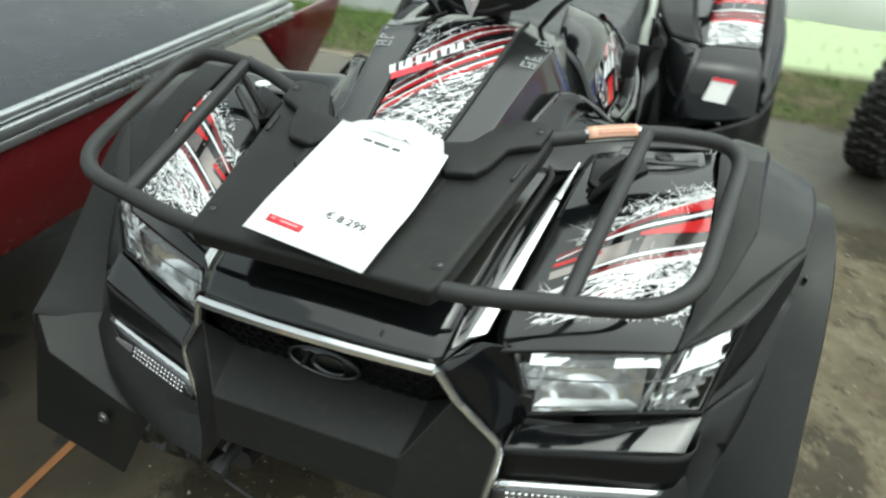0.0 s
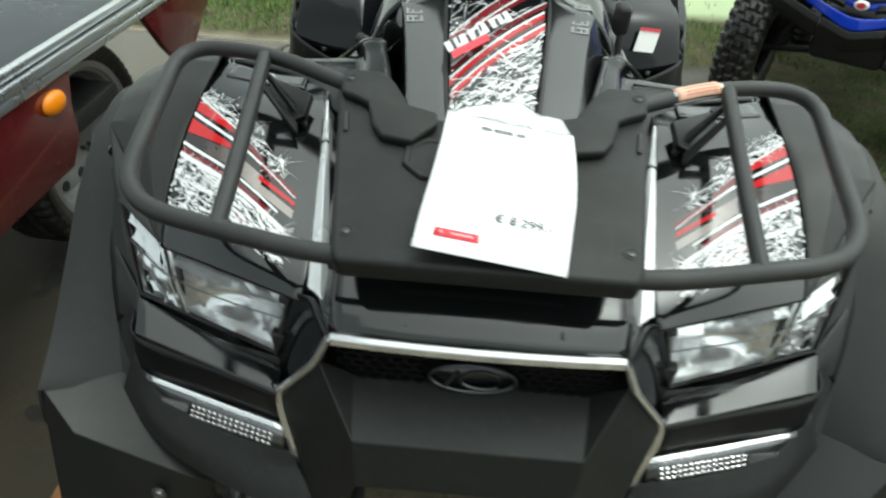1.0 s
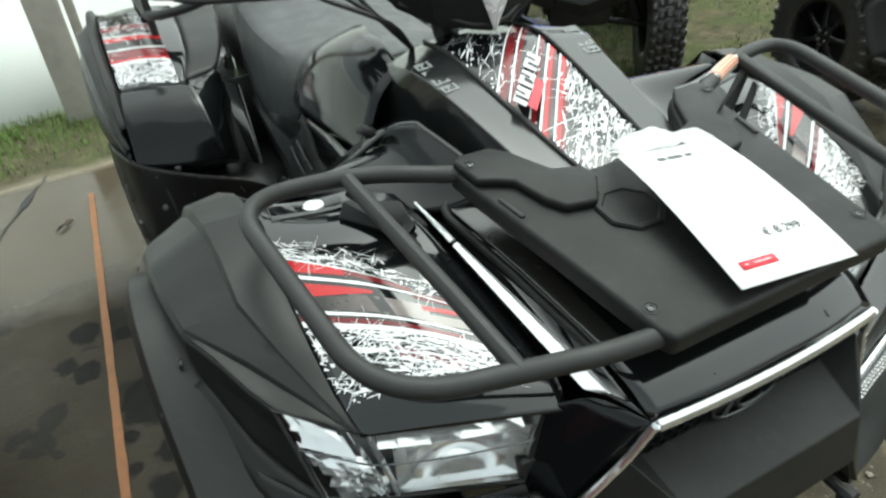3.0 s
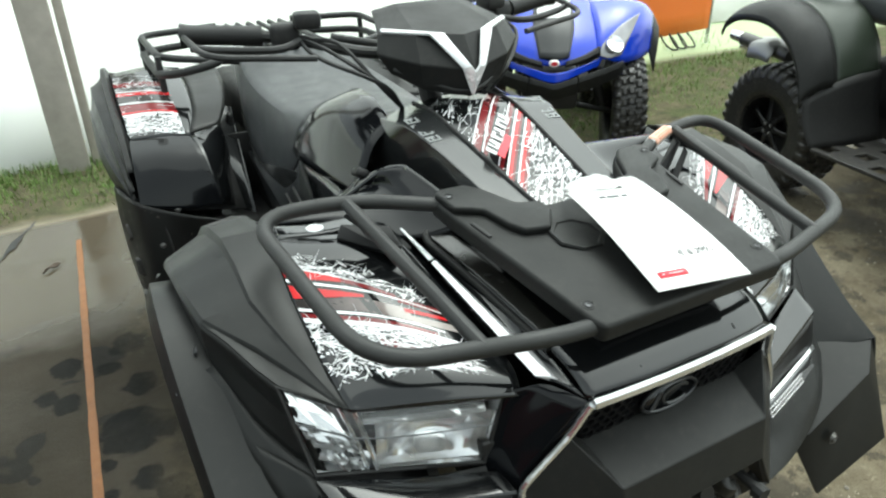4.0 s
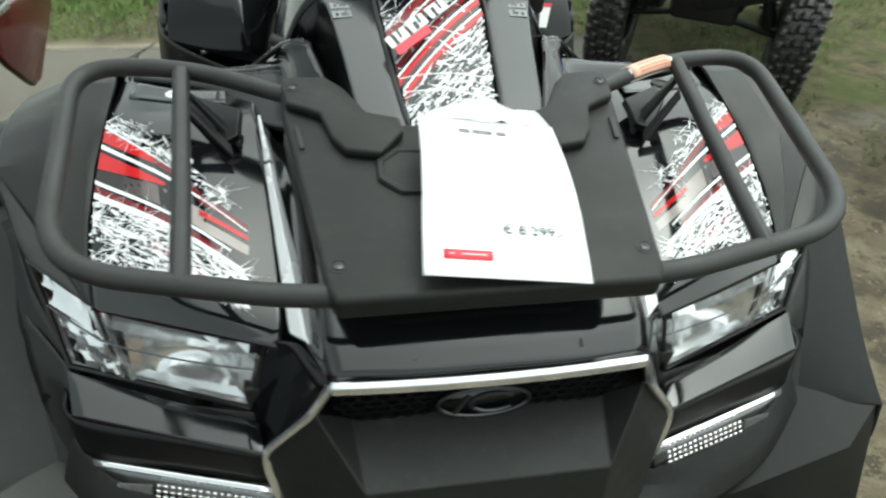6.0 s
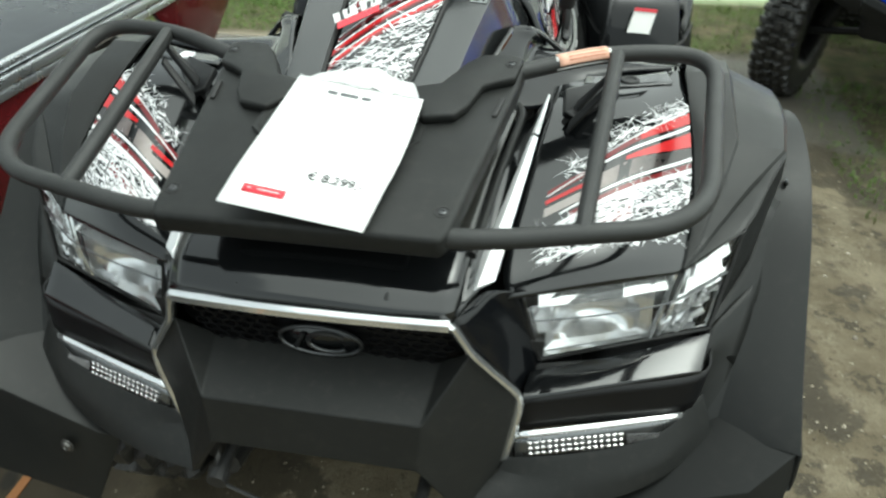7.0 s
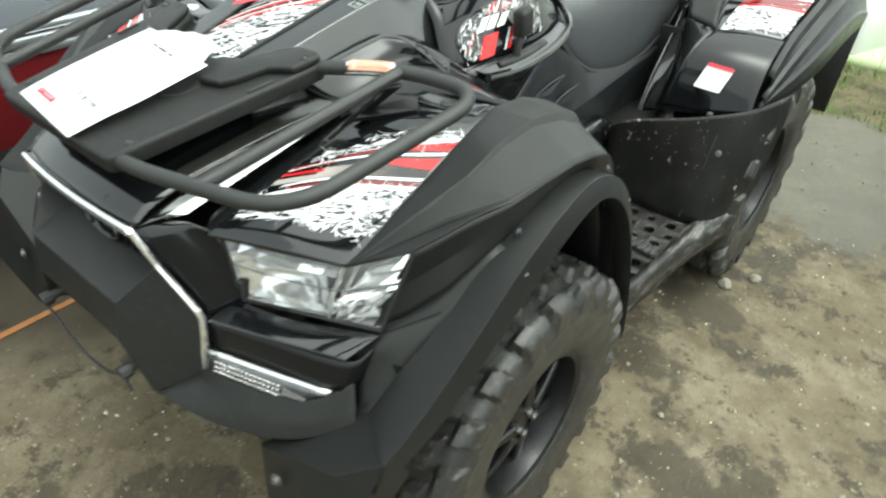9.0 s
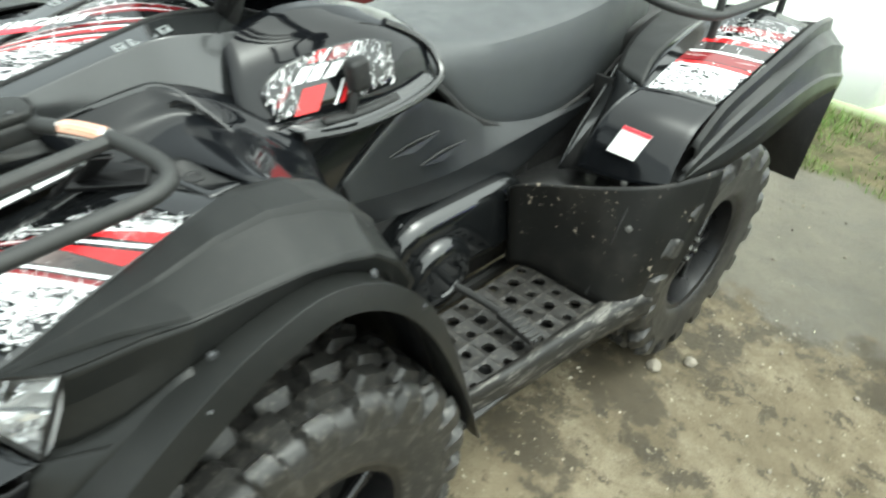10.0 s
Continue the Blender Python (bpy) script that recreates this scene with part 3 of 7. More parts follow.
def build_grass():
    """Rough grass along the edge of the concrete."""
    rnd, verts, faces = random.Random(11), [], []
    n = 0
    while n < 64000:
        x, y = rnd.uniform(-3.2, 5.2), rnd.uniform(2.95, 5.5)
        if x < 0.5:
            y = 2.95 + (y - 2.95) * 0.30
        if n % 3 == 0:
            x, y = rnd.uniform(1.3, 5.2), rnd.uniform(1.4, 3.2)
        thick = noise.noise(V(x * 1.6, y * 1.6, 9)) + 0.15 + (y - 3.2) * 0.9 + (0.3 if x < 0.4 else 0)
        if n % 3 == 0:
            thick = 1.3 * noise.noise(V(x * 1.9, y * 1.9, 5)) + 0.05 + 0.35 * min(0.0, x - 1.7)
        n += 1
        if rnd.random() > 0.35 + thick:
            continue
        if y > 3.65 and x > 0.3 and rnd.random() < 0.97:
            continue
        h, w, a = rnd.uniform(0.012, 0.040) * (1 + 1.6 * max(0, min(0.7, y - 3.25))), rnd.uniform(0.0015, 0.0035), rnd.uniform(0, 6.3)
        dx, dy = math.cos(a), math.sin(a)
        lean = rnd.uniform(0.2, 1.1) * h
        b = len(verts)
        z = -0.005 + 0.03 * max(0, min(1, (y - 2.9) / 0.5))
        verts += [(x - dy * w, y + dx * w, z), (x + dy * w, y - dx * w, z), (x + dx * lean * 0.4 + dy * w * 0.7, y + dy * lean * 0.4 - dx * w * 0.7, z + h * 0.6),
                  (x + dx * lean * 0.4 - dy * w * 0.7, y + dy * lean * 0.4 + dx * w * 0.7, z + h * 0.6), (x + dx * lean, y + dy * lean, z + h)]
        faces += [(b, b + 1, b + 2, b + 3), (b + 3, b + 2, b + 4)]
    me = bpy.data.meshes.new("grass")
    me.from_pydata(verts, [], faces)
    me.materials.append(grass_mat)
    tagged(new("grass", me), "rough green grass at the edge of the yard", "grass", kind="stuff")


def pebble(at, size, seed, mat=None):
    bm = bmesh.new()
    bmesh.ops.create_icosphere(bm, subdivisions=2, radius=size)
    for v in bm.verts:
        v.co *= 1 + 0.35 * noise.noise(v.co * (1.2 / size) + V(seed, 0, 0))
        v.co.z *= 0.7
    bm.transform(Matrix.Translation((at[0], at[1], size * 0.45)))
    tagged(obj("pebble", bm, mat or stone, smooth=25), "pale grey pebble lying on the concrete", "stone", group="pebbles on the concrete")


def build_pebbles():
    pebble((0.669, 1.479), 0.018, 1)
    pebble((0.605, 1.386), 0.021, 2)
    rnd = random.Random(21)
    for k in range(46):
        x, y = rnd.uniform(0.66, 1.7), rnd.uniform(-0.2, 2.6)
        pebble((x, y), rnd.choice((0.003, 0.004, 0.005, 0.006, 0.008)), k + 5)
    for k in range(14):
        pebble((rnd.uniform(-0.5, 0.3), rnd.uniform(-0.6, 0.0)), rnd.choice((0.003, 0.005, 0.006)), k + 70)


def build_gravel():
    """Grit and crumbs of stone strewn over the dry concrete."""
    rnd, verts, faces = random.Random(77), [], []
    for k in range(3400):
        x, y = rnd.uniform(0.45, 2.3), rnd.uniform(-0.9, 2.7)
        if k % 5 == 0:
            x, y = rnd.uniform(-0.75, 0.7), rnd.uniform(-0.9, 0.2)
        if noise.noise(V(x * 2.3, y * 2.3, 4)) < rnd.uniform(-0.45, 0.25):
            continue
        r, b = 0.0011 + 0.0042 * rnd.random() ** 3, len(verts)
        ang, sx = rnd.uniform(0, 6.3), rnd.uniform(0.6, 1.6)
        for dx, dy, dz in ((-1, -0.7, -0.3), (0.8, -1, -0.3), (1.1, 0.6, -0.3), (-0.6, 1, -0.3), (-0.5, -0.3, 0.7), (0.5, 0.2, 0.8)):
            dx, dy, dz = dx * sx + rnd.uniform(-0.25, 0.25), dy + rnd.uniform(-0.25, 0.25), dz + rnd.uniform(-0.1, 0.2)
            verts.append((x + r * (dx * math.cos(ang) - dy * math.sin(ang)), y + r * (dx * math.sin(ang) + dy * math.cos(ang)), r * (dz + 0.25)))
        faces += [(b, b + 1, b + 5, b + 4), (b + 1, b + 2, b + 5), (b + 2, b + 3, b + 4, b + 5), (b + 3, b, b + 4)]
    me = bpy.data.meshes.new("gravel")
    me.from_pydata(verts, [], faces)
    me.materials.append(grit_mat)
    tagged(new("gravel", me), "pale and dark grit strewn on worn concrete", "gravel", kind="stuff")


def build_crack():
    """A dark crack across the wet concrete."""
    bm, rnd, last = bmesh.new(), random.Random(9), None
    for k in range(25):
        q = V(-1.30, 2.05, 0.0045).lerp(V(-0.96, 3.10, 0.0045), k / 24) + V(rnd.uniform(-0.008, 0.008), 0, 0)
        w = 0.006 + 0.004 * noise.noise(V(k * 0.6, 0, 0)) + (0.012 if 14 <= k <= 16 else 0)
        row = (bm.verts.new(q + V(-w, 0, 0)), bm.verts.new(q + V(w, 0, 0)))
        if last:
            bm.faces.new((last[0], last[1], row[1], row[0]))
        last = row
    tagged(obj("crack", bm, dark_box, smooth=0), "dark open crack across the wet concrete", "crack", kind="structure")


def build_leaf():
    bm = sheet([[(-0.97, 2.31, 0.006), (-0.95, 2.33, 0.02), (-0.92, 2.34, 0.008)], [(-0.93, 2.36, 0.012), (-0.915, 2.375, 0.02), (-0.90, 2.38, 0.006)]], 6, 4)
    tagged(obj("leaf", bm, leaf_brown, thick=0.002), "dead brown leaf on the wet concrete", "leaf")


build_ground()
build_line()
build_crack()
build_wall()
build_post()
build_banner()
build_cables()


# ---------------------------------------------------------------- the trailer
def build_trailer():
    tr = thing("trailer", (-1.6, 0.2, 0.0), "dark red trailer with a grey lid and aluminium edge rail", "trailer")
    # lid: smooth grey top, a little domed
    rows = [[(-1.0, y, 0.70), (-1.3, y, 0.735), (-2.0, y, 0.77), (-2.7, y, 0.735), (-3.0, y, 0.70)] for y in (-2.2, -1.0, 0.4, 1.42)]
    part("lid", sheet(rows, 16, 8), lid_grey, tr, "smooth grey lid", thick=0.02, bevel=0.004)
    for k, (z, x, h) in enumerate(((0.716, -0.994, 0.020), (0.690, -0.984, 0.024), (0.662, -0.990, 0.022))):
        part("edge_rail", block(0.022, 3.62, h, pose(x, -0.39, z), 0.005), alu, tr, "ribbed aluminium rail")
    part("end_rail", block(2.0, 0.025, 0.05, pose(-2.0, 1.425, 0.683), 0.006), alu, tr)
    # red side, cut away over the wheel
    side = [(-0.996, -2.2, 0.655), (-0.996, 0.83, 0.655), (-0.996, 0.80, 0.57), (-0.996, 0.795, 0.49), (-0.996, 0.74, 0.435), (-0.996, -2.2, 0.40)]
    part("side_panel", polygon(side), red_paint, tr, "dark red painted side", thick=0.012, bevel=0.002)
    tail = [(-0.998, 1.22, 0.655), (-0.998, 1.80, 0.655), (-1.0, 1.72, 0.56), (-1.005, 1.50, 0.42), (-1.004, 1.44, 0.42), (-1.0, 1.33, 0.52)]
    part("tail_panel", polygon(tail), red_paint, tr, "dark red painted end piece", thick=0.02, bevel=0.003)
    part("side_sill", poly_faces([(-1.03, 0.80, 0.655), (-1.03, 1.36, 0.655), (-1.03, 1.33, 0.634), (-1.03, 0.80, 0.634)], [(0, 1, 2, 3)]), dark_box, tr, "dark sill over the wheel", smooth=0, thick=0.02)
    part("inner_arch", block(0.9, 0.9, 0.03, pose(-1.7, 0.95, 0.672), 0.01), dark_box, tr)
    part("floor_pan", block(1.7, 3.4, 0.06, pose(-1.95, -0.5, 0.43), 0.01), dark_box, tr)
    part("axle", sweep([(-1.24, 1.075, 0.315), (-2.88, 1.075, 0.315)], 0.03), dark_box, tr)
    # amber side marker
    bm = bmesh.new()
    bmesh.ops.create_uvsphere(bm, u_segments=20, v_segments=12, radius=1.0)
    bm.transform(Matrix.Translation((-0.988, 0.735, 0.603)) @ Matrix.Diagonal((0.016, 0.044, 0.028, 1)))
    part("marker_lamp", bm, amber, tr, "oval amber marker lamp")
    wheel(tr, (-1.222, 1.075, 0.315), 0.315, 0.18, 0.228, side=1, lugs=False, rim_mat=galv)
    for y in (-2.15,):
        part("prop_leg", sweep([(-1.3, y, 0.42), (-1.3, y, 0.0)], 0.025), dark_box, tr)
        part("prop_leg", sweep([(-2.7, y, 0.42), (-2.7, y, 0.0)], 0.025), dark_box, tr)
    wheel(tr, (-2.885, 1.075, 0.315), 0.315, 0.18, 0.228, side=-1, lugs=False, rim_mat=galv)


def wheel(parent, at, r, w, rim_r, side=1, lugs=True, rim_mat=None, spin=0.0, turn=0.0, blocks=18):
    """A wheel whose outer face looks along side * x: tyre, rim with spokes, hub, nuts."""
    m = Matrix.Translation(at) @ pose(0, 0, 0, math.degrees(spin), 0, turn) @ Matrix.Diagonal((side, 1, 1, 1))
    h = w / 2
    prof = [(0.80, rim_r * 0.97), (0.98, rim_r * 1.12), (1.04, (rim_r + r) * 0.52), (1.03, r * 0.83), (0.97, r * 0.90), (0.84, r * 0.945), (0.62, r * 0.962), (0.3, r * 0.966), (0.0, r * 0.967)]
    prof = spline([(a, q, 0) for a, q in prof], 34 if blocks < 24 else 20)
    prof = [(q.x, q.y) for q in prof] + [(-q.x, q.y) for q in prof[-2::-1]]
    count = blocks if lugs else 60
    per = (16 if blocks < 24 else 8) if lugs else 3
    n = count * per
    bm = bmesh.new()
    grid = []
    for j in range(n):
        ang = 2 * math.pi * j / n
        row = []
        for a, q in prof:
            rise = 0.0
            tread = max(0.0, min(1.0, (q - r * 0.80) / (r * 0.08)))
            if lugs and tread > 0:
                # three rows of staggered blocks, with the shoulder blocks running down the side
                row_no = 0 if abs(a) < 0.26 else 1 if abs(a) < 0.66 else 2
                ph = (j / per + (0.5 if row_no == 1 else 0.0) + (0.25 if a < 0 else 0.0) * (row_no > 0) + 0.35 * (abs(a) - 0.4)) % 1.0
                edge = max(0.0, min(1.0, ((0.33 - (0.05 if row_no == 2 else 0)) - abs(ph - 0.5)) / 0.05))
                gap = 1.0
                for g0 in (0.26, 0.66):
                    gap *= max(0.0, min(1.0, (abs(abs(a) - g0) - 0.035) / 0.03))
                rise = (0.022 if blocks < 24 else 0.014) * tread * edge * gap * (r / 0.31)
            elif tread > 0:
                rise = -0.006 * (1 if (j % per == 0 and abs(a) > 0.3) else 0) - 0.006 * (1 if abs(abs(a) - 0.3) < 0.06 else 0)
            row.append(bm.verts.new((a * h * (1 + 0.9 * rise / r * (1 if abs(a) > 0.7 else 0)), (q + rise) * math.cos(ang), (q + rise) * math.sin(ang))))
        grid.append(row)
    for j in range(n):
        r0, r1 = grid[j], grid[(j + 1) % n]
        for k in range(len(prof) - 1):
            bm.faces.new((r0[k], r0[k + 1], r1[k + 1], r1[k]))
    bmesh.ops.recalc_face_normals(bm, faces=bm.faces)
    flip = side < 0
    rim_mat = rim_mat or alloy

    def put(b):
        b.transform(m)
        if flip:
            bmesh.ops.reverse_faces(b, faces=b.faces)
        return b

    q = rim_r
    rim = lathe([(h * 0.84, q * 1.0), (h * 0.90, q * 1.03), (h * 0.86, q * 0.95), (h * 0.55, q * 0.90), (-h * 0.6, q * 0.88), (-h * 0.85, q), (-h * 0.86, q * 1.02)], 40)
    bits = [rim]
    if not lugs:
        disc = lathe([(h * 0.80, q * 0.96), (h * 0.74, q * 0.90), (h * 0.40, q * 0.87), (h * 0.34, q * 0.82), (h * -0.10, q * 0.80), (h * -0.32, q * 0.74), (h * -0.25, q * 0.52), (h * -0.05, q * 0.44), (h * -0.05, q * 0.25), (h * -0.15, q * 0.22), (h * -0.15, 0)], 40)
        bits.append(disc)
    top = part("wheel", put(join(*bits)), rim_mat, parent, "black spoked alloy wheel" if lugs else "silver steel wheel", smooth=30)
    part("tyre", put(bm), rubber, top, "knobbly black rubber tyre" if lugs else "black road tyre", smooth=35)
    if lugs:
        for k in range(7):
            a = 2 * math.pi * k / 7
            for d in (-0.13, 0.13):
                b = block(0.014, 0.020, q * 0.70, Matrix.Rotation(a + d * 0.7, 4, "X") @ pose(h * 0.55, d * 0.06, q * 0.56, 0, -8, 0), 0.004, 1)
                part("spoke", put(b), rim_mat, top)
        part("hub", put(lathe([(h * 0.2, 0), (h * 0.2, q * 0.30), (h * 0.58, q * 0.28), (h * 0.62, q * 0.20), (h * 0.62, 0)], 24)), rim_mat, top)
        part("brake_disc", put(lathe([(-h * 0.2, q * 0.9), (-h * 0.15, 0)], 24)), dark_box, top)
    else:
        for k in range(10):
            a = 2 * math.pi * k / 10
            b = lathe([(h * -0.255, 0), (h * -0.255, 0.017), (h * -0.32, 0.017)], 14)
            b.transform(Matrix.Translation((0.0, q * 0.64 * math.cos(a), q * 0.64 * math.sin(a))))
            part("rim_hole", put(b), dark_box, top)
    seat_at = h * (0.56 if lugs else -0.06)
    for k in range(4):
        a = 2 * math.pi * (k + 0.5) / 4
        b = lathe([(seat_at, 0.009), (seat_at + 0.016, 0.009), (seat_at + 0.020, 0.005), (seat_at + 0.020, 0)], 6)
        b.transform(Matrix.Translation((0, q * (0.17 if lugs else 0.34) * math.cos(a), q * (0.17 if lugs else 0.34) * math.sin(a))))
        part("wheel_nut", put(b), steel, top)
    return top


build_trailer()


# ---------------------------------------------------------------- the black quad bike: front
quad = thing("quad_bike", (0, 0.9, 0), "black quad bike with red and white graphics and steel racks", "quad bike")


def build_front_rack():
    """Tubular side hoops with a cross bar, and the moulded centre plate bolted on them."""
    hoop = bent([(0.10, -0.118, 0.893), (0.18, -0.112, 0.891), (0.392, -0.056, 0.893), (0.432, 0.258, 0.947), (0.30, 0.233, 0.954), (0.16, 0.165, 0.938)], 0.075, 9)
    for s in (1, -1):
        bm = sweep(hoop, 0.0104, 14)
        rack = part("rack_hoop", bm if s > 0 else mirror(bm), steel_black, quad, "textured black steel tube")
        bm = sweep([(0.272, -0.089, 0.893), (0.283, 0.02, 0.914), (0.306, 0.222, 0.953)], 0.0094, 12)
        part("cross_bar", bm if s > 0 else mirror(bm), steel_black, rack)
        # flat stay from the cross bar down to the body
        bm = poly_faces([(0.300, 0.200, 0.938), (0.312, 0.222, 0.938), (0.252, 0.203, 0.880), (0.246, 0.180, 0.874)], [(0, 1, 2, 3)])
        part("bracket", bm if s > 0 else mirror(bm), grille_black, rack, smooth=0, thick=0.007, bevel=0.002)
        bm = poly_faces([(0.300, 0.178, 0.926), (0.302, 0.190, 0.932), (0.256, 0.170, 0.884), (0.252, 0.155, 0.874)], [(0, 1, 2, 3)])
        part("bracket", bm if s > 0 else mirror(bm), grille_black, rack, smooth=0, thick=0.006, bevel=0.002)
    # label on the upper half of the rear tube, on one side
    tail = sorted((q for q in hoop[-14:] if q.x < 0.33), key=lambda q: q.x)

    def on_tube(f):
        x = 0.229 + 0.067 * f
        for p, q in zip(tail, tail[1:]):
            if p.x <= x <= q.x:
                return p.lerp(q, (x - p.x) / (q.x - p.x))
        return tail[-1]

    def wrap(f0, f1, w0, w1, r):
        rows = []
        for w in (w0, w0 * 0.5 + w1 * 0.5, w1):
            rows.append([])
            for k in range(7):
                f = f0 + (f1 - f0) * k / 6
                d = (on_tube(f + 0.05) - on_tube(f - 0.05)).normalized()
                up = (V(0, -0.6, 1) - d * d.dot(V(0, -0.6, 1))).normalized()
                rows[-1].append(on_tube(f) + r * (math.cos(radians(w)) * up + math.sin(radians(w)) * d.cross(up)))
        return sheet(rows, 8, 8)

    lab = part("warning_label", wrap(0, 1, -85, 85, 0.0110), white_film, quad, "white warning label with an orange field", thick=0.0005)
    part("orange_field", wrap(0.05, 0.95, -58, 58, 0.0115), orange_film, lab, thick=0.0004)
    for w in (-22, 4, 26):
        part("printed_line", wrap(0.22, 0.90, w, w + 7, 0.0118), label_ink, lab, thick=0.0003)


def plate_outline(z):
    half = [(0.143, -0.133), (0.150, -0.118), (0.190, 0.135), (0.195, 0.182), (0.180, 0.190), (0.140, 0.188), (0.122, 0.165), (0.098, 0.118), (0.080, 0.108), (0.0, 0.108)]
    pts = [(-x, y) for x, y in half] + [(x, y) for x, y in half[-2::-1]]
    return [(x, y, z + (y + 0.13) * 0.148) for x, y in pts]


def build_plate():
    bm = polygon(plate_outline(0.890))
    p = part("rack_plate", bm, plastic, quad, "matte black moulded plate with rounded edges", thick=0.026, bevel=0.006, seg=3)
    # raised ears at the back, with a soft step
    for s in (1, -1):
        ear = [(0.186, 0.134), (0.192, 0.180), (0.178, 0.186), (0.142, 0.184), (0.124, 0.163), (0.100, 0.114), (0.066, 0.102), (0.064, 0.078), (0.090, 0.042), (0.126, 0.050), (0.139, 0.072), (0.150, 0.114), (0.166, 0.124)]
        bm = polygon([(s * x, y, 0.9085 + (y + 0.13) * 0.148) for x, y in ear])
        part("raised_ear", bm, plastic, p, thick=0.012, bevel=0.004, seg=3)
        # small ribs and the moulded slot
        part("rib", block(0.006, 0.040, 0.006, pose(s * 0.172, 0.085, 0.935, 8, 0, -9 * s), 0.002), plastic_dull, p)
        for x, y in ((0.179, 0.161), (0.139, -0.096)):
            z = 0.890 + (y + 0.13) * 0.148 + (0.0245 if y > 0.1 else 0.013)
            ring = lathe([(0, 0.0085), (0.0008, 0.0080), (0.0008, 0.0068), (-0.002, 0.0062)], 18, "Z")
            ring.transform(Matrix.Translation((s * x, y, z)) @ pose(0, 0, 0, 8.4))
            part("bolt_recess", ring, plastic_dull, p)
            part("bolt", bolt_head((s * x, y, z - 0.001), (0, -0.147, 1), 0.0046, 0.003), badge_dark, p)
    # round bosses in the middle, mostly under the price sheet
    for x, y, r in ((-0.060, 0.026, 0.038), (0.060, 0.026, 0.038)):
        b = lathe([(0.0, r * 1.04), (0.0028, r), (0.0028, r * 0.86), (0.001, r * 0.8), (0.001, 0)], 8, "Z")
        b.transform(Matrix.Translation((x, y, 0.9035 + (y + 0.13) * 0.148)) @ pose(0, 0, 0, 8.4, 0, 22))
        part("boss", b, plastic, p)
    part("under_tray", block(0.20, 0.21, 0.03, pose(0, 0.01, 0.878, 8.4), 0.01), plastic_dull, p)


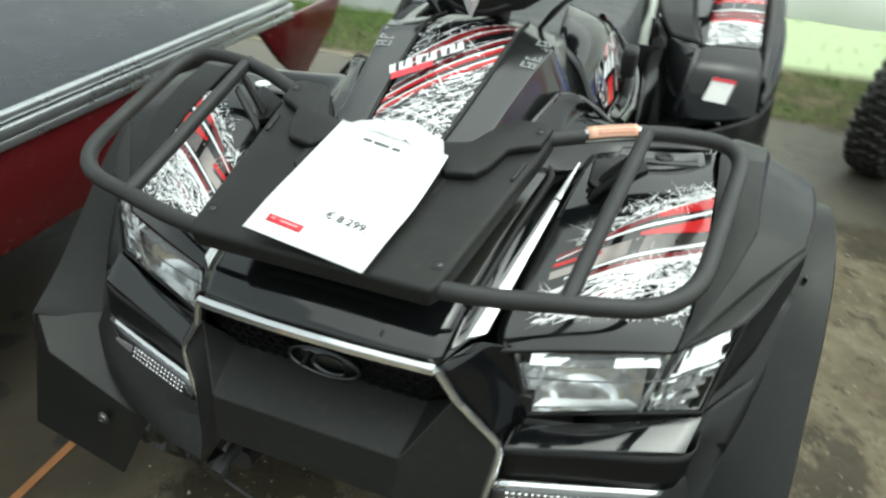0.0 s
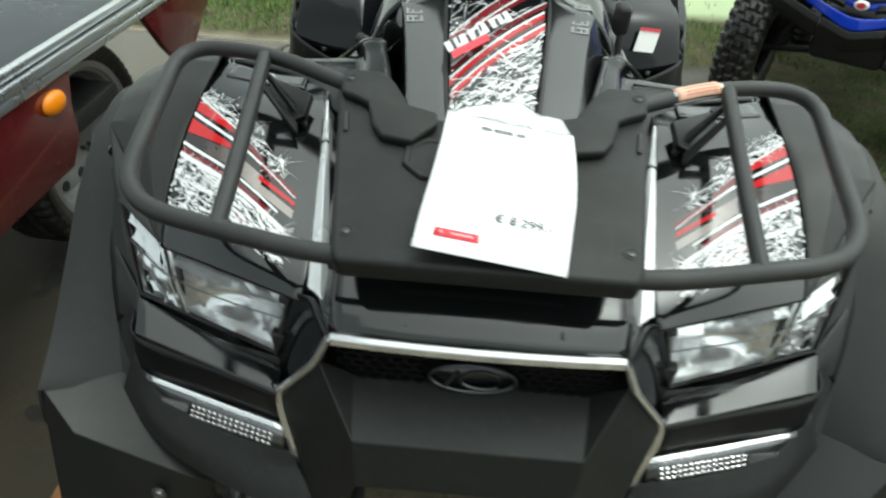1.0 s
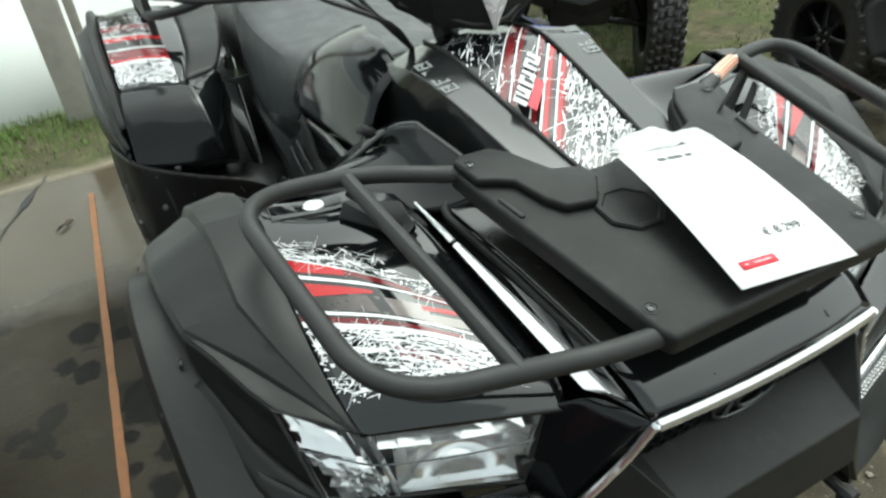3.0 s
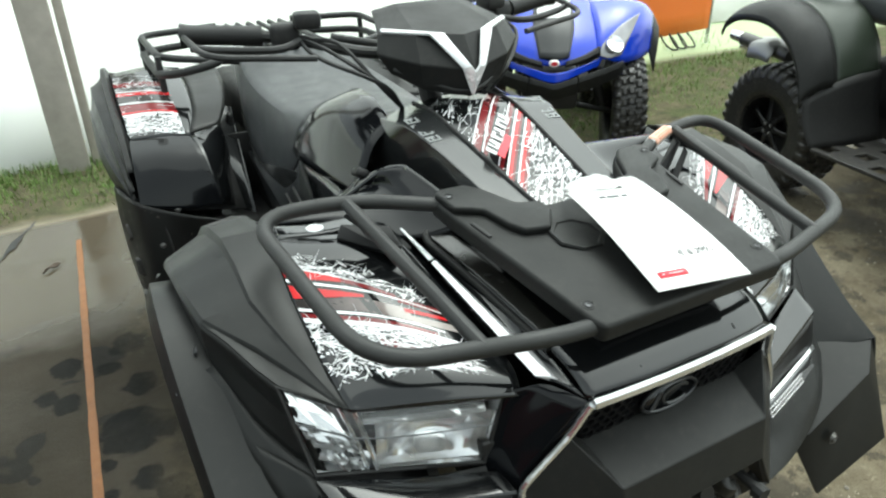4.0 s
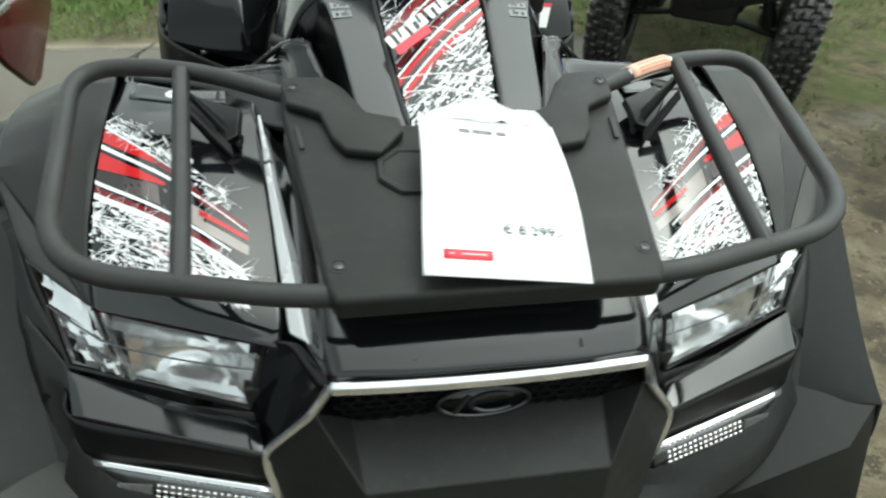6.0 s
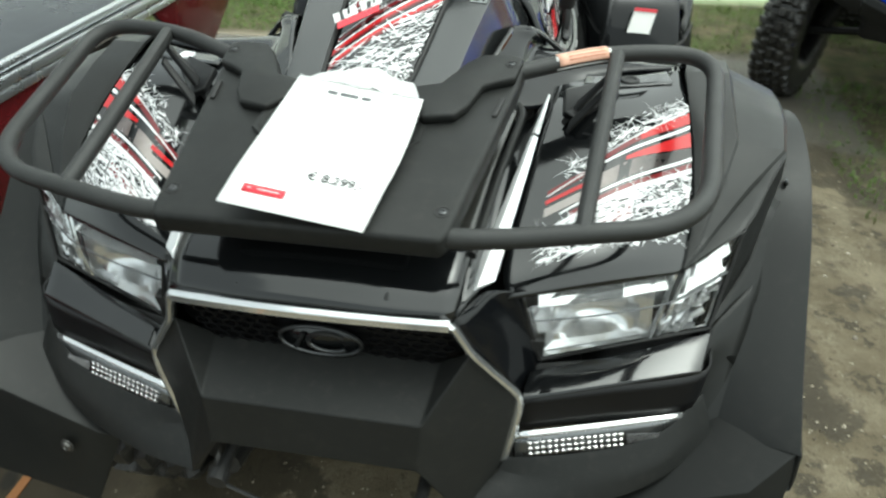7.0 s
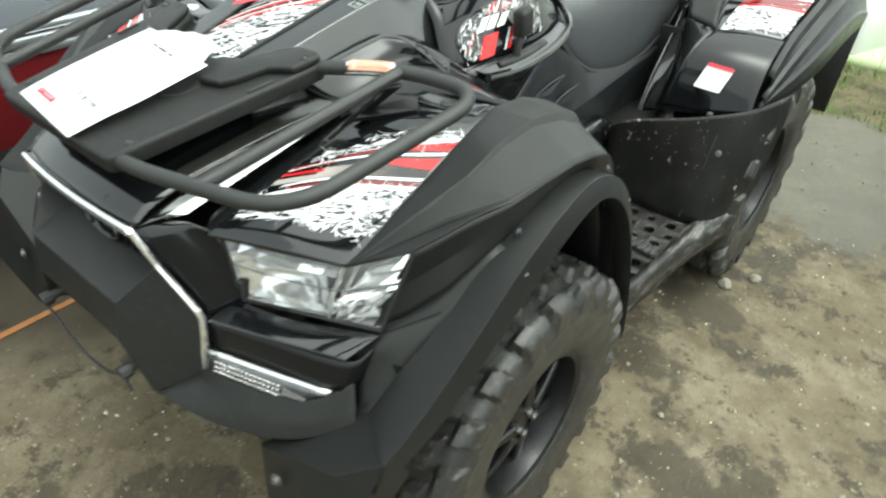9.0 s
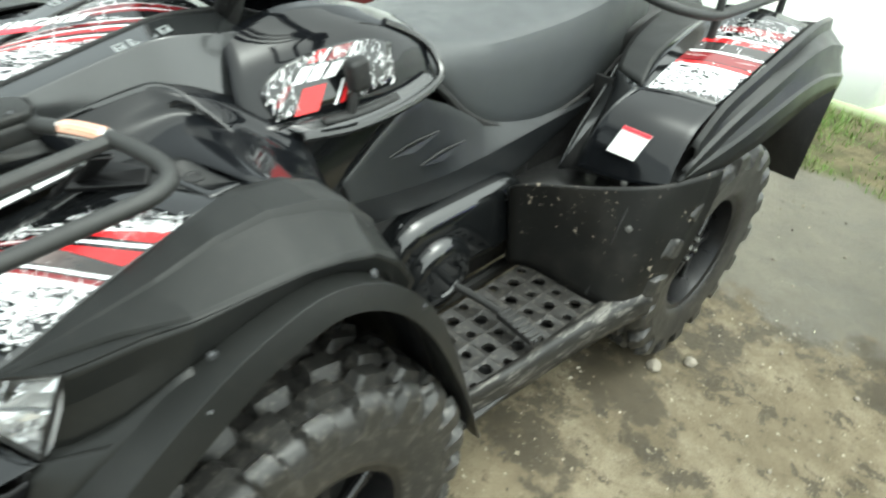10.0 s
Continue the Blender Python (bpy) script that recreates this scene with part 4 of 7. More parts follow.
def build_nose():
    # glossy hood in front of and under the plate
    rows = [[(-0.155, -0.128, 0.800), (-0.08, -0.139, 0.806), (0, -0.141, 0.808), (0.08, -0.139, 0.806), (0.155, -0.128, 0.800)],
            [(-0.160, -0.085, 0.826), (-0.08, -0.09, 0.834), (0, -0.092, 0.836), (0.08, -0.09, 0.834), (0.160, -0.085, 0.826)],
            [(-0.168, 0.02, 0.846), (-0.08, 0.02, 0.855), (0, 0.02, 0.857), (0.08, 0.02, 0.855), (0.168, 0.02, 0.846)],
            [(-0.190, 0.20, 0.862), (-0.09, 0.20, 0.872), (0, 0.20, 0.875), (0.09, 0.20, 0.872), (0.190, 0.20, 0.862)]]
    hood = part("hood", sheet(rows, 20, 14), gloss, quad, "glossy black hood", thick=0.004)
    for x in (-0.075, 0.085):
        part("seam", block(0.004, 0.034, 0.003, pose(x, -0.112, 0.8235, 28), 0.001), plastic_dull, hood)
    # glossy cheeks between the chrome line and the lamps, and on up beside the hood
    rows = [[(0.154, -0.128, 0.798), (0.180, -0.108, 0.725), (0.217, -0.092, 0.664), (0.224, -0.100, 0.600)],
            [(0.168, -0.100, 0.800), (0.200, -0.080, 0.740), (0.228, -0.066, 0.668), (0.230, -0.085, 0.604)],
            [(0.182, -0.075, 0.798), (0.208, -0.060, 0.750), (0.238, -0.046, 0.672), (0.236, -0.060, 0.610)],
            [(0.206, -0.056, 0.785), (0.218, -0.044, 0.765), (0.246, -0.040, 0.676), (0.243, -0.045, 0.615)]]
    both("nose_cheek", sheet(rows, 10, 10), cheek_gloss, quad, "glossy black cheek", thick=0.004)
    # channel between hood and the silver blade
    rows = [[(0.155, -0.126, 0.799), (0.170, -0.095, 0.806), (0.180, -0.070, 0.803)],
            [(0.160, -0.06, 0.822), (0.172, -0.05, 0.812), (0.184, -0.040, 0.815)],
            [(0.168, 0.05, 0.846), (0.182, 0.05, 0.838), (0.196, 0.05, 0.840)],
            [(0.188, 0.20, 0.862), (0.205, 0.20, 0.868), (0.222, 0.22, 0.884)]]
    both("hood_channel", sheet(rows, 6, 12), gloss, quad, thick=0.004)
    # flat rail between hood and blade, with a dark clip round its back end and a short dark mark across it
    inner = [(0.134, -0.062, 0.840), (0.140, 0.080, 0.861), (0.154, 0.206, 0.877)]
    outer = [(0.158, -0.058, 0.837), (0.170, 0.080, 0.857), (0.186, 0.212, 0.874)]
    both("hood_rail", sheet([inner, outer], 20, 5), rail_plastic, quad, "flat glossy rail beside the hood", thick=0.006, bevel=0.002)
    clip = bent([(0.163, -0.060, 0.832), (0.177, 0.080, 0.854), (0.194, 0.205, 0.872), (0.186, 0.228, 0.877), (0.150, 0.222, 0.880)], 0.014, 4)
    both("rail_clip", sweep(clip, 0.0055, 10), plastic, quad, "dark rounded rail clip")
    both("rail_mark", block(0.022, 0.006, 0.004, pose(0.154, 0.086, 0.861, 8, 0, 24), 0.001, 1), rubber_clean, quad)
    # silver blades
    for s in (1, -1):
        a, b = V(0.174, -0.080, 0.806), V(0.226, 0.226, 0.894)
        for f0, f1, w0, w1 in ((0.0, 0.74, 0.026, 0.011), (0.755, 1.0, 0.0105, 0.004)):
            p0, p1 = a.lerp(b, f0), a.lerp(b, f1)
            out, up = V(1, -0.17, 0).normalized(), V(0, -0.25, 1).normalized()
            pts = []
            for q, w in ((p0, w0), (p1, w1)):
                run = (b - a).normalized() * (1 if f0 == 0 and q is p0 else 0)
                pts += [q - out * w * 0.45 - run * 0.026, q + up * (w * 0.22 + 0.001) - run * 0.004, q + out * w * 0.55 + run * 0.012, q - up * 0.004]
            bm = poly_faces(pts, [(0, 1, 5, 4), (1, 2, 6, 5), (2, 3, 7, 6), (3, 0, 4, 7), (3, 2, 1, 0), (4, 5, 6, 7)])
            part("blade_trim", bm if s > 0 else mirror(bm), silver, quad, "pointed silver trim blade", smooth=0, bevel=0.0012)
    # chrome line round the grille
    bar = [(x, -0.134 - 0.011 * (1 - (x / 0.15) ** 2), 0.797 + 0.006 * (1 - (x / 0.15) ** 2)) for x in (-0.152, -0.13, -0.1, -0.05, 0, 0.05, 0.1, 0.13, 0.152)]
    bm = bmesh.new()
    rings = []
    for x, y, z in bar:
        rings.append([bm.verts.new((x, y + dy, z + dz)) for dy, dz in ((0.0, 0.008), (-0.005, 0.004), (-0.006, -0.004), (-0.001, -0.008), (0.006, 0.0))])
    for r0, r1 in zip(rings, rings[1:]):
        for k in range(5):
            bm.faces.new((r0[k], r0[(k + 1) % 5], r1[(k + 1) % 5], r1[k]))
    bm.faces.new(rings[0])
    bm.faces.new(rings[-1][::-1])
    bmesh.ops.recalc_face_normals(bm, faces=bm.faces)
    part("chrome_bar", bm, chrome, quad, "bright chrome bar over the grille", bevel=0.001)
    line = [(0.154, -0.1335, 0.7965), (0.174, -0.122, 0.747), (0.226, -0.103, 0.672), (0.227, -0.105, 0.648), (0.212, -0.112, 0.550)]
    pts = bent(line, 0.012, 3)
    both("chrome_edge", sweep(pts, [0.0046 + 0.0022 * max(0, k / len(pts) - 0.4) for k in range(len(pts))], 8), chrome, quad, "thin chrome edge")


def build_grille():
    """Dark recessed grille with a honeycomb, an oval badge, and the muzzle below it."""
    back = part("grille", polygon([(-0.150, -0.101, 0.792), (0.150, -0.101, 0.792), (0.168, -0.099, 0.742), (0.137, -0.101, 0.696), (-0.137, -0.101, 0.696), (-0.168, -0.099, 0.742)]), grille_black, quad, "dark honeycomb grille", thick=0.004)
    cells = []
    r = 0.0062
    for j in range(9):
        for k in range(-11, 12):
            x, z = (k + 0.5 * (j % 2)) * r * 2.75, 0.707 + j * r * 1.50
            if abs(x) > 0.150 - max(0, 0.735 - z) * 0.6 or z > 0.786 or (abs(x) < 0.052 and abs(z - 0.731) < 0.026):
                continue
            ring = bmesh.new()
            vs = [[ring.verts.new((x + 1.55 * q * r * math.cos(a), -0.1055 + d, z + q * r * math.sin(a))) for a in (radians(30 + 60 * i) for i in range(6))] for q, d in ((1.0, -0.0), (0.78, -0.0), (0.72, 0.004))]
            for i in range(6):
                ring.faces.new((vs[0][i], vs[0][(i + 1) % 6], vs[1][(i + 1) % 6], vs[1][i]))
                ring.faces.new((vs[1][i], vs[1][(i + 1) % 6], vs[2][(i + 1) % 6], vs[2][i]))
            cells.append(ring)
    tagged(part("honeycomb", join(*cells), grille_black, back, smooth=0), kind="stuff")
    oval = [(0.048 * math.cos(a), -0.1125, 0.731 + 0.0215 * math.sin(a)) for a in (2 * math.pi * k / 32 for k in range(32))]
    badge = part("badge", polygon([(x, -0.109, z) for x, y, z in oval]), gloss, quad, "oval chrome-rimmed badge", thick=0.006)
    part("badge_rim", sweep(oval, 0.0024, 8, closed=True), badge_dark, badge)
    arc = [(0.010 + 0.024 * math.cos(a), -0.114, 0.731 + 0.014 * math.sin(a)) for a in (radians(w) for w in range(40, 321, 20))]
    part("badge_mark", sweep(arc, 0.0026, 8), badge_dark, badge)
    part("badge_mark", sweep([(-0.030, -0.114, 0.719), (-0.018, -0.114, 0.743)], 0.0026, 8), badge_dark, badge)
    # muzzle: shelf under the grille, upright face, slanted sides
    pts = [(-0.138, -0.099, 0.708), (0.138, -0.099, 0.708), (0.125, -0.171, 0.680), (-0.125, -0.171, 0.680),
           (0.121, -0.183, 0.617), (-0.121, -0.183, 0.617), (0.170, -0.176, 0.534), (-0.170, -0.176, 0.534),
           (0.224, -0.104, 0.664), (-0.224, -0.104, 0.664), (0.172, -0.114, 0.742), (-0.172, -0.114, 0.742), (0.211, -0.108, 0.549), (-0.211, -0.108, 0.549)]
    faces = [(3, 2, 1, 0), (5, 4, 2, 3), (1, 2, 10), (0, 11, 3), (2, 8, 10), (3, 11, 9), (4, 6, 12, 8, 2), (5, 3, 9, 13, 7)]
    part("muzzle", poly_faces(pts, faces), guard_plastic, quad, "matte black moulded front guard", smooth=180, thick=0.006, bevel=0.007, seg=3, hard=True)
    # underside behind the lower edge
    part("muzzle_underside", poly_faces([(-0.121, -0.181, 0.615), (0.121, -0.181, 0.615), (0.14, -0.06, 0.600), (-0.14, -0.06, 0.600), (0.168, -0.172, 0.534), (-0.168, -0.172, 0.534), (0.19, -0.06, 0.53), (-0.19, -0.06, 0.53)], [(0, 1, 2, 3), (1, 4, 6, 2), (0, 3, 7, 5)]), plastic_dull, quad, smooth=0, thick=0.004)
    # lower intake, tow pegs and the slack cable between them
    part("intake_frame", sweep([(-0.17, -0.06, 0.50), (-0.09, -0.07, 0.52), (0.09, -0.07, 0.52), (0.17, -0.06, 0.50)], 0.010, 8), plastic_dull, quad)
    part("inner_panel", block(0.50, 0.02, 0.22, pose(0, -0.02, 0.60, 10), 0.005), dark_box, quad)
    for x in (-0.125, 0.125):
        part("tow_peg", sweep([(x, -0.10, 0.566), (x, -0.190, 0.558)], 0.008, 10), dark_box, quad)
        part("tow_peg_cap", sweep([(x, -0.185, 0.558), (x, -0.200, 0.557)], 0.0125, 10), plastic_dull, quad)
    part("cable", sweep(spline([(-0.125, -0.196, 0.555), (-0.075, -0.199, 0.535), (0.0, -0.201, 0.522), (0.07, -0.200, 0.527), (0.125, -0.197, 0.553), (0.140, -0.197, 0.530)], 24), 0.0026, 6), dark_box, quad)


def lens_point(u, v, deep=0.0):
    """A point of the headlamp's front: u from the inner to the outer side, v from the bottom to the top; deep goes into the body."""
    bot = V(0.246, -0.045, 0.674).lerp(V(0.448, 0.028, 0.688), u)
    top_l, notch, tip = V(0.218, -0.044, 0.770), V(0.392, 0.022, 0.774), V(0.468, 0.073, 0.806)
    top = top_l.lerp(notch, u / 0.74) if u < 0.74 else notch.lerp(tip, (u - 0.74) / 0.26)
    q = bot.lerp(top, v)
    q += V(0.30, -0.92, 0.2) * (0.012 * math.sin(math.pi * min(1, max(0, u))) * math.sin(math.pi * v))
    return q - V(0.25, -0.95, 0.15) * deep


def lamp_patch(u0, u1, v0, v1, d, n=6, m=5, bulge=0.0):
    rows = []
    for j in range(m + 1):
        rows.append([])
        for k in range(n + 1):
            fu, fv = k / n, j / m
            rows[-1].append(lens_point(u0 + (u1 - u0) * fu, v0 + (v1 - v0) * fv, d + bulge * math.sin(math.pi * fu) * math.sin(math.pi * fv)))
    bm = bmesh.new()
    vs = [[bm.verts.new(q) for q in r] for r in rows]
    for j in range(m):
        for k in range(n):
            bm.faces.new((vs[j][k], vs[j][k + 1], vs[j + 1][k + 1], vs[j + 1][k]))
    return bm


def lamp_walls(u0, u1, v0, v1, d0, d1, d2=None):
    """The four walls that join a patch's rim at depth d0 to one at d1, stepping in."""
    k = 0.12
    du, dv = (u1 - u0) * k, (v1 - v0) * k
    a = [lens_point(u, v, d0) for u, v in ((u0, v0), (u1, v0), (u1, v1), (u0, v1))]
    b = [lens_point(u, v, d1) for u, v in ((u0 + du, v0 + dv), (u1 - du, v0 + dv), (u1 - du, v1 - dv), (u0 + du, v1 - dv))]
    return poly_faces(a + b, [(0, 1, 5, 4), (1, 2, 6, 5), (2, 3, 7, 6), (3, 0, 4, 7)])


def lamp_cells(u0, u1, v0, v1, nu, nv, d, tip, rnd, slant=0.0, wild=0.2):
    """Facets whose lower edges stand forward, so that each one faces up; at odd angles."""
    bm = bmesh.new()
    for j in range(nv):
        for k in range(nu):
            a0, a1 = u0 + (u1 - u0) * k / nu, u0 + (u1 - u0) * (k + 1) / nu
            b0, b1 = v0 + (v1 - v0) * j / nv, v0 + (v1 - v0) * (j + 1) / nv
            t, w = tip * rnd.uniform(1 - wild, 1 + wild), rnd.uniform(-wild, wild) * 0.6 * tip
            ds = (d - w, d + w, d + t + w, d + t - w)
            q = [lens_point(min(u1, max(u0, u + slant * (v - 0.5))), v, e) for (u, v), e in zip(((a0, b0), (a1, b0), (a1, b1), (a0, b1)), ds)]
            vs = [bm.verts.new(p) for p in q]
            bm.faces.new(vs[:3])
            bm.faces.new((vs[0], vs[2], vs[3]))
    return bm


def build_headlamps():
    rnd = random.Random(3)
    for s in (1, -1):
        fix = (lambda b: b) if s > 0 else mirror
        rim = [(k / 10, 0) for k in range(10)] + [(1, k / 6) for k in range(6)] + [(1 - k / 10, 1) for k in range(10)] + [(0, 1 - k / 6) for k in range(6)]
        walls = bmesh.new()
        ring = [(walls.verts.new(lens_point(u, v, 0.002)), walls.verts.new(lens_point(0.02 + 0.96 * u, 0.03 + 0.94 * v, 0.052))) for u, v in rim]
        for (a, b), (c, d) in zip(ring, ring[1:] + ring[:1]):
            walls.faces.new((a, c, d, b))
        lamp = part("headlamp", fix(join(lamp_patch(0, 1, 0, 1, 0.052, 10, 5), walls)), lamp_dark, quad, "large clear headlamp with a faceted chrome reflector", smooth=20, thick=0.002)
        # main beam: a broad smooth bowl under a row of bright facets, with a bright sill
        part("reflector_bowl", fix(join(lamp_walls(0.03, 0.64, 0.10, 0.80, 0.004, 0.012), lamp_patch(0.10, 0.57, 0.18, 0.72, 0.012, 24, 16, 0.030))), bowl_metal, lamp, "bright smooth reflector", smooth=20)
        part("upper_facets", fix(lamp_cells(0.02, 0.70, 0.79, 0.98, 5, 1, 0.002, 0.0130, rnd, 0.15)), reflector, lamp, "row of chrome facets", smooth=0)
        part("lower_sill", fix(poly_faces([lens_point(0.02, 0.015, 0.001), lens_point(0.33, 0.015, 0.001), lens_point(0.63, 0.015, 0.001), lens_point(0.62, 0.115, 0.014), lens_point(0.33, 0.115, 0.014), lens_point(0.04, 0.115, 0.014)], [(0, 1, 4, 5), (1, 2, 3, 4)])), reflector, lamp, "bright sill", smooth=0, thick=0.001)
        for du, r in ((0.0, 0.0042), (0.055, 0.0028)):
            part("divider", fix(sweep([lens_point(0.64 + du, 0.03, 0.003), lens_point(0.675 + du, 0.45, 0.006), lens_point(0.735 + du, 0.97, 0.003)], r, 8)), chrome, lamp)
        part("side_step", fix(poly_faces([lens_point(0.045, 0.12, 0.014), lens_point(0.012, 0.06, 0.001), lens_point(0.012, 0.80, 0.001), lens_point(0.05, 0.76, 0.014)], [(0, 1, 2, 3)])), chrome, lamp, smooth=0, thick=0.001)
        # outer part: a bright wedge above, small sharp facets at odd angles below
        part("signal_reflector", fix(join(lamp_cells(0.76, 0.985, 0.62, 0.98, 2, 2, 0.003, 0.0115, rnd, 0.20), lamp_cells(0.72, 0.985, 0.34, 0.62, 5, 3, 0.003, 0.0075, rnd, 0.25, 0.9), lamp_cells(0.68, 0.985, 0.03, 0.34, 8, 3, 0.003, 0.0085, rnd, 0.30, 1.1))), reflector, lamp, "faceted signal reflector", smooth=0)
        part("signal_lens", fix(sweep([lens_point(0.80, 0.14, 0.010), lens_point(0.94, 0.20, 0.010)], 0.006, 10)), lamp_dark, lamp)
        part("mid_line", fix(sweep([lens_point(k / 12, 0.60, 0.0005) for k in range(13)], 0.0011, 6)), badge_grey, lamp)
        part("lens_rim", fix(sweep([lens_point(u, v, 0.001) for u, v in [(0, 0), (0, 0.5), (0, 1), (0.37, 1), (0.74, 1), (0.87, 1), (1, 1), (1, 0.5), (1, 0), (0.7, 0), (0.35, 0)]], 0.0035, 6, closed=True)), plastic_dull, lamp)
        cover = part("lens", fix(lamp_patch(0, 1, 0, 1, 0.0, 14, 8)), glass, lamp, "clear lens")
        cover.visible_shadow = False


def build_lower_lamps():
    """The glossy brow under each headlamp, the dark slot, and the strip lamp with its row of small lights."""
    for s in (1, -1):
        fix = (lambda b: b) if s > 0 else mirror
        rows = [[(0.236, -0.062, 0.668), (0.34, -0.020, 0.672), (0.450, 0.024, 0.683)],
                [(0.230, -0.096, 0.662), (0.333, -0.061, 0.6645), (0.436, -0.025, 0.667)],
                [(0.230, -0.098, 0.659), (0.3335, -0.0625, 0.6615), (0.437, -0.026, 0.664)]]
        brow = part("lamp_brow", fix(sheet(rows, 12, 8, straight_v=True)), gloss, quad, "glossy black brow", smooth=14, thick=0.003, bevel=0.001)
        rows = [[(0.229, -0.097, 0.658), (0.333, -0.0615, 0.6605), (0.437, -0.025, 0.663), (0.452, 0.010, 0.672)], [(0.228, -0.096, 0.604), (0.3275, -0.0695, 0.609), (0.427, -0.042, 0.614), (0.446, -0.010, 0.622)]]
        part("brow_face", fix(sheet(rows, 14, 4)), grille_black, brow, "dark upright face", thick=0.003)
        part("lamp_slot", fix(sheet([[(0.215, -0.050, 0.665), (0.335, -0.020, 0.665), (0.44, 0.016, 0.668)], [(0.215, -0.066, 0.585), (0.335, -0.045, 0.585), (0.428, -0.02, 0.590)]], 8, 3)), plastic_dull, quad, thick=0.003)
        strip = part("strip_lamp", fix(sheet([[(0.226, -0.100, 0.603), (0.325, -0.0735, 0.608), (0.424, -0.046, 0.613)], [(0.226, -0.106, 0.597), (0.324, -0.0795, 0.603), (0.422, -0.052, 0.609)]], 10, 3)), chrome, quad, "chrome-edged strip lamp", thick=0.004)
        part("strip_back", fix(sheet([[(0.226, -0.106, 0.596), (0.323, -0.0795, 0.602), (0.420, -0.052, 0.608)], [(0.228, -0.113, 0.572), (0.31, -0.0905, 0.581), (0.392, -0.066, 0.590)]], 8, 3)), badge_grey, strip, thick=0.003)
        a0, a1 = V(0.240, -0.1085, 0.5935), V(0.385, -0.0717, 0.6015)
        run, down = (a1 - a0).normalized(), V(0, -0.003, -0.0062)
        turn = Matrix((run, down.cross(run).normalized(), down.normalized())).transposed().to_4x4()
        for j in range(3):
            for k in range(15):
                q = a0.lerp(a1, (k + 0.5 + 0.15 * j) / 19.0) + down * j
                part("small_light", fix(block(0.0044, 0.004, 0.0038, Matrix.Translation(q) @ turn, 0.001, 1)), bowl_metal if (k + j) % 3 else reflector, strip)
        for k in range(12):
            q = a0.lerp(a1, 0.83 + 0.022 * k) + down * 0.9
            part("lens_rib", fix(block(0.0012, 0.003, 0.012 - 0.0006 * k, Matrix.Translation(q) @ turn, 0.0004, 1)), lamp_grey, strip)
        # moulded lip below the strip lamp
        rows = [[(0.214, -0.113, 0.568), (0.300, -0.098, 0.576), (0.392, -0.068, 0.590), (0.446, -0.024, 0.628)],
                [(0.208, -0.122, 0.552), (0.300, -0.122, 0.548), (0.396, -0.090, 0.562), (0.458, -0.034, 0.598)],
                [(0.166, -0.172, 0.528), (0.270, -0.148, 0.520), (0.388, -0.104, 0.538), (0.466, -0.044, 0.574)],
                [(0.168, -0.135, 0.505), (0.270, -0.110, 0.500), (0.390, -0.075, 0.522), (0.470, -0.025, 0.560)]]
        part("lower_lip", fix(sheet(rows, 15, 12, straight_v=True)), guard_plastic, quad, "matte black lower lip", smooth=20, thick=0.004, bevel=0.002)


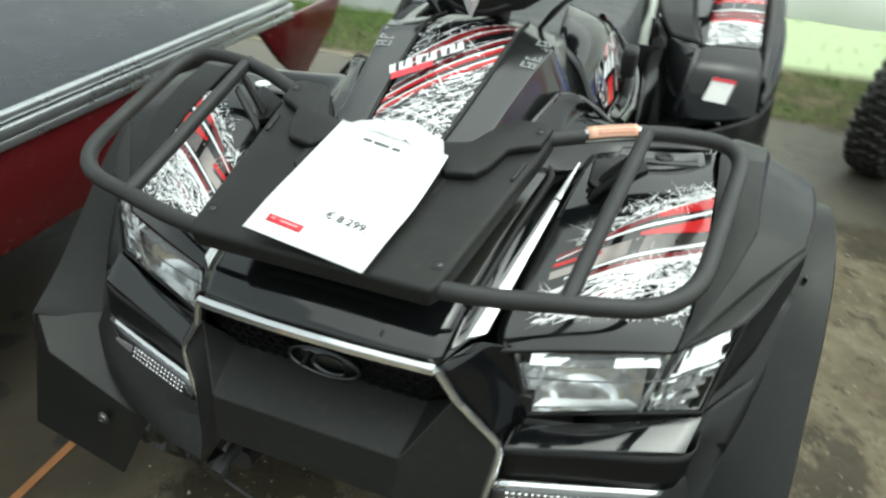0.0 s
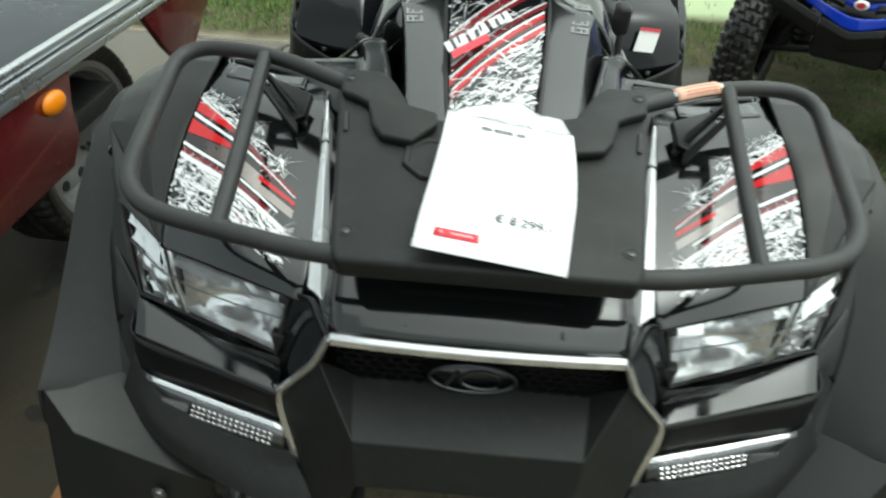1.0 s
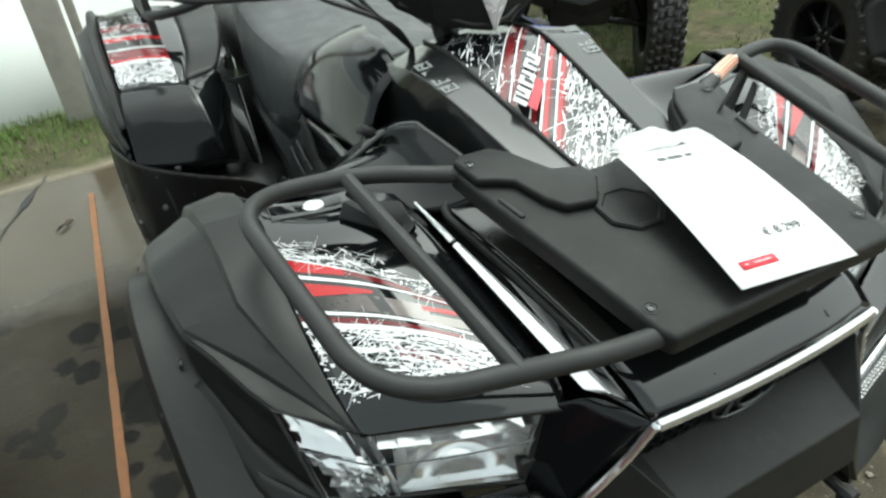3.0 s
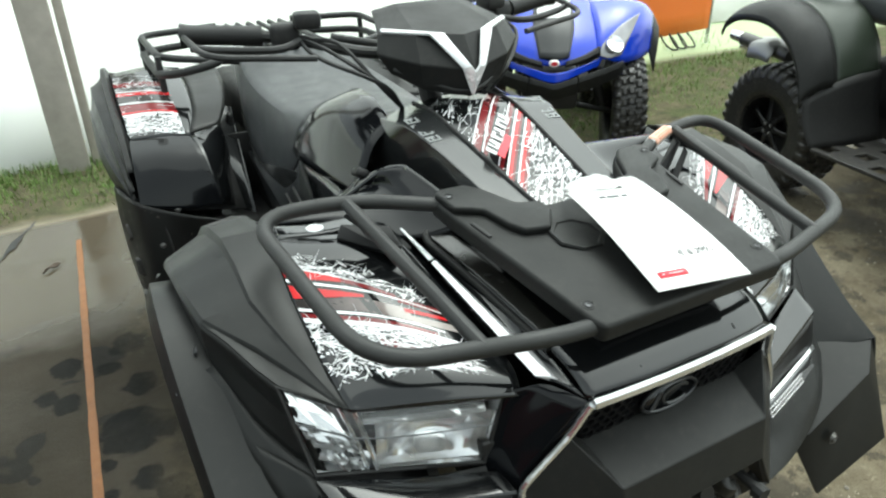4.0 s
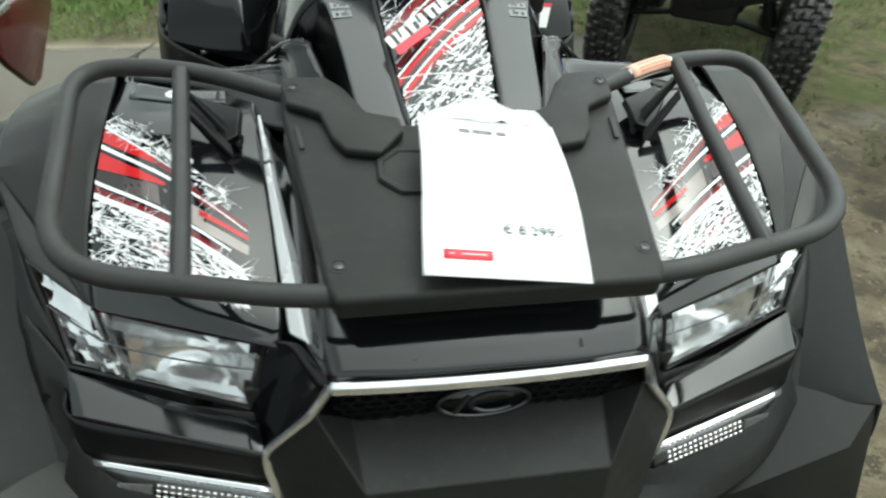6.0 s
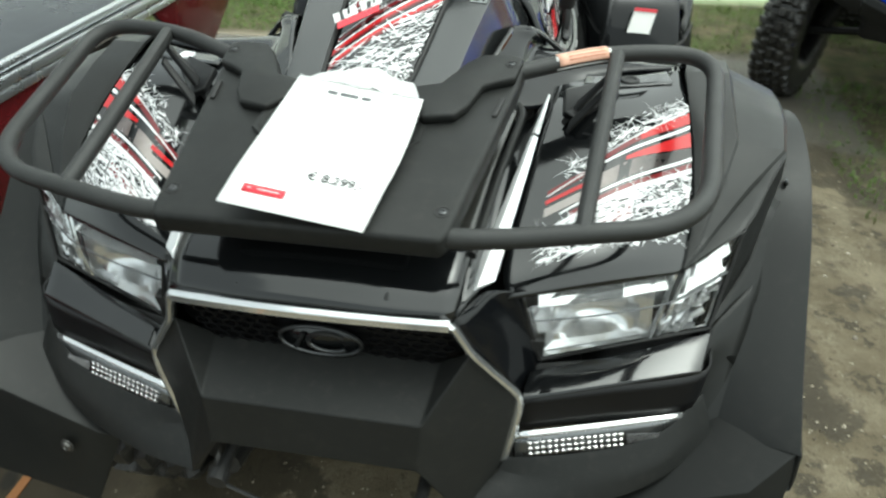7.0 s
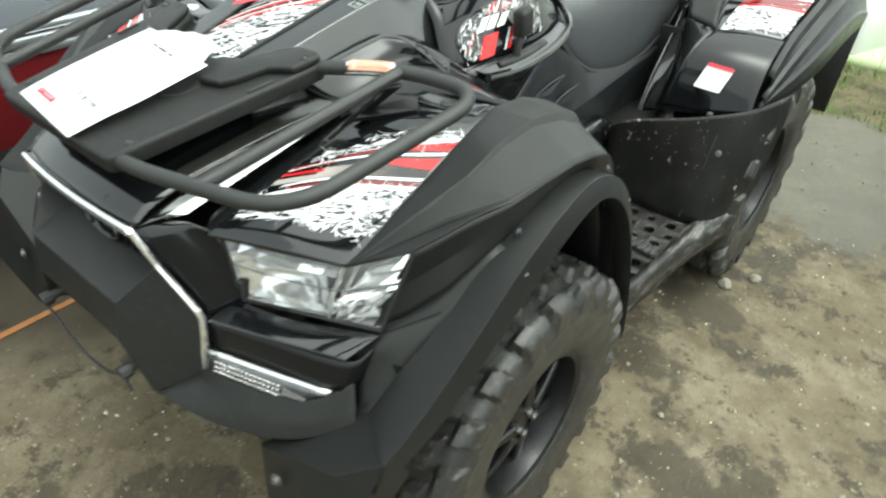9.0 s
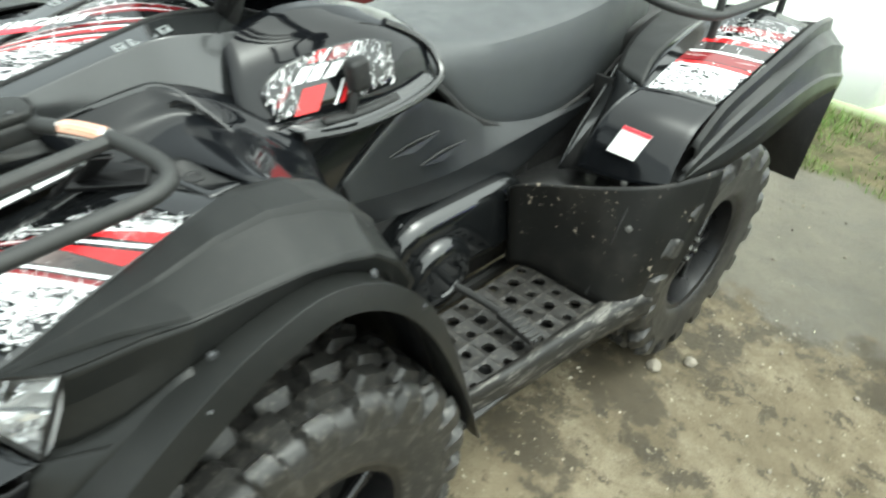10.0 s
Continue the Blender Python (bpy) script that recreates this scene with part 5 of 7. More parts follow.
def build_front_fenders():
    S = [(0.398, 0.020, 0.778), (0.407, 0.062, 0.801), (0.411, 0.11, 0.828), (0.413, 0.18, 0.858), (0.410, 0.25, 0.884), (0.408, 0.31, 0.902), (0.418, 0.37, 0.902), (0.434, 0.410, 0.890), (0.440, 0.450, 0.850), (0.440, 0.48, 0.78)]
    G = [(0.404, 0.028, 0.782), (0.436, 0.075, 0.807), (0.474, 0.128, 0.832), (0.523, 0.192, 0.853), (0.535, 0.26, 0.862), (0.540, 0.32, 0.864), (0.543, 0.37, 0.858), (0.540, 0.415, 0.842), (0.536, 0.455, 0.812), (0.530, 0.49, 0.76)]
    R = [(0.401, 0.024, 0.780), (0.420, 0.068, 0.806), (0.440, 0.117, 0.834), (0.462, 0.185, 0.866), (0.463, 0.255, 0.888), (0.467, 0.32, 0.899), (0.474, 0.385, 0.892), (0.480, 0.425, 0.877), (0.482, 0.462, 0.836), (0.482, 0.49, 0.77)]
    drop = (0.0005, 0.001, 0.002, 0.004, 0.006, 0.008, 0.011, 0.014, 0.012, 0.008)
    N = [(x + 0.0015 + d * 0.5, y, z - d) for (x, y, z), d in zip(R, drop)]
    step = (0.001, 0.005, 0.007, 0.003, 0.002, 0.002, 0.002, 0.002, 0.002, 0.002)
    K = [(x + 0.002, y - d * 0.3, z - d) for (x, y, z), d in zip(G, step)]
    C = [(0.466, 0.072, 0.805), (0.484, 0.101, 0.818), (0.505, 0.147, 0.835), (0.528, 0.192, 0.848), (0.540, 0.26, 0.857), (0.545, 0.32, 0.859), (0.548, 0.37, 0.852), (0.545, 0.42, 0.834), (0.541, 0.46, 0.800), (0.536, 0.495, 0.745)]
    L = [(0.449, 0.030, 0.684), (0.478, 0.060, 0.700), (0.512, 0.110, 0.735), (0.541, 0.180, 0.790), (0.551, 0.26, 0.827), (0.552, 0.32, 0.835), (0.552, 0.37, 0.830), (0.549, 0.42, 0.800), (0.545, 0.46, 0.755), (0.538, 0.49, 0.70)]
    L = [(x - 0.016, y, z) for x, y, z in L]
    H = [V(*a).lerp(V(*b), 0.5) + V(-w, 0, 0) for a, b, w in zip(C, L, (0.004, 0.008, 0.008, -0.002, -0.001, 0, 0, 0, 0, 0))]
    for s in (1, -1):
        fix = (lambda b: b) if s > 0 else mirror
        top = part("front_fender", fix(sheet([S, R, N, G, K, C], 36, 20, straight_u=True, straight_v=True)), satin, quad, "black front fender with folded creases", smooth=14, thick=0.005, bevel=0.001)
        part("fender_side", fix(sheet([C, H, L], 36, 8, straight_u=True, straight_v=True)), satin, top, smooth=14, thick=0.004)
        # fill between the lamps, the lower lip and the flared arch
        part("fender_fill", fix(sheet([[(0.449, 0.030, 0.684), (0.440, 0.004, 0.660), (0.436, -0.006, 0.635), (0.446, -0.018, 0.600), (0.458, -0.036, 0.566)],
                                       [(0.519, 0.108, 0.724), (0.505, 0.062, 0.684), (0.492, 0.026, 0.645), (0.482, -0.006, 0.605), (0.474, -0.032, 0.570)]], 12, 4)), satin, top, thick=0.004)
        part("fender_fill", fix(sheet([[V(*L[k]) + V(-0.003, 0, 0.002) for k in range(4)], [(0.486, 0.018, 0.640), (0.501, 0.056, 0.676), (0.513, 0.088, 0.710), (0.540, 0.178, 0.784)]], 10, 3)), satin, top, thick=0.004)
        # upright end behind the panel
        part("fender_back", fix(sheet([[(0.400, 0.345, 0.896), (0.434, 0.410, 0.888), (0.482, 0.425, 0.862), (0.540, 0.42, 0.836)], [(0.40, 0.46, 0.74), (0.44, 0.48, 0.73), (0.49, 0.49, 0.72), (0.535, 0.49, 0.70)]], 12, 6)), satin, top, thick=0.004)
        # flared arch: seam, outer shoulder, lip
        seam = [(0.505, 0.655, 0.305), (0.525, 0.590, 0.47), (0.540, 0.515, 0.66), (0.546, 0.430, 0.788), (0.552, 0.345, 0.833), (0.552, 0.26, 0.825), (0.541, 0.178, 0.786), (0.515, 0.09, 0.712), (0.488, 0.02, 0.640), (0.470, -0.035, 0.575)]
        shoulder = [(0.556, 0.668, 0.285), (0.566, 0.600, 0.485), (0.570, 0.525, 0.675), (0.572, 0.440, 0.787), (0.574, 0.340, 0.838), (0.575, 0.245, 0.822), (0.572, 0.155, 0.772), (0.566, 0.065, 0.700), (0.560, -0.010, 0.643), (0.554, -0.080, 0.602)]
        lip = [(0.562, 0.671, 0.272), (0.576, 0.592, 0.470), (0.582, 0.505, 0.655), (0.584, 0.430, 0.758), (0.586, 0.343, 0.808), (0.586, 0.255, 0.790), (0.583, 0.178, 0.742), (0.577, 0.090, 0.672), (0.570, 0.010, 0.612), (0.552, -0.095, 0.555)]
        tuck = [V(*q) + V(-0.03, 0.0, -0.004) for q in lip]
        flare = part("fender_flare", fix(sheet([[V(*q) + V(-0.022, 0, -0.002) for q in seam], seam, shoulder, lip, tuck], 40, 12, straight_v=True)), satin, quad, "matte black flared arch trim", smooth=14, thick=0.004, bevel=0.001)
        inner = [(0.12, 0.68, 0.20), (0.12, 0.60, 0.44), (0.16, 0.50, 0.66), (0.26, 0.42, 0.77), (0.30, 0.34, 0.80), (0.30, 0.25, 0.79), (0.30, 0.16, 0.74), (0.30, 0.08, 0.68), (0.30, 0.01, 0.62), (0.30, -0.05, 0.56)]
        part("arch_liner", fix(sheet([[V(*q) + V(-0.02, 0, -0.012) for q in seam], inner], 30, 4)), grille_black, quad, "dark inner arch", thick=0.004)
        # front corner below the flare
        pts = [(0.556, -0.070, 0.602), (0.520, -0.160, 0.446), (0.380, -0.148, 0.370), (0.330, -0.110, 0.484), (0.466, -0.015, 0.588), (0.500, -0.112, 0.566), (0.350, -0.122, 0.505), (0.548, -0.030, 0.53), (0.530, -0.090, 0.43), (0.470, -0.02, 0.58)]
        faces = [(5, 6, 2, 1), (0, 5, 1), (6, 3, 2), (0, 4, 3, 6, 5), (0, 1, 8, 7)]
        corner = part("fender_corner", fix(poly_faces(pts, faces)), satin, quad, "black folded fender corner", smooth=180, thick=0.005, bevel=0.012, seg=4, hard=True)
        part("corner_bolt", fix(bolt_head((0.396, -0.137, 0.485), (0.1, -1, 0.1), 0.008, 0.006)), steel, corner)
        for at, nrm in (((0.5415, 0.198, 0.806), (0.95, -0.1, 0.35)), ((0.573, 0.170, 0.771), (0.5, -0.3, 0.8)), ((0.560, 0.404, 0.822), (0.7, 0.3, 0.6)), ((0.574, 0.48, 0.735), (0.8, 0.5, 0.3))):
            part("fender_bolt", fix(bolt_head(at, nrm, 0.0046, 0.003)), badge_dark, flare)
        # painted and printed panel between fender and blade
        rows = [[(0.204, -0.060, 0.776), (0.30, -0.028, 0.783), (0.398, 0.018, 0.777)],
                [(0.195, -0.030, 0.795), (0.30, 0.000, 0.808), (0.404, 0.045, 0.792)],
                [(0.200, 0.060, 0.825), (0.31, 0.075, 0.840), (0.410, 0.105, 0.824)],
                [(0.211, 0.140, 0.850), (0.32, 0.155, 0.866), (0.413, 0.180, 0.857)],
                [(0.226, 0.225, 0.876), (0.325, 0.238, 0.886), (0.409, 0.262, 0.884)],
                [(0.238, 0.320, 0.884), (0.33, 0.335, 0.882), (0.405, 0.350, 0.894)]]
        base = sheet(rows, 20, 30)
        at = printer(base)
        side = part("graphic_panel", fix(base), gloss, quad, "glossy panel printed with red and white scratches", thick=0.004)
        rnd = random.Random(17)

        def low_zone(r):
            x = r.uniform(0.236, 0.407)
            top, low = 0.137 - 0.72 * (0.407 - x), max(0.036 + 0.42 * (x - 0.377), 0.05 + 1.6 * (x - 0.395))
            return x, low + (top - low) * (1 - (1 - r.random()) ** 1.25 * 0.99)

        def high_zone(r):
            x = 0.409 - 0.155 * r.random() ** 1.3
            return x, 0.236 - 0.95 * (0.409 - x) + (0.034 if x > 0.30 else 0.022) * r.random() ** 1.6 * (1 if x < 0.395 else 0.3)

        def on_panel(x, y):
            return x < 0.409 and y > 0.026 + 0.42 * (x - 0.377)

        bands = (("printed_smoke", ink_smoke, 0.0001, (((0.409, 0.172), (0.409, 0.158), (0.325, 0.124), (0.325, 0.100)),)),
                 ("printed_smoke", ink_smoke, 0.0002, (((0.352, 0.142), (0.352, 0.120), (0.282, 0.090), (0.282, 0.066)), ((0.284, 0.079), (0.284, 0.066), (0.234, 0.048), (0.234, 0.036)))),
                 ("printed_slash", ink_black, 0.0003, (((0.340, 0.160), (0.324, 0.152), (0.329, 0.100), (0.315, 0.086)),)),
                 ("printed_red", ink_red, 0.0004, (((0.409, 0.231), (0.409, 0.212), (0.345, 0.175), (0.345, 0.164)), ((0.409, 0.197), (0.409, 0.174), (0.327, 0.132), (0.327, 0.127)), ((0.287, 0.092), (0.287, 0.085), (0.235, 0.060), (0.235, 0.054)))),
                 ("printed_deep_red", ink_deep, 0.0004, (((0.345, 0.174), (0.345, 0.164), (0.288, 0.117), (0.288, 0.110)), ((0.289, 0.113), (0.289, 0.103), (0.236, 0.074), (0.236, 0.065)), lined(0.408, 0.1465, 0.262, 0.040, 0.007, 0.006), ((0.335, 0.066), (0.335, 0.054), (0.275, 0.018), (0.275, 0.006)))),
                 ("printed_line", ink_white, 0.0006, (lined(0.409, 0.2055, 0.288, 0.108, 0.006, 0.003), lined(0.409, 0.156, 0.252, 0.041, 0.005, 0.003), lined(0.408, 0.139, 0.240, 0.018, 0.007, 0.006), lined(0.345, 0.156, 0.236, 0.066, 0.002, 0.002), lined(0.409, 0.235, 0.30, 0.131, 0.004, 0.001))))
        for name, mat, lift, strips in bands:
            for corners in strips:
                part(name, fix(laid(at, [corners], lift)), mat, side)
        marks = scratches(rnd, 640, low_zone, 37, 0.052, 0.0037, 0.36) + scratches(rnd, 230, high_zone, 41, 0.045, 0.0028, 0.45)
        tagged(part("scratched_print", fix(laid(at, marks, 0.0008, on_panel)), ink_white, side, "white scratched print", smooth=0), kind="stuff")
        # cap and its raised field at the back of the panel
        part("cap_field", fix(sheet([[(0.270, 0.272, 0.8895), (0.330, 0.279, 0.889), (0.392, 0.292, 0.8915)], [(0.275, 0.318, 0.888), (0.330, 0.326, 0.887), (0.388, 0.334, 0.8925)]], 8, 4)), gloss, side, thick=0.004, bevel=0.002)
        cap = lathe([(0, 0.014), (0.003, 0.013), (0.004, 0.009), (0.002, 0.007), (0.002, 0)], 20, "Z")
        cap.transform(Matrix.Translation((0.335, 0.300, 0.8895)))
        part("round_cap", fix(cap), silver if s < 0 else plastic_dull, side)
        # dark scoop with a thin stay
        part("scoop", fix(poly_faces([(0.245, 0.222, 0.902), (0.305, 0.262, 0.903), (0.318, 0.250, 0.888), (0.262, 0.172, 0.884), (0.246, 0.180, 0.889)], [(0, 1, 2, 3, 4)])), grille_black, side, smooth=0, thick=0.010, bevel=0.002)


build_front_rack()
build_plate()
build_nose()
build_grille()
build_headlamps()
build_lower_lamps()
build_front_fenders()
for y, w, r, x, rim_r in ((0.302, 0.20, 0.306, 0.475, 0.156), (1.52, 0.25, 0.312, 0.468, 0.165)):
    for s in (1, -1):
        wheel(quad, (s * x, y, r * 1.03), r, w, rim_r, side=s, spin=0.3 * s + y, blocks=22 if y < 1 else 18)


# ---------------------------------------------------------------- the black quad bike: middle and rear
def build_cowl():
    """The tank cowl with its printed field, and the bars in front of the seat."""
    ys = [(0.105, 0.050, 0.926), (0.16, 0.058, 0.942), (0.25, 0.066, 0.966), (0.33, 0.072, 0.988), (0.405, 0.075, 1.004), (0.49, 0.072, 1.000)]
    rows = [[(-w, y, z - 0.004), (-w * 0.5, y - 0.004, z + 0.001), (0, y - 0.006, z + 0.003), (w * 0.5, y - 0.004, z + 0.001), (w, y, z - 0.004)] for y, w, z in ys]
    base = sheet(rows, 12, 20)
    at = printer(base)
    cowl = part("cowl", base, gloss, quad, "cowl printed with red bars and white scratches", thick=0.004)
    rnd = random.Random(23)

    def half(y):
        return 0.050 + 0.062 * min(1, max(0, (y - 0.105) / 0.30)) ** 0.8 * 0.4

    def on_cowl(x, y):
        return abs(x) < half(y) - 0.001

    for s0, s1, mat in ((-0.068, -0.058, ink_deep), (-0.058, -0.050, ink_red), (-0.048, -0.044, ink_white), (-0.036, -0.029, ink_deep), (-0.029, -0.021, ink_red), (-0.019, -0.014, ink_white),
                        (-0.006, 0.004, ink_deep), (0.006, 0.009, ink_white), (0.040, 0.052, ink_deep), (0.052, 0.056, ink_white), (0.060, 0.080, ink_deep), (0.082, 0.085, ink_white)):
        part("printed_bar", laid(at, [((-0.072, 0.29 - 0.0936 + s0), (-0.072, 0.29 - 0.0936 + s1), (0.072, 0.29 + 0.0936 + s0), (0.072, 0.29 + 0.0936 + s1))], 0.0002, on_cowl, 0.006), mat, cowl)

    def cowl_spot(r):
        while True:
            x, y = r.uniform(-0.075, 0.075), r.uniform(0.108, 0.455)
            t = y - 0.29 - 1.3 * x
            if t < -0.062 or (t > 0.075 and r.random() < 0.22) or r.random() < 0.07:
                return x, y

    marks = scratches(rnd, 640, cowl_spot, 52, 0.055, 0.0040, 0.36) + [lined(-0.06, 0.172, 0.062, 0.150, 0.0015, 0.001), lined(-0.062, 0.195, 0.062, 0.19, 0.001, 0.0015), lined(-0.05, 0.14, 0.06, 0.215, 0.001, 0.001), lined(-0.07, 0.31, 0.07, 0.25, 0.001, 0.001)]
    tagged(part("scratched_print", laid(at, marks, 0.0006, on_cowl, 0.006), ink_white, cowl, "white scratched print", smooth=0), kind="stuff")
    # model lettering, shown as plain slanted blocks
    o, d, w = V(-0.066, 0.219, 0.9735), V(0.112, 0.120, 0.028), V(-0.015, 0.016, 0.0045)
    up = V(0, -0.25, 0.97) * 0.002
    for f0, f1, h0, h1, mat in ((0.02, 0.42, -0.62, -0.05, print_red), (0.04, 0.26, 0.0, 0.85, print_pale), (0.30, 0.50, 0.0, 0.9, print_pale), (0.55, 0.78, 0.05, 0.95, print_pale), (0.10, 0.13, 0.0, 0.8, print_ink), (0.18, 0.20, 0.25, 0.85, print_ink), (0.35, 0.39, 0.05, 0.6, print_ink), (0.43, 0.45, 0.3, 0.9, print_ink), (0.60, 0.63, 0.05, 0.7, print_ink), (0.70, 0.72, 0.3, 0.95, print_ink)):
        q = [o + d * f + w * h + up for f, h in ((f0, h0), (f1, h0), (f1 + 0.04, h1), (f0 + 0.04, h1))]
        part("printed_block", poly_faces([p + up * (0.5 if mat is print_ink else 0.0) for p in q], [(0, 1, 2, 3)]), mat, cowl, smooth=0, thick=0.001)
    outer = [(0.100, 0.095, 0.918), (0.108, 0.16, 0.936), (0.119, 0.25, 0.962), (0.131, 0.33, 0.984), (0.141, 0.385, 0.994), (0.136, 0.50, 0.978)]
    inner = [(w + 0.002, y, z - 0.003) for y, w, z in ys]
    low = [(0.112, 0.100, 0.880), (0.128, 0.17, 0.880), (0.145, 0.26, 0.885), (0.162, 0.34, 0.895), (0.174, 0.40, 0.915), (0.172, 0.52, 0.905)]
    foot = [(0.120, 0.11, 0.84), (0.14, 0.18, 0.84), (0.165, 0.27, 0.84), (0.185, 0.35, 0.845), (0.198, 0.41, 0.85), (0.195, 0.53, 0.85)]
    for s in (1, -1):
        fix = (lambda b: b) if s > 0 else mirror
        side = part("cowl_side", fix(sheet([inner, outer, low, foot], 20, 15, straight_v=True)), semi, quad, "dark glossy cowl side", smooth=16, thick=0.004, bevel=0.0015)
        # unreadable lettering beside the cowl, as four pale blocks
        o, d, w = V(0.104, 0.316, 0.9835), V(0.010, 0.084, 0.0195), V(0.025, -0.003, -0.0008)
        for k in range(4):
            for f0, f1, h0, h1 in ((0.02, 0.20, 0.0, 0.16), (0.02, 0.06, 0.16, 0.95), (0.14, 0.20, 0.30, 0.95), (0.06, 0.14, 0.50, 0.64), (0.06, 0.14, 0.80, 0.95)):
                q = [o + d * (f + 0.25 * k) + w * h for f, h in ((f0, h0), (f1, h0), (f1, h1), (f0, h1))]
                part("side_print", fix(poly_faces(q, [(0, 1, 2, 3)])), print_dim, side, smooth=0, thick=0.0006)
        part("cowl_seam", fix(sweep(spline([(x - 0.001, y, z + 0.003) for x, y, z in inner], 20), 0.0028, 6)), plastic_dull, side)
        # glossy shoulder between cowl and fender
        rows = [[(0.126, 0.185, 0.900), (0.160, 0.200, 0.880), (0.205, 0.225, 0.872), (0.240, 0.258, 0.872)],
                [(0.144, 0.255, 0.922), (0.172, 0.266, 0.908), (0.208, 0.286, 0.890), (0.290, 0.318, 0.884)],
                [(0.160, 0.318, 0.938), (0.184, 0.334, 0.926), (0.222, 0.358, 0.902), (0.408, 0.350, 0.892)],
                [(0.167, 0.345, 0.940), (0.197, 0.368, 0.930), (0.246, 0.404, 0.884), (0.424, 0.396, 0.872)],
                [(0.173, 0.400, 0.926), (0.210, 0.430, 0.900), (0.262, 0.442, 0.860), (0.430, 0.428, 0.848)],
                [(0.186, 0.520, 0.860), (0.236, 0.530, 0.828), (0.300, 0.520, 0.785), (0.436, 0.482, 0.765)]]
        hump = part("shoulder", fix(sheet(rows, 18, 30)), cheek_gloss, quad, "glossy black humped shoulder", thick=0.004)
        part("shoulder_rim", fix(sweep(spline([r[0] for r in rows[:4]] + [rows[3][1], rows[3][2]], 26), 0.0045, 8)), gloss, hump)
        # knee panel with print
        rows = [[(0.215, 0.44, 0.862), (0.196, 0.44, 0.905), (0.172, 0.45, 0.945), (0.130, 0.46, 0.978)],
                [(0.224, 0.56, 0.858), (0.206, 0.56, 0.910), (0.176, 0.56, 0.962), (0.118, 0.56, 0.998)],
                [(0.228, 0.66, 0.850), (0.208, 0.66, 0.908), (0.176, 0.66, 0.962), (0.108, 0.66, 0.994)],
                [(0.228, 0.75, 0.842), (0.206, 0.75, 0.900), (0.170, 0.75, 0.948), (0.098, 0.75, 0.972)],
                [(0.216, 0.84, 0.835), (0.196, 0.84, 0.880), (0.160, 0.84, 0.920), (0.090, 0.84, 0.935)]]
        knee = part("knee_panel", fix(sheet(rows, 12, 18)), cheek_gloss, quad, "glossy black knee panel", thick=0.004)
        if s > 0:
            rows = [[(0.2190, 0.492, 0.864), (0.2035, 0.480, 0.905), (0.1925, 0.508, 0.932)],
                    [(0.2250, 0.57, 0.866), (0.2075, 0.58, 0.915), (0.1905, 0.585, 0.948)],
                    [(0.2260, 0.66, 0.868), (0.2080, 0.68, 0.915), (0.1900, 0.69, 0.948)],
                    [(0.2230, 0.735, 0.872), (0.2070, 0.738, 0.910), (0.1940, 0.745, 0.932)]]
            base = sheet(rows, 8, 12)
            at = printer(base, "X")
            field = part("knee_print", base, gloss, knee, "red and white printed graphics", thick=0.002)
            rnd = random.Random(31)
            for y0, z0, y1, z1, mat in ((0.524, 0.866, 0.588, 0.902, ink_red), (0.532, 0.910, 0.552, 0.930, ink_white), (0.558, 0.910, 0.582, 0.930, ink_white), (0.588, 0.909, 0.612, 0.928, ink_white), (0.598, 0.868, 0.603, 0.902, ink_white), (0.608, 0.868, 0.618, 0.902, ink_red),
                                         (0.520, 0.934, 0.560, 0.948, ink_deep), (0.570, 0.934, 0.586, 0.948, ink_red), (0.590, 0.932, 0.596, 0.948, ink_white), (0.602, 0.932, 0.640, 0.948, ink_deep), (0.646, 0.930, 0.652, 0.948, ink_white), (0.658, 0.930, 0.684, 0.947, ink_deep), (0.484, 0.884, 0.506, 0.910, ink_deep)):
                part("printed_block", laid(at, [((y0, z0), (y0 + 0.026, z1), (y1, z0), (y1 + 0.026, z1))], 0.0002, None, 0.02), mat, field)
            marks = scratches(rnd, 230, lambda r: r.choice(((r.uniform(0.480, 0.535), r.uniform(0.866, 0.93)), (r.uniform(0.655, 0.74), r.uniform(0.870, 0.922)), (r.uniform(0.50, 0.72), r.uniform(0.93, 0.948)))), 62, 0.030, 0.0036, 0.2)
            tagged(part("scratched_print", laid(at, marks, 0.0006), ink_white, field, "white scratched print", smooth=0), kind="stuff")
            ledge = part("gear_gate", sheet([[(0.224, 0.49, 0.860), (0.231, 0.62, 0.857), (0.230, 0.74, 0.862), (0.214, 0.82, 0.872)], [(0.250, 0.53, 0.842), (0.256, 0.62, 0.836), (0.250, 0.74, 0.842), (0.228, 0.835, 0.856)]], 16, 3), semi, knee, "sloping gear gate ledge", thick=0.004)
            part("gate_slot", sheet([[(0.236, 0.565, 0.858), (0.238, 0.65, 0.856), (0.236, 0.725, 0.860)], [(0.248, 0.565, 0.850), (0.250, 0.65, 0.847), (0.246, 0.725, 0.852)]], 8, 2), rubber_clean, ledge, "black gate slot", thick=0.002)
            part("knee_trim", fix(sweep(spline([(0.250, 0.52, 0.842), (0.257, 0.62, 0.834), (0.251, 0.745, 0.840), (0.226, 0.842, 0.858), (0.190, 0.850, 0.896), (0.172, 0.82, 0.925), (0.160, 0.76, 0.955)], 30), 0.008, 8)), gloss, knee)
        # side panel below the seat, folded along its length, with two slots
        top = [(0.236, 0.600, 0.722), (0.226, 0.69, 0.778), (0.216, 0.785, 0.832), (0.192, 0.90, 0.775), (0.188, 1.02, 0.700), (0.195, 1.22, 0.662), (0.205, 1.42, 0.662)]
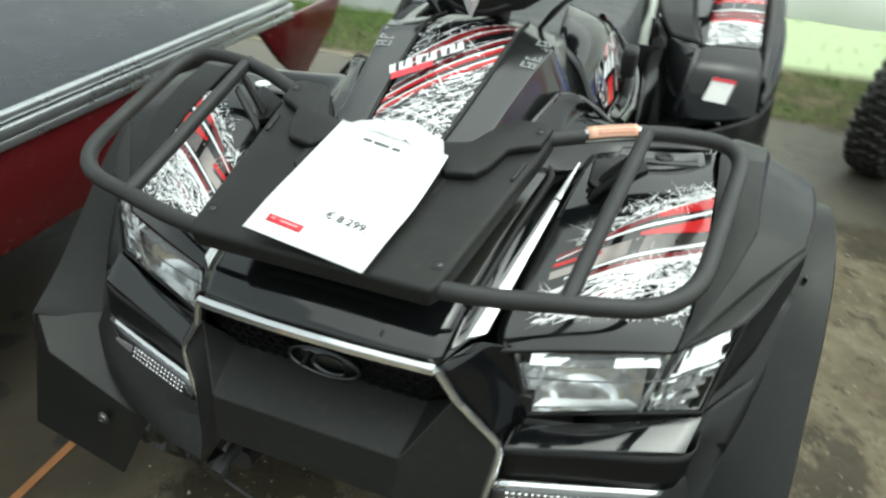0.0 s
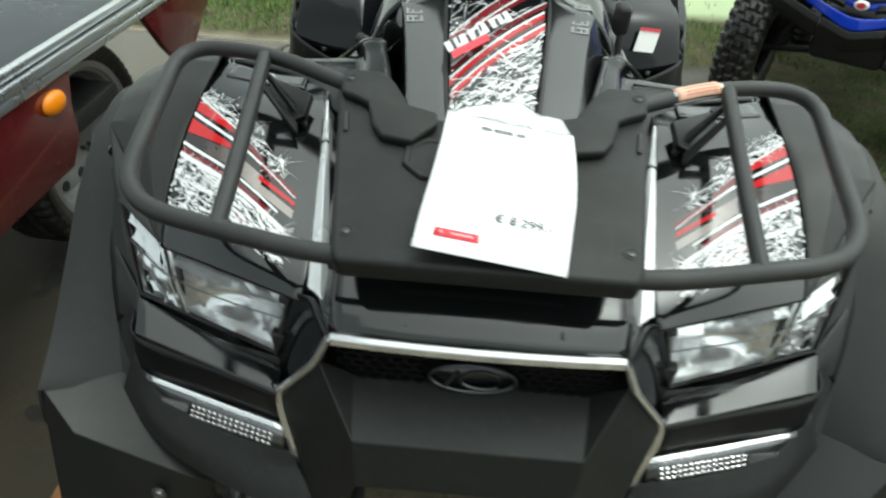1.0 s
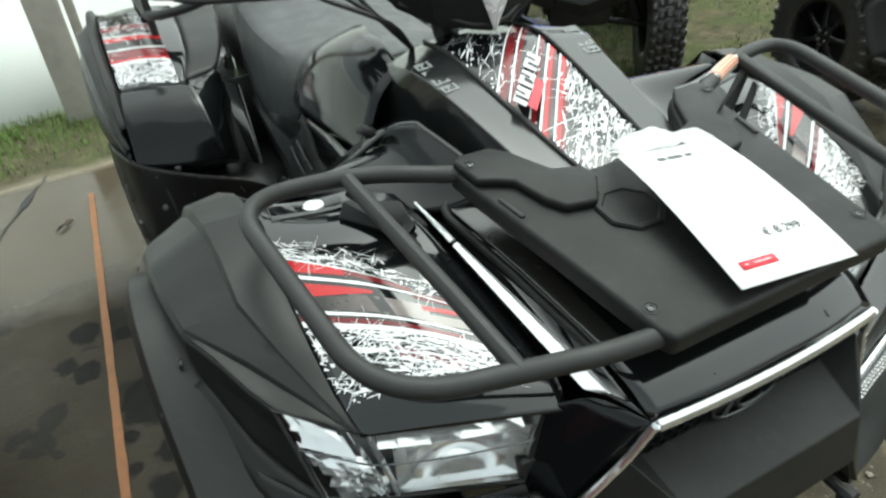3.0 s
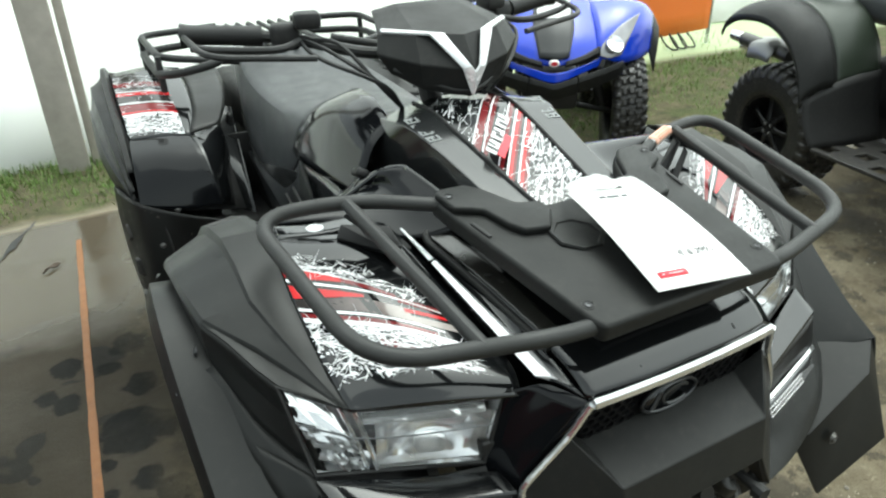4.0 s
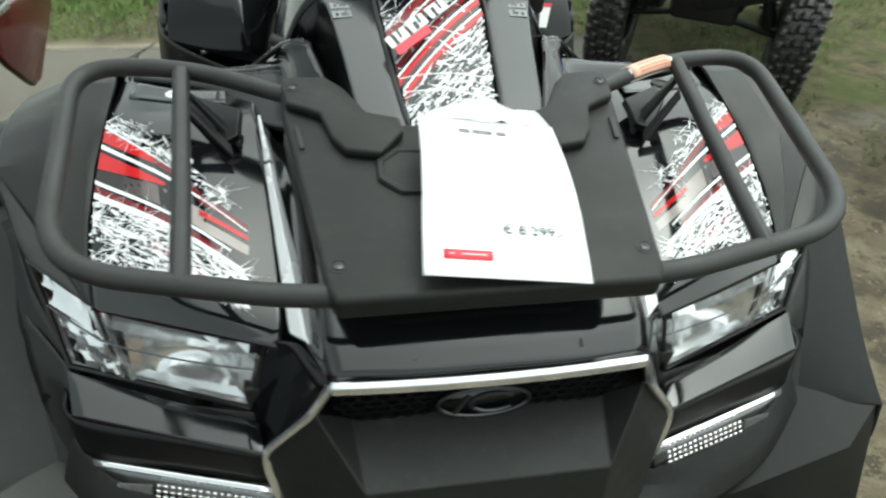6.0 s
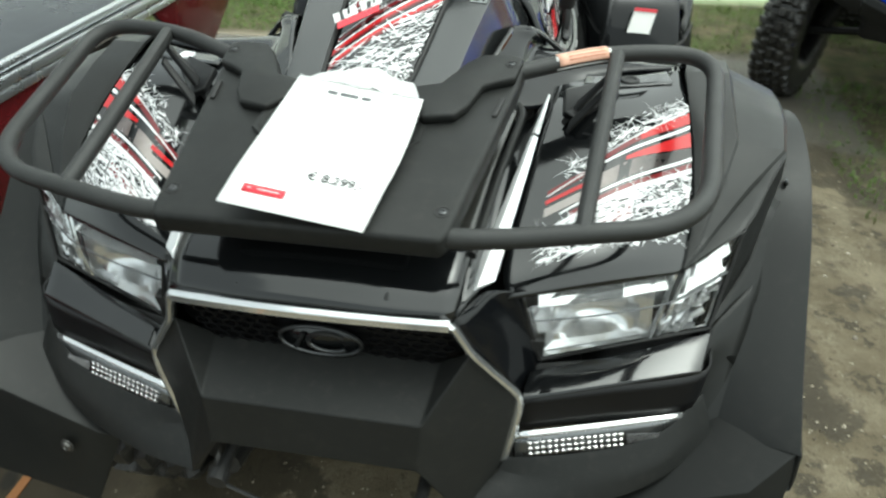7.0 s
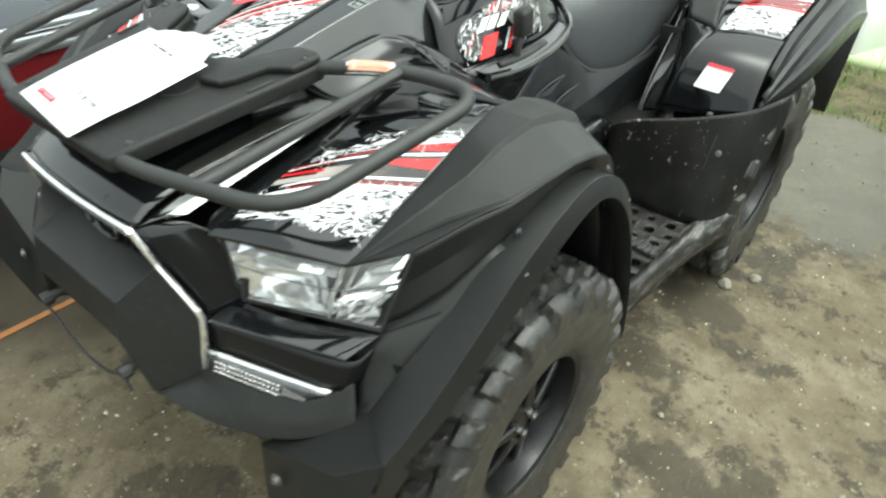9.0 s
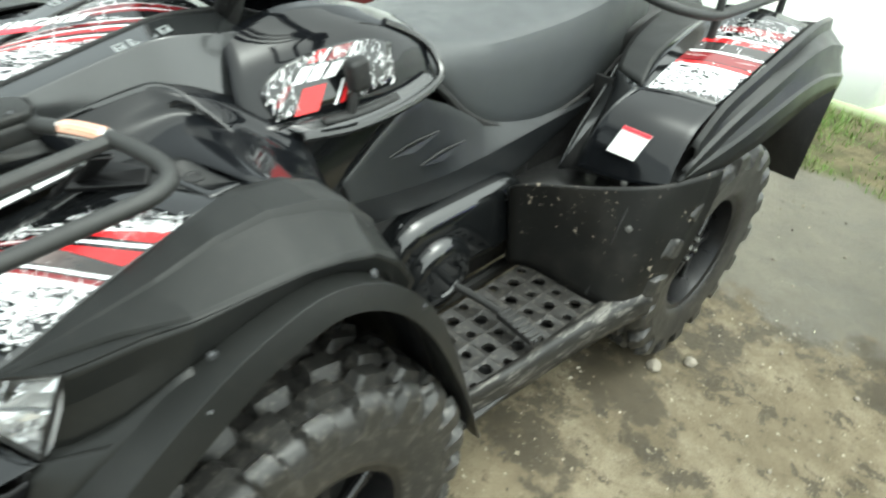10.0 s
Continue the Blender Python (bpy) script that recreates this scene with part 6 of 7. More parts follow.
        fold = [(0.246, 0.612, 0.680), (0.242, 0.69, 0.666), (0.238, 0.79, 0.650), (0.232, 0.89, 0.640), (0.226, 1.03, 0.640), (0.218, 1.22, 0.648), (0.210, 1.42, 0.654)]
        low = [(0.222, 0.62, 0.600), (0.220, 0.71, 0.588), (0.217, 0.81, 0.575), (0.214, 0.91, 0.562), (0.212, 1.02, 0.548), (0.210, 1.127, 0.536), (0.208, 1.40, 0.640)]
        body = part("side_panel", fix(sheet([top, fold, low], 24, 12, straight_u=True, straight_v=True)), satin_side, quad, "dark satin folded side panel", smooth=14, thick=0.004, bevel=0.001)
        for y, z in ((0.780, 0.735), (0.860, 0.690)):
            a, b = V(0.237, y - 0.068, z + 0.002), V(0.226, y + 0.068, z + 0.010)
            part("side_slot", fix(poly_faces([a, b, a.lerp(b, 0.5) + V(0.004, 0, 0.009), a.lerp(b, 0.3) + V(0.004, 0, 0.008)], [(0, 1, 2, 3)])), plastic_dull, body, smooth=0, thick=0.003)
            part("slot_lip", fix(poly_faces([a + V(0.003, 0, -0.001), b + V(0.003, 0, -0.001), a.lerp(b, 0.45) + V(0.007, 0, -0.014)], [(0, 1, 2)])), satin_side, body, smooth=0, thick=0.002)
        rows = [[(0.230, 0.46, 0.868), (0.224, 0.60, 0.855), (0.216, 0.785, 0.832)], [(0.258, 0.45, 0.760), (0.246, 0.54, 0.742), (0.236, 0.600, 0.722)], [(0.25, 0.45, 0.56), (0.236, 0.54, 0.58), (0.222, 0.62, 0.600)]]
        part("inner_cover", fix(sheet(rows, 10, 10)), gloss, quad, "glossy black inner cover", thick=0.004)
        part("inner_wall", fix(block(0.012, 1.0, 0.36, pose(0.185, 0.98, 0.44), 0.004)), dark_box, quad)
        # gear lever and its gate
    lever = part("gear_lever", sweep(spline([(0.238, 0.622, 0.845), (0.240, 0.626, 0.870), (0.240, 0.636, 0.905)], 8), [0.008] * 9, 10), dark_box, quad, "gear lever with a black knob")
    part("knob", block(0.028, 0.040, 0.054, pose(0.238, 0.638, 0.914, 8, 0, 0), 0.009, 4), plastic_dull, lever, "square black knob")
    # small lock set on one shoulder
    lock = part("pod_switch", block(0.022, 0.040, 0.014, pose(-0.209, 0.428, 0.912, -20, 24, -12), 0.005, 3), plastic_dull, quad, "small black switch")
    part("switch_cap", block(0.012, 0.014, 0.008, pose(-0.212, 0.425, 0.920, -20, 24, -12), 0.003, 2), rubber_clean, lock)


def build_bars():
    """Handlebar with its headlamp pod, grips, levers and hoses."""
    bars = part("handlebar", sweep(bent([(-0.40, 0.74, 1.118), (-0.24, 0.70, 1.105), (-0.10, 0.60, 1.07), (0.10, 0.60, 1.07), (0.24, 0.70, 1.105), (0.40, 0.74, 1.118)], 0.05, 6), 0.011, 10), steel_black, quad, "black handlebar with rubber grips")
    for s in (1, -1):
        fix = (lambda b: b) if s > 0 else mirror
        part("grip", fix(sweep([(0.275, 0.712, 1.108), (0.40, 0.742, 1.119), (0.415, 0.746, 1.12)], [0.019, 0.018, 0.021], 14)), rubber_clean, bars, "ribbed black rubber grip")
        part("switch_block", fix(block(0.055, 0.05, 0.05, pose(0.235, 0.70, 1.105, 0, 0, 14), 0.012, 3)), plastic_dull, bars)
        part("brake_lever", fix(sweep(spline([(0.22, 0.66, 1.10), (0.27, 0.63, 1.095), (0.36, 0.655, 1.10), (0.41, 0.68, 1.105)], 14), 0.007, 8)), dark_box, bars)
        part("reservoir", fix(block(0.05, 0.045, 0.03, pose(0.20, 0.665, 1.135, 0, 0, 12), 0.008, 2)), plastic_dull, bars)
        for k in range(3):
            part("hose", fix(sweep(spline([(0.20 + 0.01 * k, 0.66, 1.10), (0.17 + 0.02 * k, 0.58, 1.10 - 0.01 * k), (0.13, 0.52 - 0.015 * k, 1.04), (0.09, 0.50, 0.99)], 16), 0.0042, 6)), rubber_clean, bars)
        part("hand_guard_stay", fix(sweep(bent([(0.415, 0.744, 1.12), (0.40, 0.60, 1.10), (0.22, 0.56, 1.085)], 0.05, 5), 0.006, 8)), dark_box, bars)
    # pod
    rows = [[(-0.120, 0.470, 1.062), (-0.075, 0.435, 1.035), (0, 0.412, 1.018), (0.075, 0.435, 1.035), (0.120, 0.470, 1.062)],
            [(-0.140, 0.480, 1.095), (-0.085, 0.425, 1.080), (0, 0.392, 1.066), (0.085, 0.425, 1.080), (0.140, 0.480, 1.095)],
            [(-0.128, 0.500, 1.122), (-0.078, 0.455, 1.124), (0, 0.428, 1.118), (0.078, 0.455, 1.124), (0.128, 0.500, 1.122)],
            [(-0.100, 0.590, 1.148), (-0.06, 0.575, 1.158), (0, 0.565, 1.160), (0.06, 0.575, 1.158), (0.100, 0.590, 1.148)]]
    pod = part("instrument_pod", sheet(rows, 16, 15, straight_u=True, straight_v=True), plastic, bars, "dark grey pod with silver V trim", smooth=12, thick=0.006, bevel=0.002)
    for s in (1, -1):
        fix = (lambda b: b) if s > 0 else mirror
        edge = [(0.0, 0.405, 1.016), (0.022, 0.398, 1.068), (0.062, 0.440, 1.1225), (0.125, 0.497, 1.124)]
        inner = [(0.0, 0.392, 1.062), (0.008, 0.392, 1.072), (0.036, 0.437, 1.121), (0.122, 0.505, 1.128)]
        bm = sheet([[V(*a) + V(0, -0.005, 0.003) for a in edge], [V(*a) + V(0, -0.005, 0.003) for a in inner]], 18, 2, straight_u=True)
        part("pod_trim", fix(bm), silver, pod, "silver V trim", thick=0.005, bevel=0.001)
    part("pod_underside", sheet([[(-0.12, 0.46, 1.07), (0, 0.402, 1.028), (0.12, 0.46, 1.07)], [(-0.09, 0.58, 1.05), (0, 0.56, 1.02), (0.09, 0.58, 1.05)]], 8, 4), plastic_dull, pod, thick=0.006)
    part("steering_stem", sweep([(0, 0.60, 1.07), (0, 0.52, 0.90)], 0.022, 12), dark_box, quad)


def build_seat():
    st = [(0.74, 0.070, 0.905, 0.870), (0.82, 0.125, 0.905, 0.850), (0.90, 0.160, 0.895, 0.800), (0.97, 0.178, 0.888, 0.728), (1.06, 0.190, 0.884, 0.676), (1.18, 0.197, 0.885, 0.650), (1.32, 0.198, 0.892, 0.652), (1.48, 0.188, 0.908, 0.686), (1.60, 0.170, 0.930, 0.730), (1.72, 0.15, 0.925, 0.79)]
    rows = []
    for y, w, zt, zb in st:
        half = [(w * 0.94, y, zb), (w * 1.02, y, zb + 0.03), (w * 0.96, y, zt - 0.035), (w * 0.72, y, zt - 0.008), (w * 0.35, y, zt)]
        rows.append([(-x, yy, z) for x, yy, z in half] + [(0, y, zt + 0.002)] + half[::-1])
    seat = part("seat", sheet(rows, 36, 30), vinyl, quad, "padded black vinyl seat", thick=0.004)
    edge = [(w * 1.0, y, zb + 0.004) for y, w, zt, zb in st]
    both("seat_piping", sweep(spline(edge, 30), 0.010, 8), rubber_clean, seat)
    part("seat_nose", sheet([[(-0.07, 0.74, 0.845), (0, 0.72, 0.845), (0.07, 0.74, 0.845)], [(-0.065, 0.738, 0.905), (0, 0.715, 0.907), (0.065, 0.738, 0.905)]], 8, 4), vinyl, seat, thick=0.004)


def holed_board(x0, x1, y0, y1, z, nx, ny):
    """A board of square cells, each with a round hole, every second row set off by half a cell."""
    bm = bmesh.new()
    dx, dy = (x1 - x0) / nx, (y1 - y0) / ny
    for j in range(ny):
        for k in range(nx):
            cx, cy = x0 + (k + 0.5) * dx, y0 + (j + 0.5) * dy
            square = [(1, 0), (1, 1), (0, 1), (-1, 1), (-1, 0), (-1, -1), (0, -1), (1, -1)]
            rim = [(cx + 0.5 * dx * a, cy + 0.5 * dy * b) for a, b in square]
            off = 0.18 * dx * (1 if j % 2 else -1)
            r = 0.33 * min(dx, dy) * (1.0 if (j + k) % 2 else 0.72)
            ring = [(cx + off + r * math.cos(i * math.pi / 4), cy + r * math.sin(i * math.pi / 4)) for i in range(8)]
            vo = [bm.verts.new((x, y, z)) for x, y in rim]
            vi = [bm.verts.new((x, y, z - 0.003)) for x, y in ring]
            for i in range(8):
                bm.faces.new((vo[i], vo[(i + 1) % 8], vi[(i + 1) % 8], vi[i]))
    bmesh.ops.remove_doubles(bm, verts=bm.verts, dist=1e-5)
    bmesh.ops.recalc_face_normals(bm, faces=bm.faces)
    return bm


def build_rear():
    for s in (1, -1):
        fix = (lambda b: b) if s > 0 else mirror
        # printed top of the rear fender
        rows = [[(0.375, 1.345, 0.764), (0.45, 1.370, 0.764), (0.535, 1.405, 0.757)],
                [(0.345, 1.45, 0.800), (0.44, 1.47, 0.800), (0.535, 1.50, 0.780)],
                [(0.33, 1.60, 0.832), (0.43, 1.62, 0.835), (0.535, 1.65, 0.820)],
                [(0.32, 1.80, 0.862), (0.42, 1.82, 0.872), (0.53, 1.84, 0.858)]]
        base = sheet(rows, 14, 18)
        at = printer(base)
        top = part("rear_fender", fix(base), gloss, quad, "rear fender printed with red and white scratches", thick=0.004)
        rnd = random.Random(41)

        def on_rear(x, y):
            return 0.385 < x < 0.532 and y > 1.345 + 0.40 * (x - 0.38)

        for s0, s1, mat in ((0.074, 0.079, ink_white), (0.082, 0.090, ink_red), (0.094, 0.122, ink_deep), (0.126, 0.131, ink_white), (0.136, 0.160, ink_smoke), (0.166, 0.182, ink_red), (0.186, 0.191, ink_white), (0.215, 0.24, ink_deep)):
            part("printed_bar", fix(laid(at, [((0.386, 1.345 + s0 * 1.35), (0.386, 1.345 + s1 * 1.35), (0.531, 1.435 + s0 * 1.35), (0.531, 1.435 + s1 * 1.35))], 0.0002, on_rear)), mat, top)

        def rear_spot(r):
            x = r.uniform(0.386, 0.531)
            t = r.random()
            return x, 1.345 + 0.62 * (x - 0.386) + (0.100 * r.random() if t < 0.72 else 0.22 + 0.16 * r.random() if t < 0.94 else 0.3 * r.random())

        tagged(part("scratched_print", fix(laid(at, scratches(rnd, 800, rear_spot, 33, 0.050, 0.0048), 0.0006, on_rear)), ink_white, top, "white scratched print", smooth=0), kind="stuff")
        # front face with its label
        rows = [[(0.375, 1.345, 0.763), (0.45, 1.370, 0.763), (0.535, 1.405, 0.756)],
                [(0.365, 1.262, 0.735), (0.45, 1.282, 0.735), (0.540, 1.315, 0.725)],
                [(0.355, 1.215, 0.680), (0.45, 1.232, 0.680), (0.545, 1.260, 0.672)],
                [(0.345, 1.190, 0.600), (0.45, 1.205, 0.605), (0.550, 1.235, 0.622)]]
        face = part("fender_front", fix(sheet(rows, 12, 18)), cheek_gloss, top, "glossy black front face with a rounded edge", smooth=30, thick=0.004, bevel=0.0015)
        rows = [[(0.375, 1.345, 0.763), (0.365, 1.262, 0.735), (0.355, 1.215, 0.680), (0.345, 1.19, 0.60)], [(0.330, 1.360, 0.765), (0.318, 1.325, 0.72), (0.310, 1.29, 0.66), (0.30, 1.25, 0.56)], [(0.285, 1.385, 0.768), (0.275, 1.40, 0.71), (0.27, 1.40, 0.64), (0.27, 1.38, 0.50)]]
        part("fender_cheek", fix(sheet(rows, 10, 8)), gloss, top, "glossy black cheek under the seat", thick=0.004)
        part("inner_top", fix(sheet([[(0.378, 1.348, 0.765), (0.345, 1.45, 0.800), (0.33, 1.60, 0.828), (0.32, 1.80, 0.845)], [(0.285, 1.385, 0.770), (0.245, 1.48, 0.798), (0.215, 1.62, 0.826), (0.20, 1.8, 0.845)]], 12, 6)), satin, top, thick=0.004)
        part("well_floor", fix(polygon([(0.20, 1.02, 0.52), (0.20, 1.45, 0.51), (0.36, 1.38, 0.52), (0.54, 1.28, 0.545), (0.345, 1.08, 0.53)])), dark_box, top, thick=0.004)
        part("inner_side", fix(block(0.012, 0.56, 0.24, pose(0.222, 1.76, 0.655, 2, 0, 3), 0.004)), plastic_dull, top)
        part("cross_wall", fix(block(0.11, 0.012, 0.32, pose(0.240, 1.45, 0.555), 0.004)), plastic_dull, top)
        # upright column beside the seat, with a bright rounded edge
        rows = [[(0.222, 1.530, 0.775), (0.232, 1.430, 0.680), (0.242, 1.335, 0.605), (0.248, 1.275, 0.52), (0.25, 1.25, 0.40)], [(0.275, 1.54, 0.79), (0.290, 1.43, 0.71), (0.290, 1.37, 0.62), (0.292, 1.33, 0.52), (0.30, 1.30, 0.40)]]
        part("side_column", fix(sheet(rows, 18, 5)), semi, top, "dark column beside the seat", thick=0.004)
        part("column_edge", fix(sweep(spline(rows[0], 20), 0.004, 8)), gloss, top)
        # outer flared skirt with two stepped ridges
        ridge0 = [(0.545, 1.300, 0.690), (0.545, 1.405, 0.758), (0.548, 1.55, 0.800), (0.548, 1.70, 0.834), (0.545, 1.84, 0.856), (0.54, 1.95, 0.852)]
        ridge1 = [(0.556, 1.270, 0.650), (0.570, 1.410, 0.725), (0.580, 1.56, 0.775), (0.586, 1.70, 0.812), (0.588, 1.84, 0.822), (0.585, 1.99, 0.790)]
        ridge2 = [(0.552, 1.255, 0.638), (0.585, 1.415, 0.690), (0.600, 1.56, 0.728), (0.606, 1.70, 0.752), (0.608, 1.84, 0.752), (0.605, 2.02, 0.715)]
        lip = [(0.552, 1.245, 0.628), (0.592, 1.38, 0.635), (0.615, 1.54, 0.665), (0.620, 1.70, 0.692), (0.620, 1.84, 0.696), (0.612, 2.03, 0.676)]
        def shift(row, dx, dz):
            return [(x + dx, y, z + dz) for x, y, z in row]

        steps = [shift(ridge0, -0.008, -0.006), shift(ridge0, 0, 0.010), shift(ridge0, 0.012, 0.008), shift(ridge0, 0.015, -0.016), shift(ridge1, -0.003, 0.006), shift(ridge1, 0.007, 0.002), shift(ridge1, 0.010, -0.022), shift(ridge2, 0.002, 0.002), shift(ridge2, 0.009, -0.004), lip]
        skirt = part("fender_skirt", fix(sheet(steps, 26, 18, straight_v=True)), satin, quad, "black stepped fender skirt", smooth=14, thick=0.004)
        part("mud_flap", fix(polygon([(0.611, 2.035, 0.68), (0.604, 2.045, 0.368), (0.50, 2.04, 0.37), (0.42, 2.00, 0.55), (0.42, 1.97, 0.82), (0.54, 1.99, 0.84)])), plastic_dull, quad, "black rear mud flap", thick=0.004)
        part("rear_liner", fix(sheet([[(0.54, 1.25, 0.60), (0.58, 1.40, 0.64), (0.60, 1.55, 0.67), (0.60, 1.75, 0.69), (0.60, 1.93, 0.68)], [(0.28, 1.22, 0.56), (0.28, 1.38, 0.66), (0.28, 1.55, 0.72), (0.28, 1.75, 0.70), (0.28, 1.93, 0.62)]], 14, 4)), plastic_dull, quad, thick=0.004)
        # leg guard between foot board and rear wheel
        rows = [[(0.270, 1.045, 0.560), (0.295, 1.022, 0.585), (0.335, 1.045, 0.602), (0.45, 1.14, 0.612), (0.550, 1.238, 0.630), (0.600, 1.39, 0.640)],
                [(0.266, 1.055, 0.530), (0.290, 1.034, 0.550), (0.332, 1.060, 0.560), (0.44, 1.13, 0.565), (0.550, 1.215, 0.575), (0.606, 1.37, 0.55)],
                [(0.262, 1.075, 0.44), (0.285, 1.060, 0.445), (0.330, 1.085, 0.45), (0.43, 1.12, 0.45), (0.552, 1.170, 0.45), (0.604, 1.31, 0.42)],
                [(0.260, 1.090, 0.33), (0.285, 1.078, 0.335), (0.330, 1.100, 0.34), (0.42, 1.11, 0.335), (0.545, 1.130, 0.33), (0.590, 1.25, 0.31)]]
        guard = part("leg_guard", fix(sheet(rows, 18, 14)), splashed, quad, "matte black leg guard with dried mud", thick=0.005)
        for at in ((0.462, 1.207, 0.602), (0.546, 1.236, 0.619), (0.521, 1.166, 0.528)):
            part("guard_bolt", fix(bolt_head(at, (0.4, -0.85, 0.3), 0.006, 0.005)), steel, guard)
        part("guard_seam", fix(sweep(spline([(0.505, 1.185, 0.605), (0.500, 1.155, 0.53), (0.495, 1.142, 0.45), (0.485, 1.115, 0.345)], 12), 0.0035, 6)), plastic_dull, guard)
        # foot board with drain holes and a worn outer edge
        board = part("foot_board", fix(holed_board(0.300, 0.515, 0.64, 1.16, 0.324, 4, 10)), worn, quad, "muddy black foot board with drain holes", smooth=0, thick=0.016, bevel=0.003)
        part("board_tray", fix(block(0.23, 0.54, 0.01, pose(0.42, 0.89, 0.285), 0.003)), dark_box, board)
        inner = [(0.496, 0.640, 0.345), (0.503, 0.726, 0.337), (0.510, 0.860, 0.335), (0.516, 1.000, 0.335), (0.519, 1.10, 0.340), (0.548, 1.190, 0.352)]
        outer = [(0.510, 0.625, 0.335), (0.520, 0.705, 0.322), (0.535, 0.830, 0.320), (0.545, 0.960, 0.320), (0.562, 1.085, 0.324), (0.596, 1.230, 0.340)]
        crown = [((a[0] + b[0]) / 2 + 0.004, (a[1] + b[1]) / 2, max(a[2], b[2]) + 0.004) for a, b in zip(inner, outer)]
        skirt = [(x + 0.003, y, z - 0.045) for x, y, z in outer]
        part("board_edge", fix(sheet([[(x, y, z - 0.015) for x, y, z in inner], inner, crown, outer, skirt], 24, 12)), scuffed, board, "scuffed bright edge", smooth=40, thick=0.004)
        # rear rack hoop
        part("rear_rack_hoop", fix(sweep(bent([(0.12, 1.50, 0.955), (0.30, 1.46, 0.915), (0.40, 1.56, 0.888), (0.41, 2.02, 0.888), (0.12, 2.05, 0.90)], 0.08, 7), 0.0125, 12)), steel_black, quad, "textured black steel tube")
        part("rear_rack_rail", fix(sweep(bent([(0.14, 1.56, 0.90), (0.39, 1.60, 0.935), (0.405, 2.0, 0.945), (0.14, 2.03, 0.95)], 0.06, 6), 0.011, 12)), steel_black, quad, "textured black steel tube")
        for x, y in ((0.395, 1.60), (0.405, 1.98)):
            part("rack_post", fix(sweep([(x, y, 0.80), (x, y, 0.94)], 0.010, 10)), steel_black, quad)
    # label with a red head on the one front face
    e1, e2 = V(0.060, 0.020, -0.009), V(-0.015, -0.029, -0.057)
    o = V(0.420, 1.226, 0.722)
    lab = part("warning_label", poly_faces([o, o + e1, o + e1 + e2, o + e2], [(3, 2, 1, 0)]), white_film, quad, "white label with a red head", smooth=0, thick=0.002)
    up = V(0.1, -0.9, 0.35) * 0.003
    part("label_head", poly_faces([o + up, o + e1 + up, o + e1 + e2 * 0.14 + up, o + e2 * 0.14 + up], [(3, 2, 1, 0)]), print_red, lab, smooth=0, thick=0.001)
    part("seat_base", block(0.36, 0.86, 0.24, pose(0, 1.38, 0.585), 0.03, 2), plastic_dull, quad)
    # decks and bars of the rear rack
    for k in range(6):
        x = -0.10 + 0.04 * k
        part("rack_slat", sweep([(x, 1.52, 0.945), (x, 2.04, 0.945)], 0.009, 8), steel_black, quad)
    part("rear_body", block(0.36, 0.50, 0.16, pose(0, 1.78, 0.73), 0.03, 3), plastic_dull, quad)
    # engine, belt cover and frame
    part("engine", block(0.40, 0.62, 0.30, pose(0, 0.92, 0.45), 0.04, 3), dark_box, quad, "dark engine block")
    for s in (1, -1):
        fix = (lambda b: b) if s > 0 else mirror
        # belt cover: a long rounded case with a round boss in front
        bm = bmesh.new()
        rings = []
        for x, r in ((0.19, 0.100), (0.222, 0.100), (0.240, 0.097), (0.253, 0.089), (0.261, 0.077), (0.264, 0.06)):
            arc = [(1.055, 0.468, w) for w in range(-90, 91, 12)] + [(0.80, 0.468, w) for w in range(90, 271, 12)]
            rings.append([bm.verts.new((x, y + r * math.cos(radians(w)), z + r * math.sin(radians(w)))) for y, z, w in arc])
        for r0, r1 in zip(rings, rings[1:]):
            for k in range(len(r0)):
                bm.faces.new((r0[k], r0[(k + 1) % len(r0)], r1[(k + 1) % len(r1)], r1[k]))
        bm.faces.new(rings[-1])
        bmesh.ops.recalc_face_normals(bm, faces=bm.faces)
        case = part("belt_cover", fix(bm), gloss, quad, "glossy black belt cover", smooth=40)
        boss = lathe([(0.20, 0.095), (0.262, 0.095), (0.276, 0.092), (0.286, 0.083), (0.291, 0.070), (0.292, 0.05), (0.287, 0.046), (0.286, 0.0)], 36)
        boss.transform(Matrix.Translation((0, 0.835, 0.415)))
        part("round_boss", fix(boss), gloss, case, smooth=40)
        part("frame_rail", fix(sweep(bent([(0.22, -0.05, 0.36), (0.22, 0.30, 0.26), (0.22, 1.30, 0.26), (0.20, 1.9, 0.40)], 0.08, 5), 0.018, 10)), dark_box, quad)
        for y in (0.345, 1.52):
            part("suspension_arm", fix(sweep([(0.16, y - 0.07, 0.32), (0.40, y, 0.29)], 0.014, 8)), dark_box, quad)
            part("suspension_arm", fix(sweep([(0.16, y + 0.07, 0.32), (0.40, y, 0.29)], 0.014, 8)), dark_box, quad)
            part("damper", fix(sweep([(0.33, y, 0.33), (0.20, y + 0.02, 0.66)], 0.028, 12)), dark_box, quad)
        part("tail_lamp", fix(block(0.09, 0.03, 0.05, pose(0.36, 2.0, 0.76), 0.012, 2)), print_red, quad)
    pedal = part("pedal", sweep(spline([(0.290, 0.872, 0.376), (0.36, 0.884, 0.372), (0.42, 0.886, 0.370), (0.525, 0.876, 0.366)], 14), 0.0095, 10), dark_box, quad, "black brake pedal")
    part("pedal_pad", block(0.105, 0.038, 0.016, pose(0.468, 0.884, 0.372, 0, 2, -4), 0.003), dark_box, pedal)
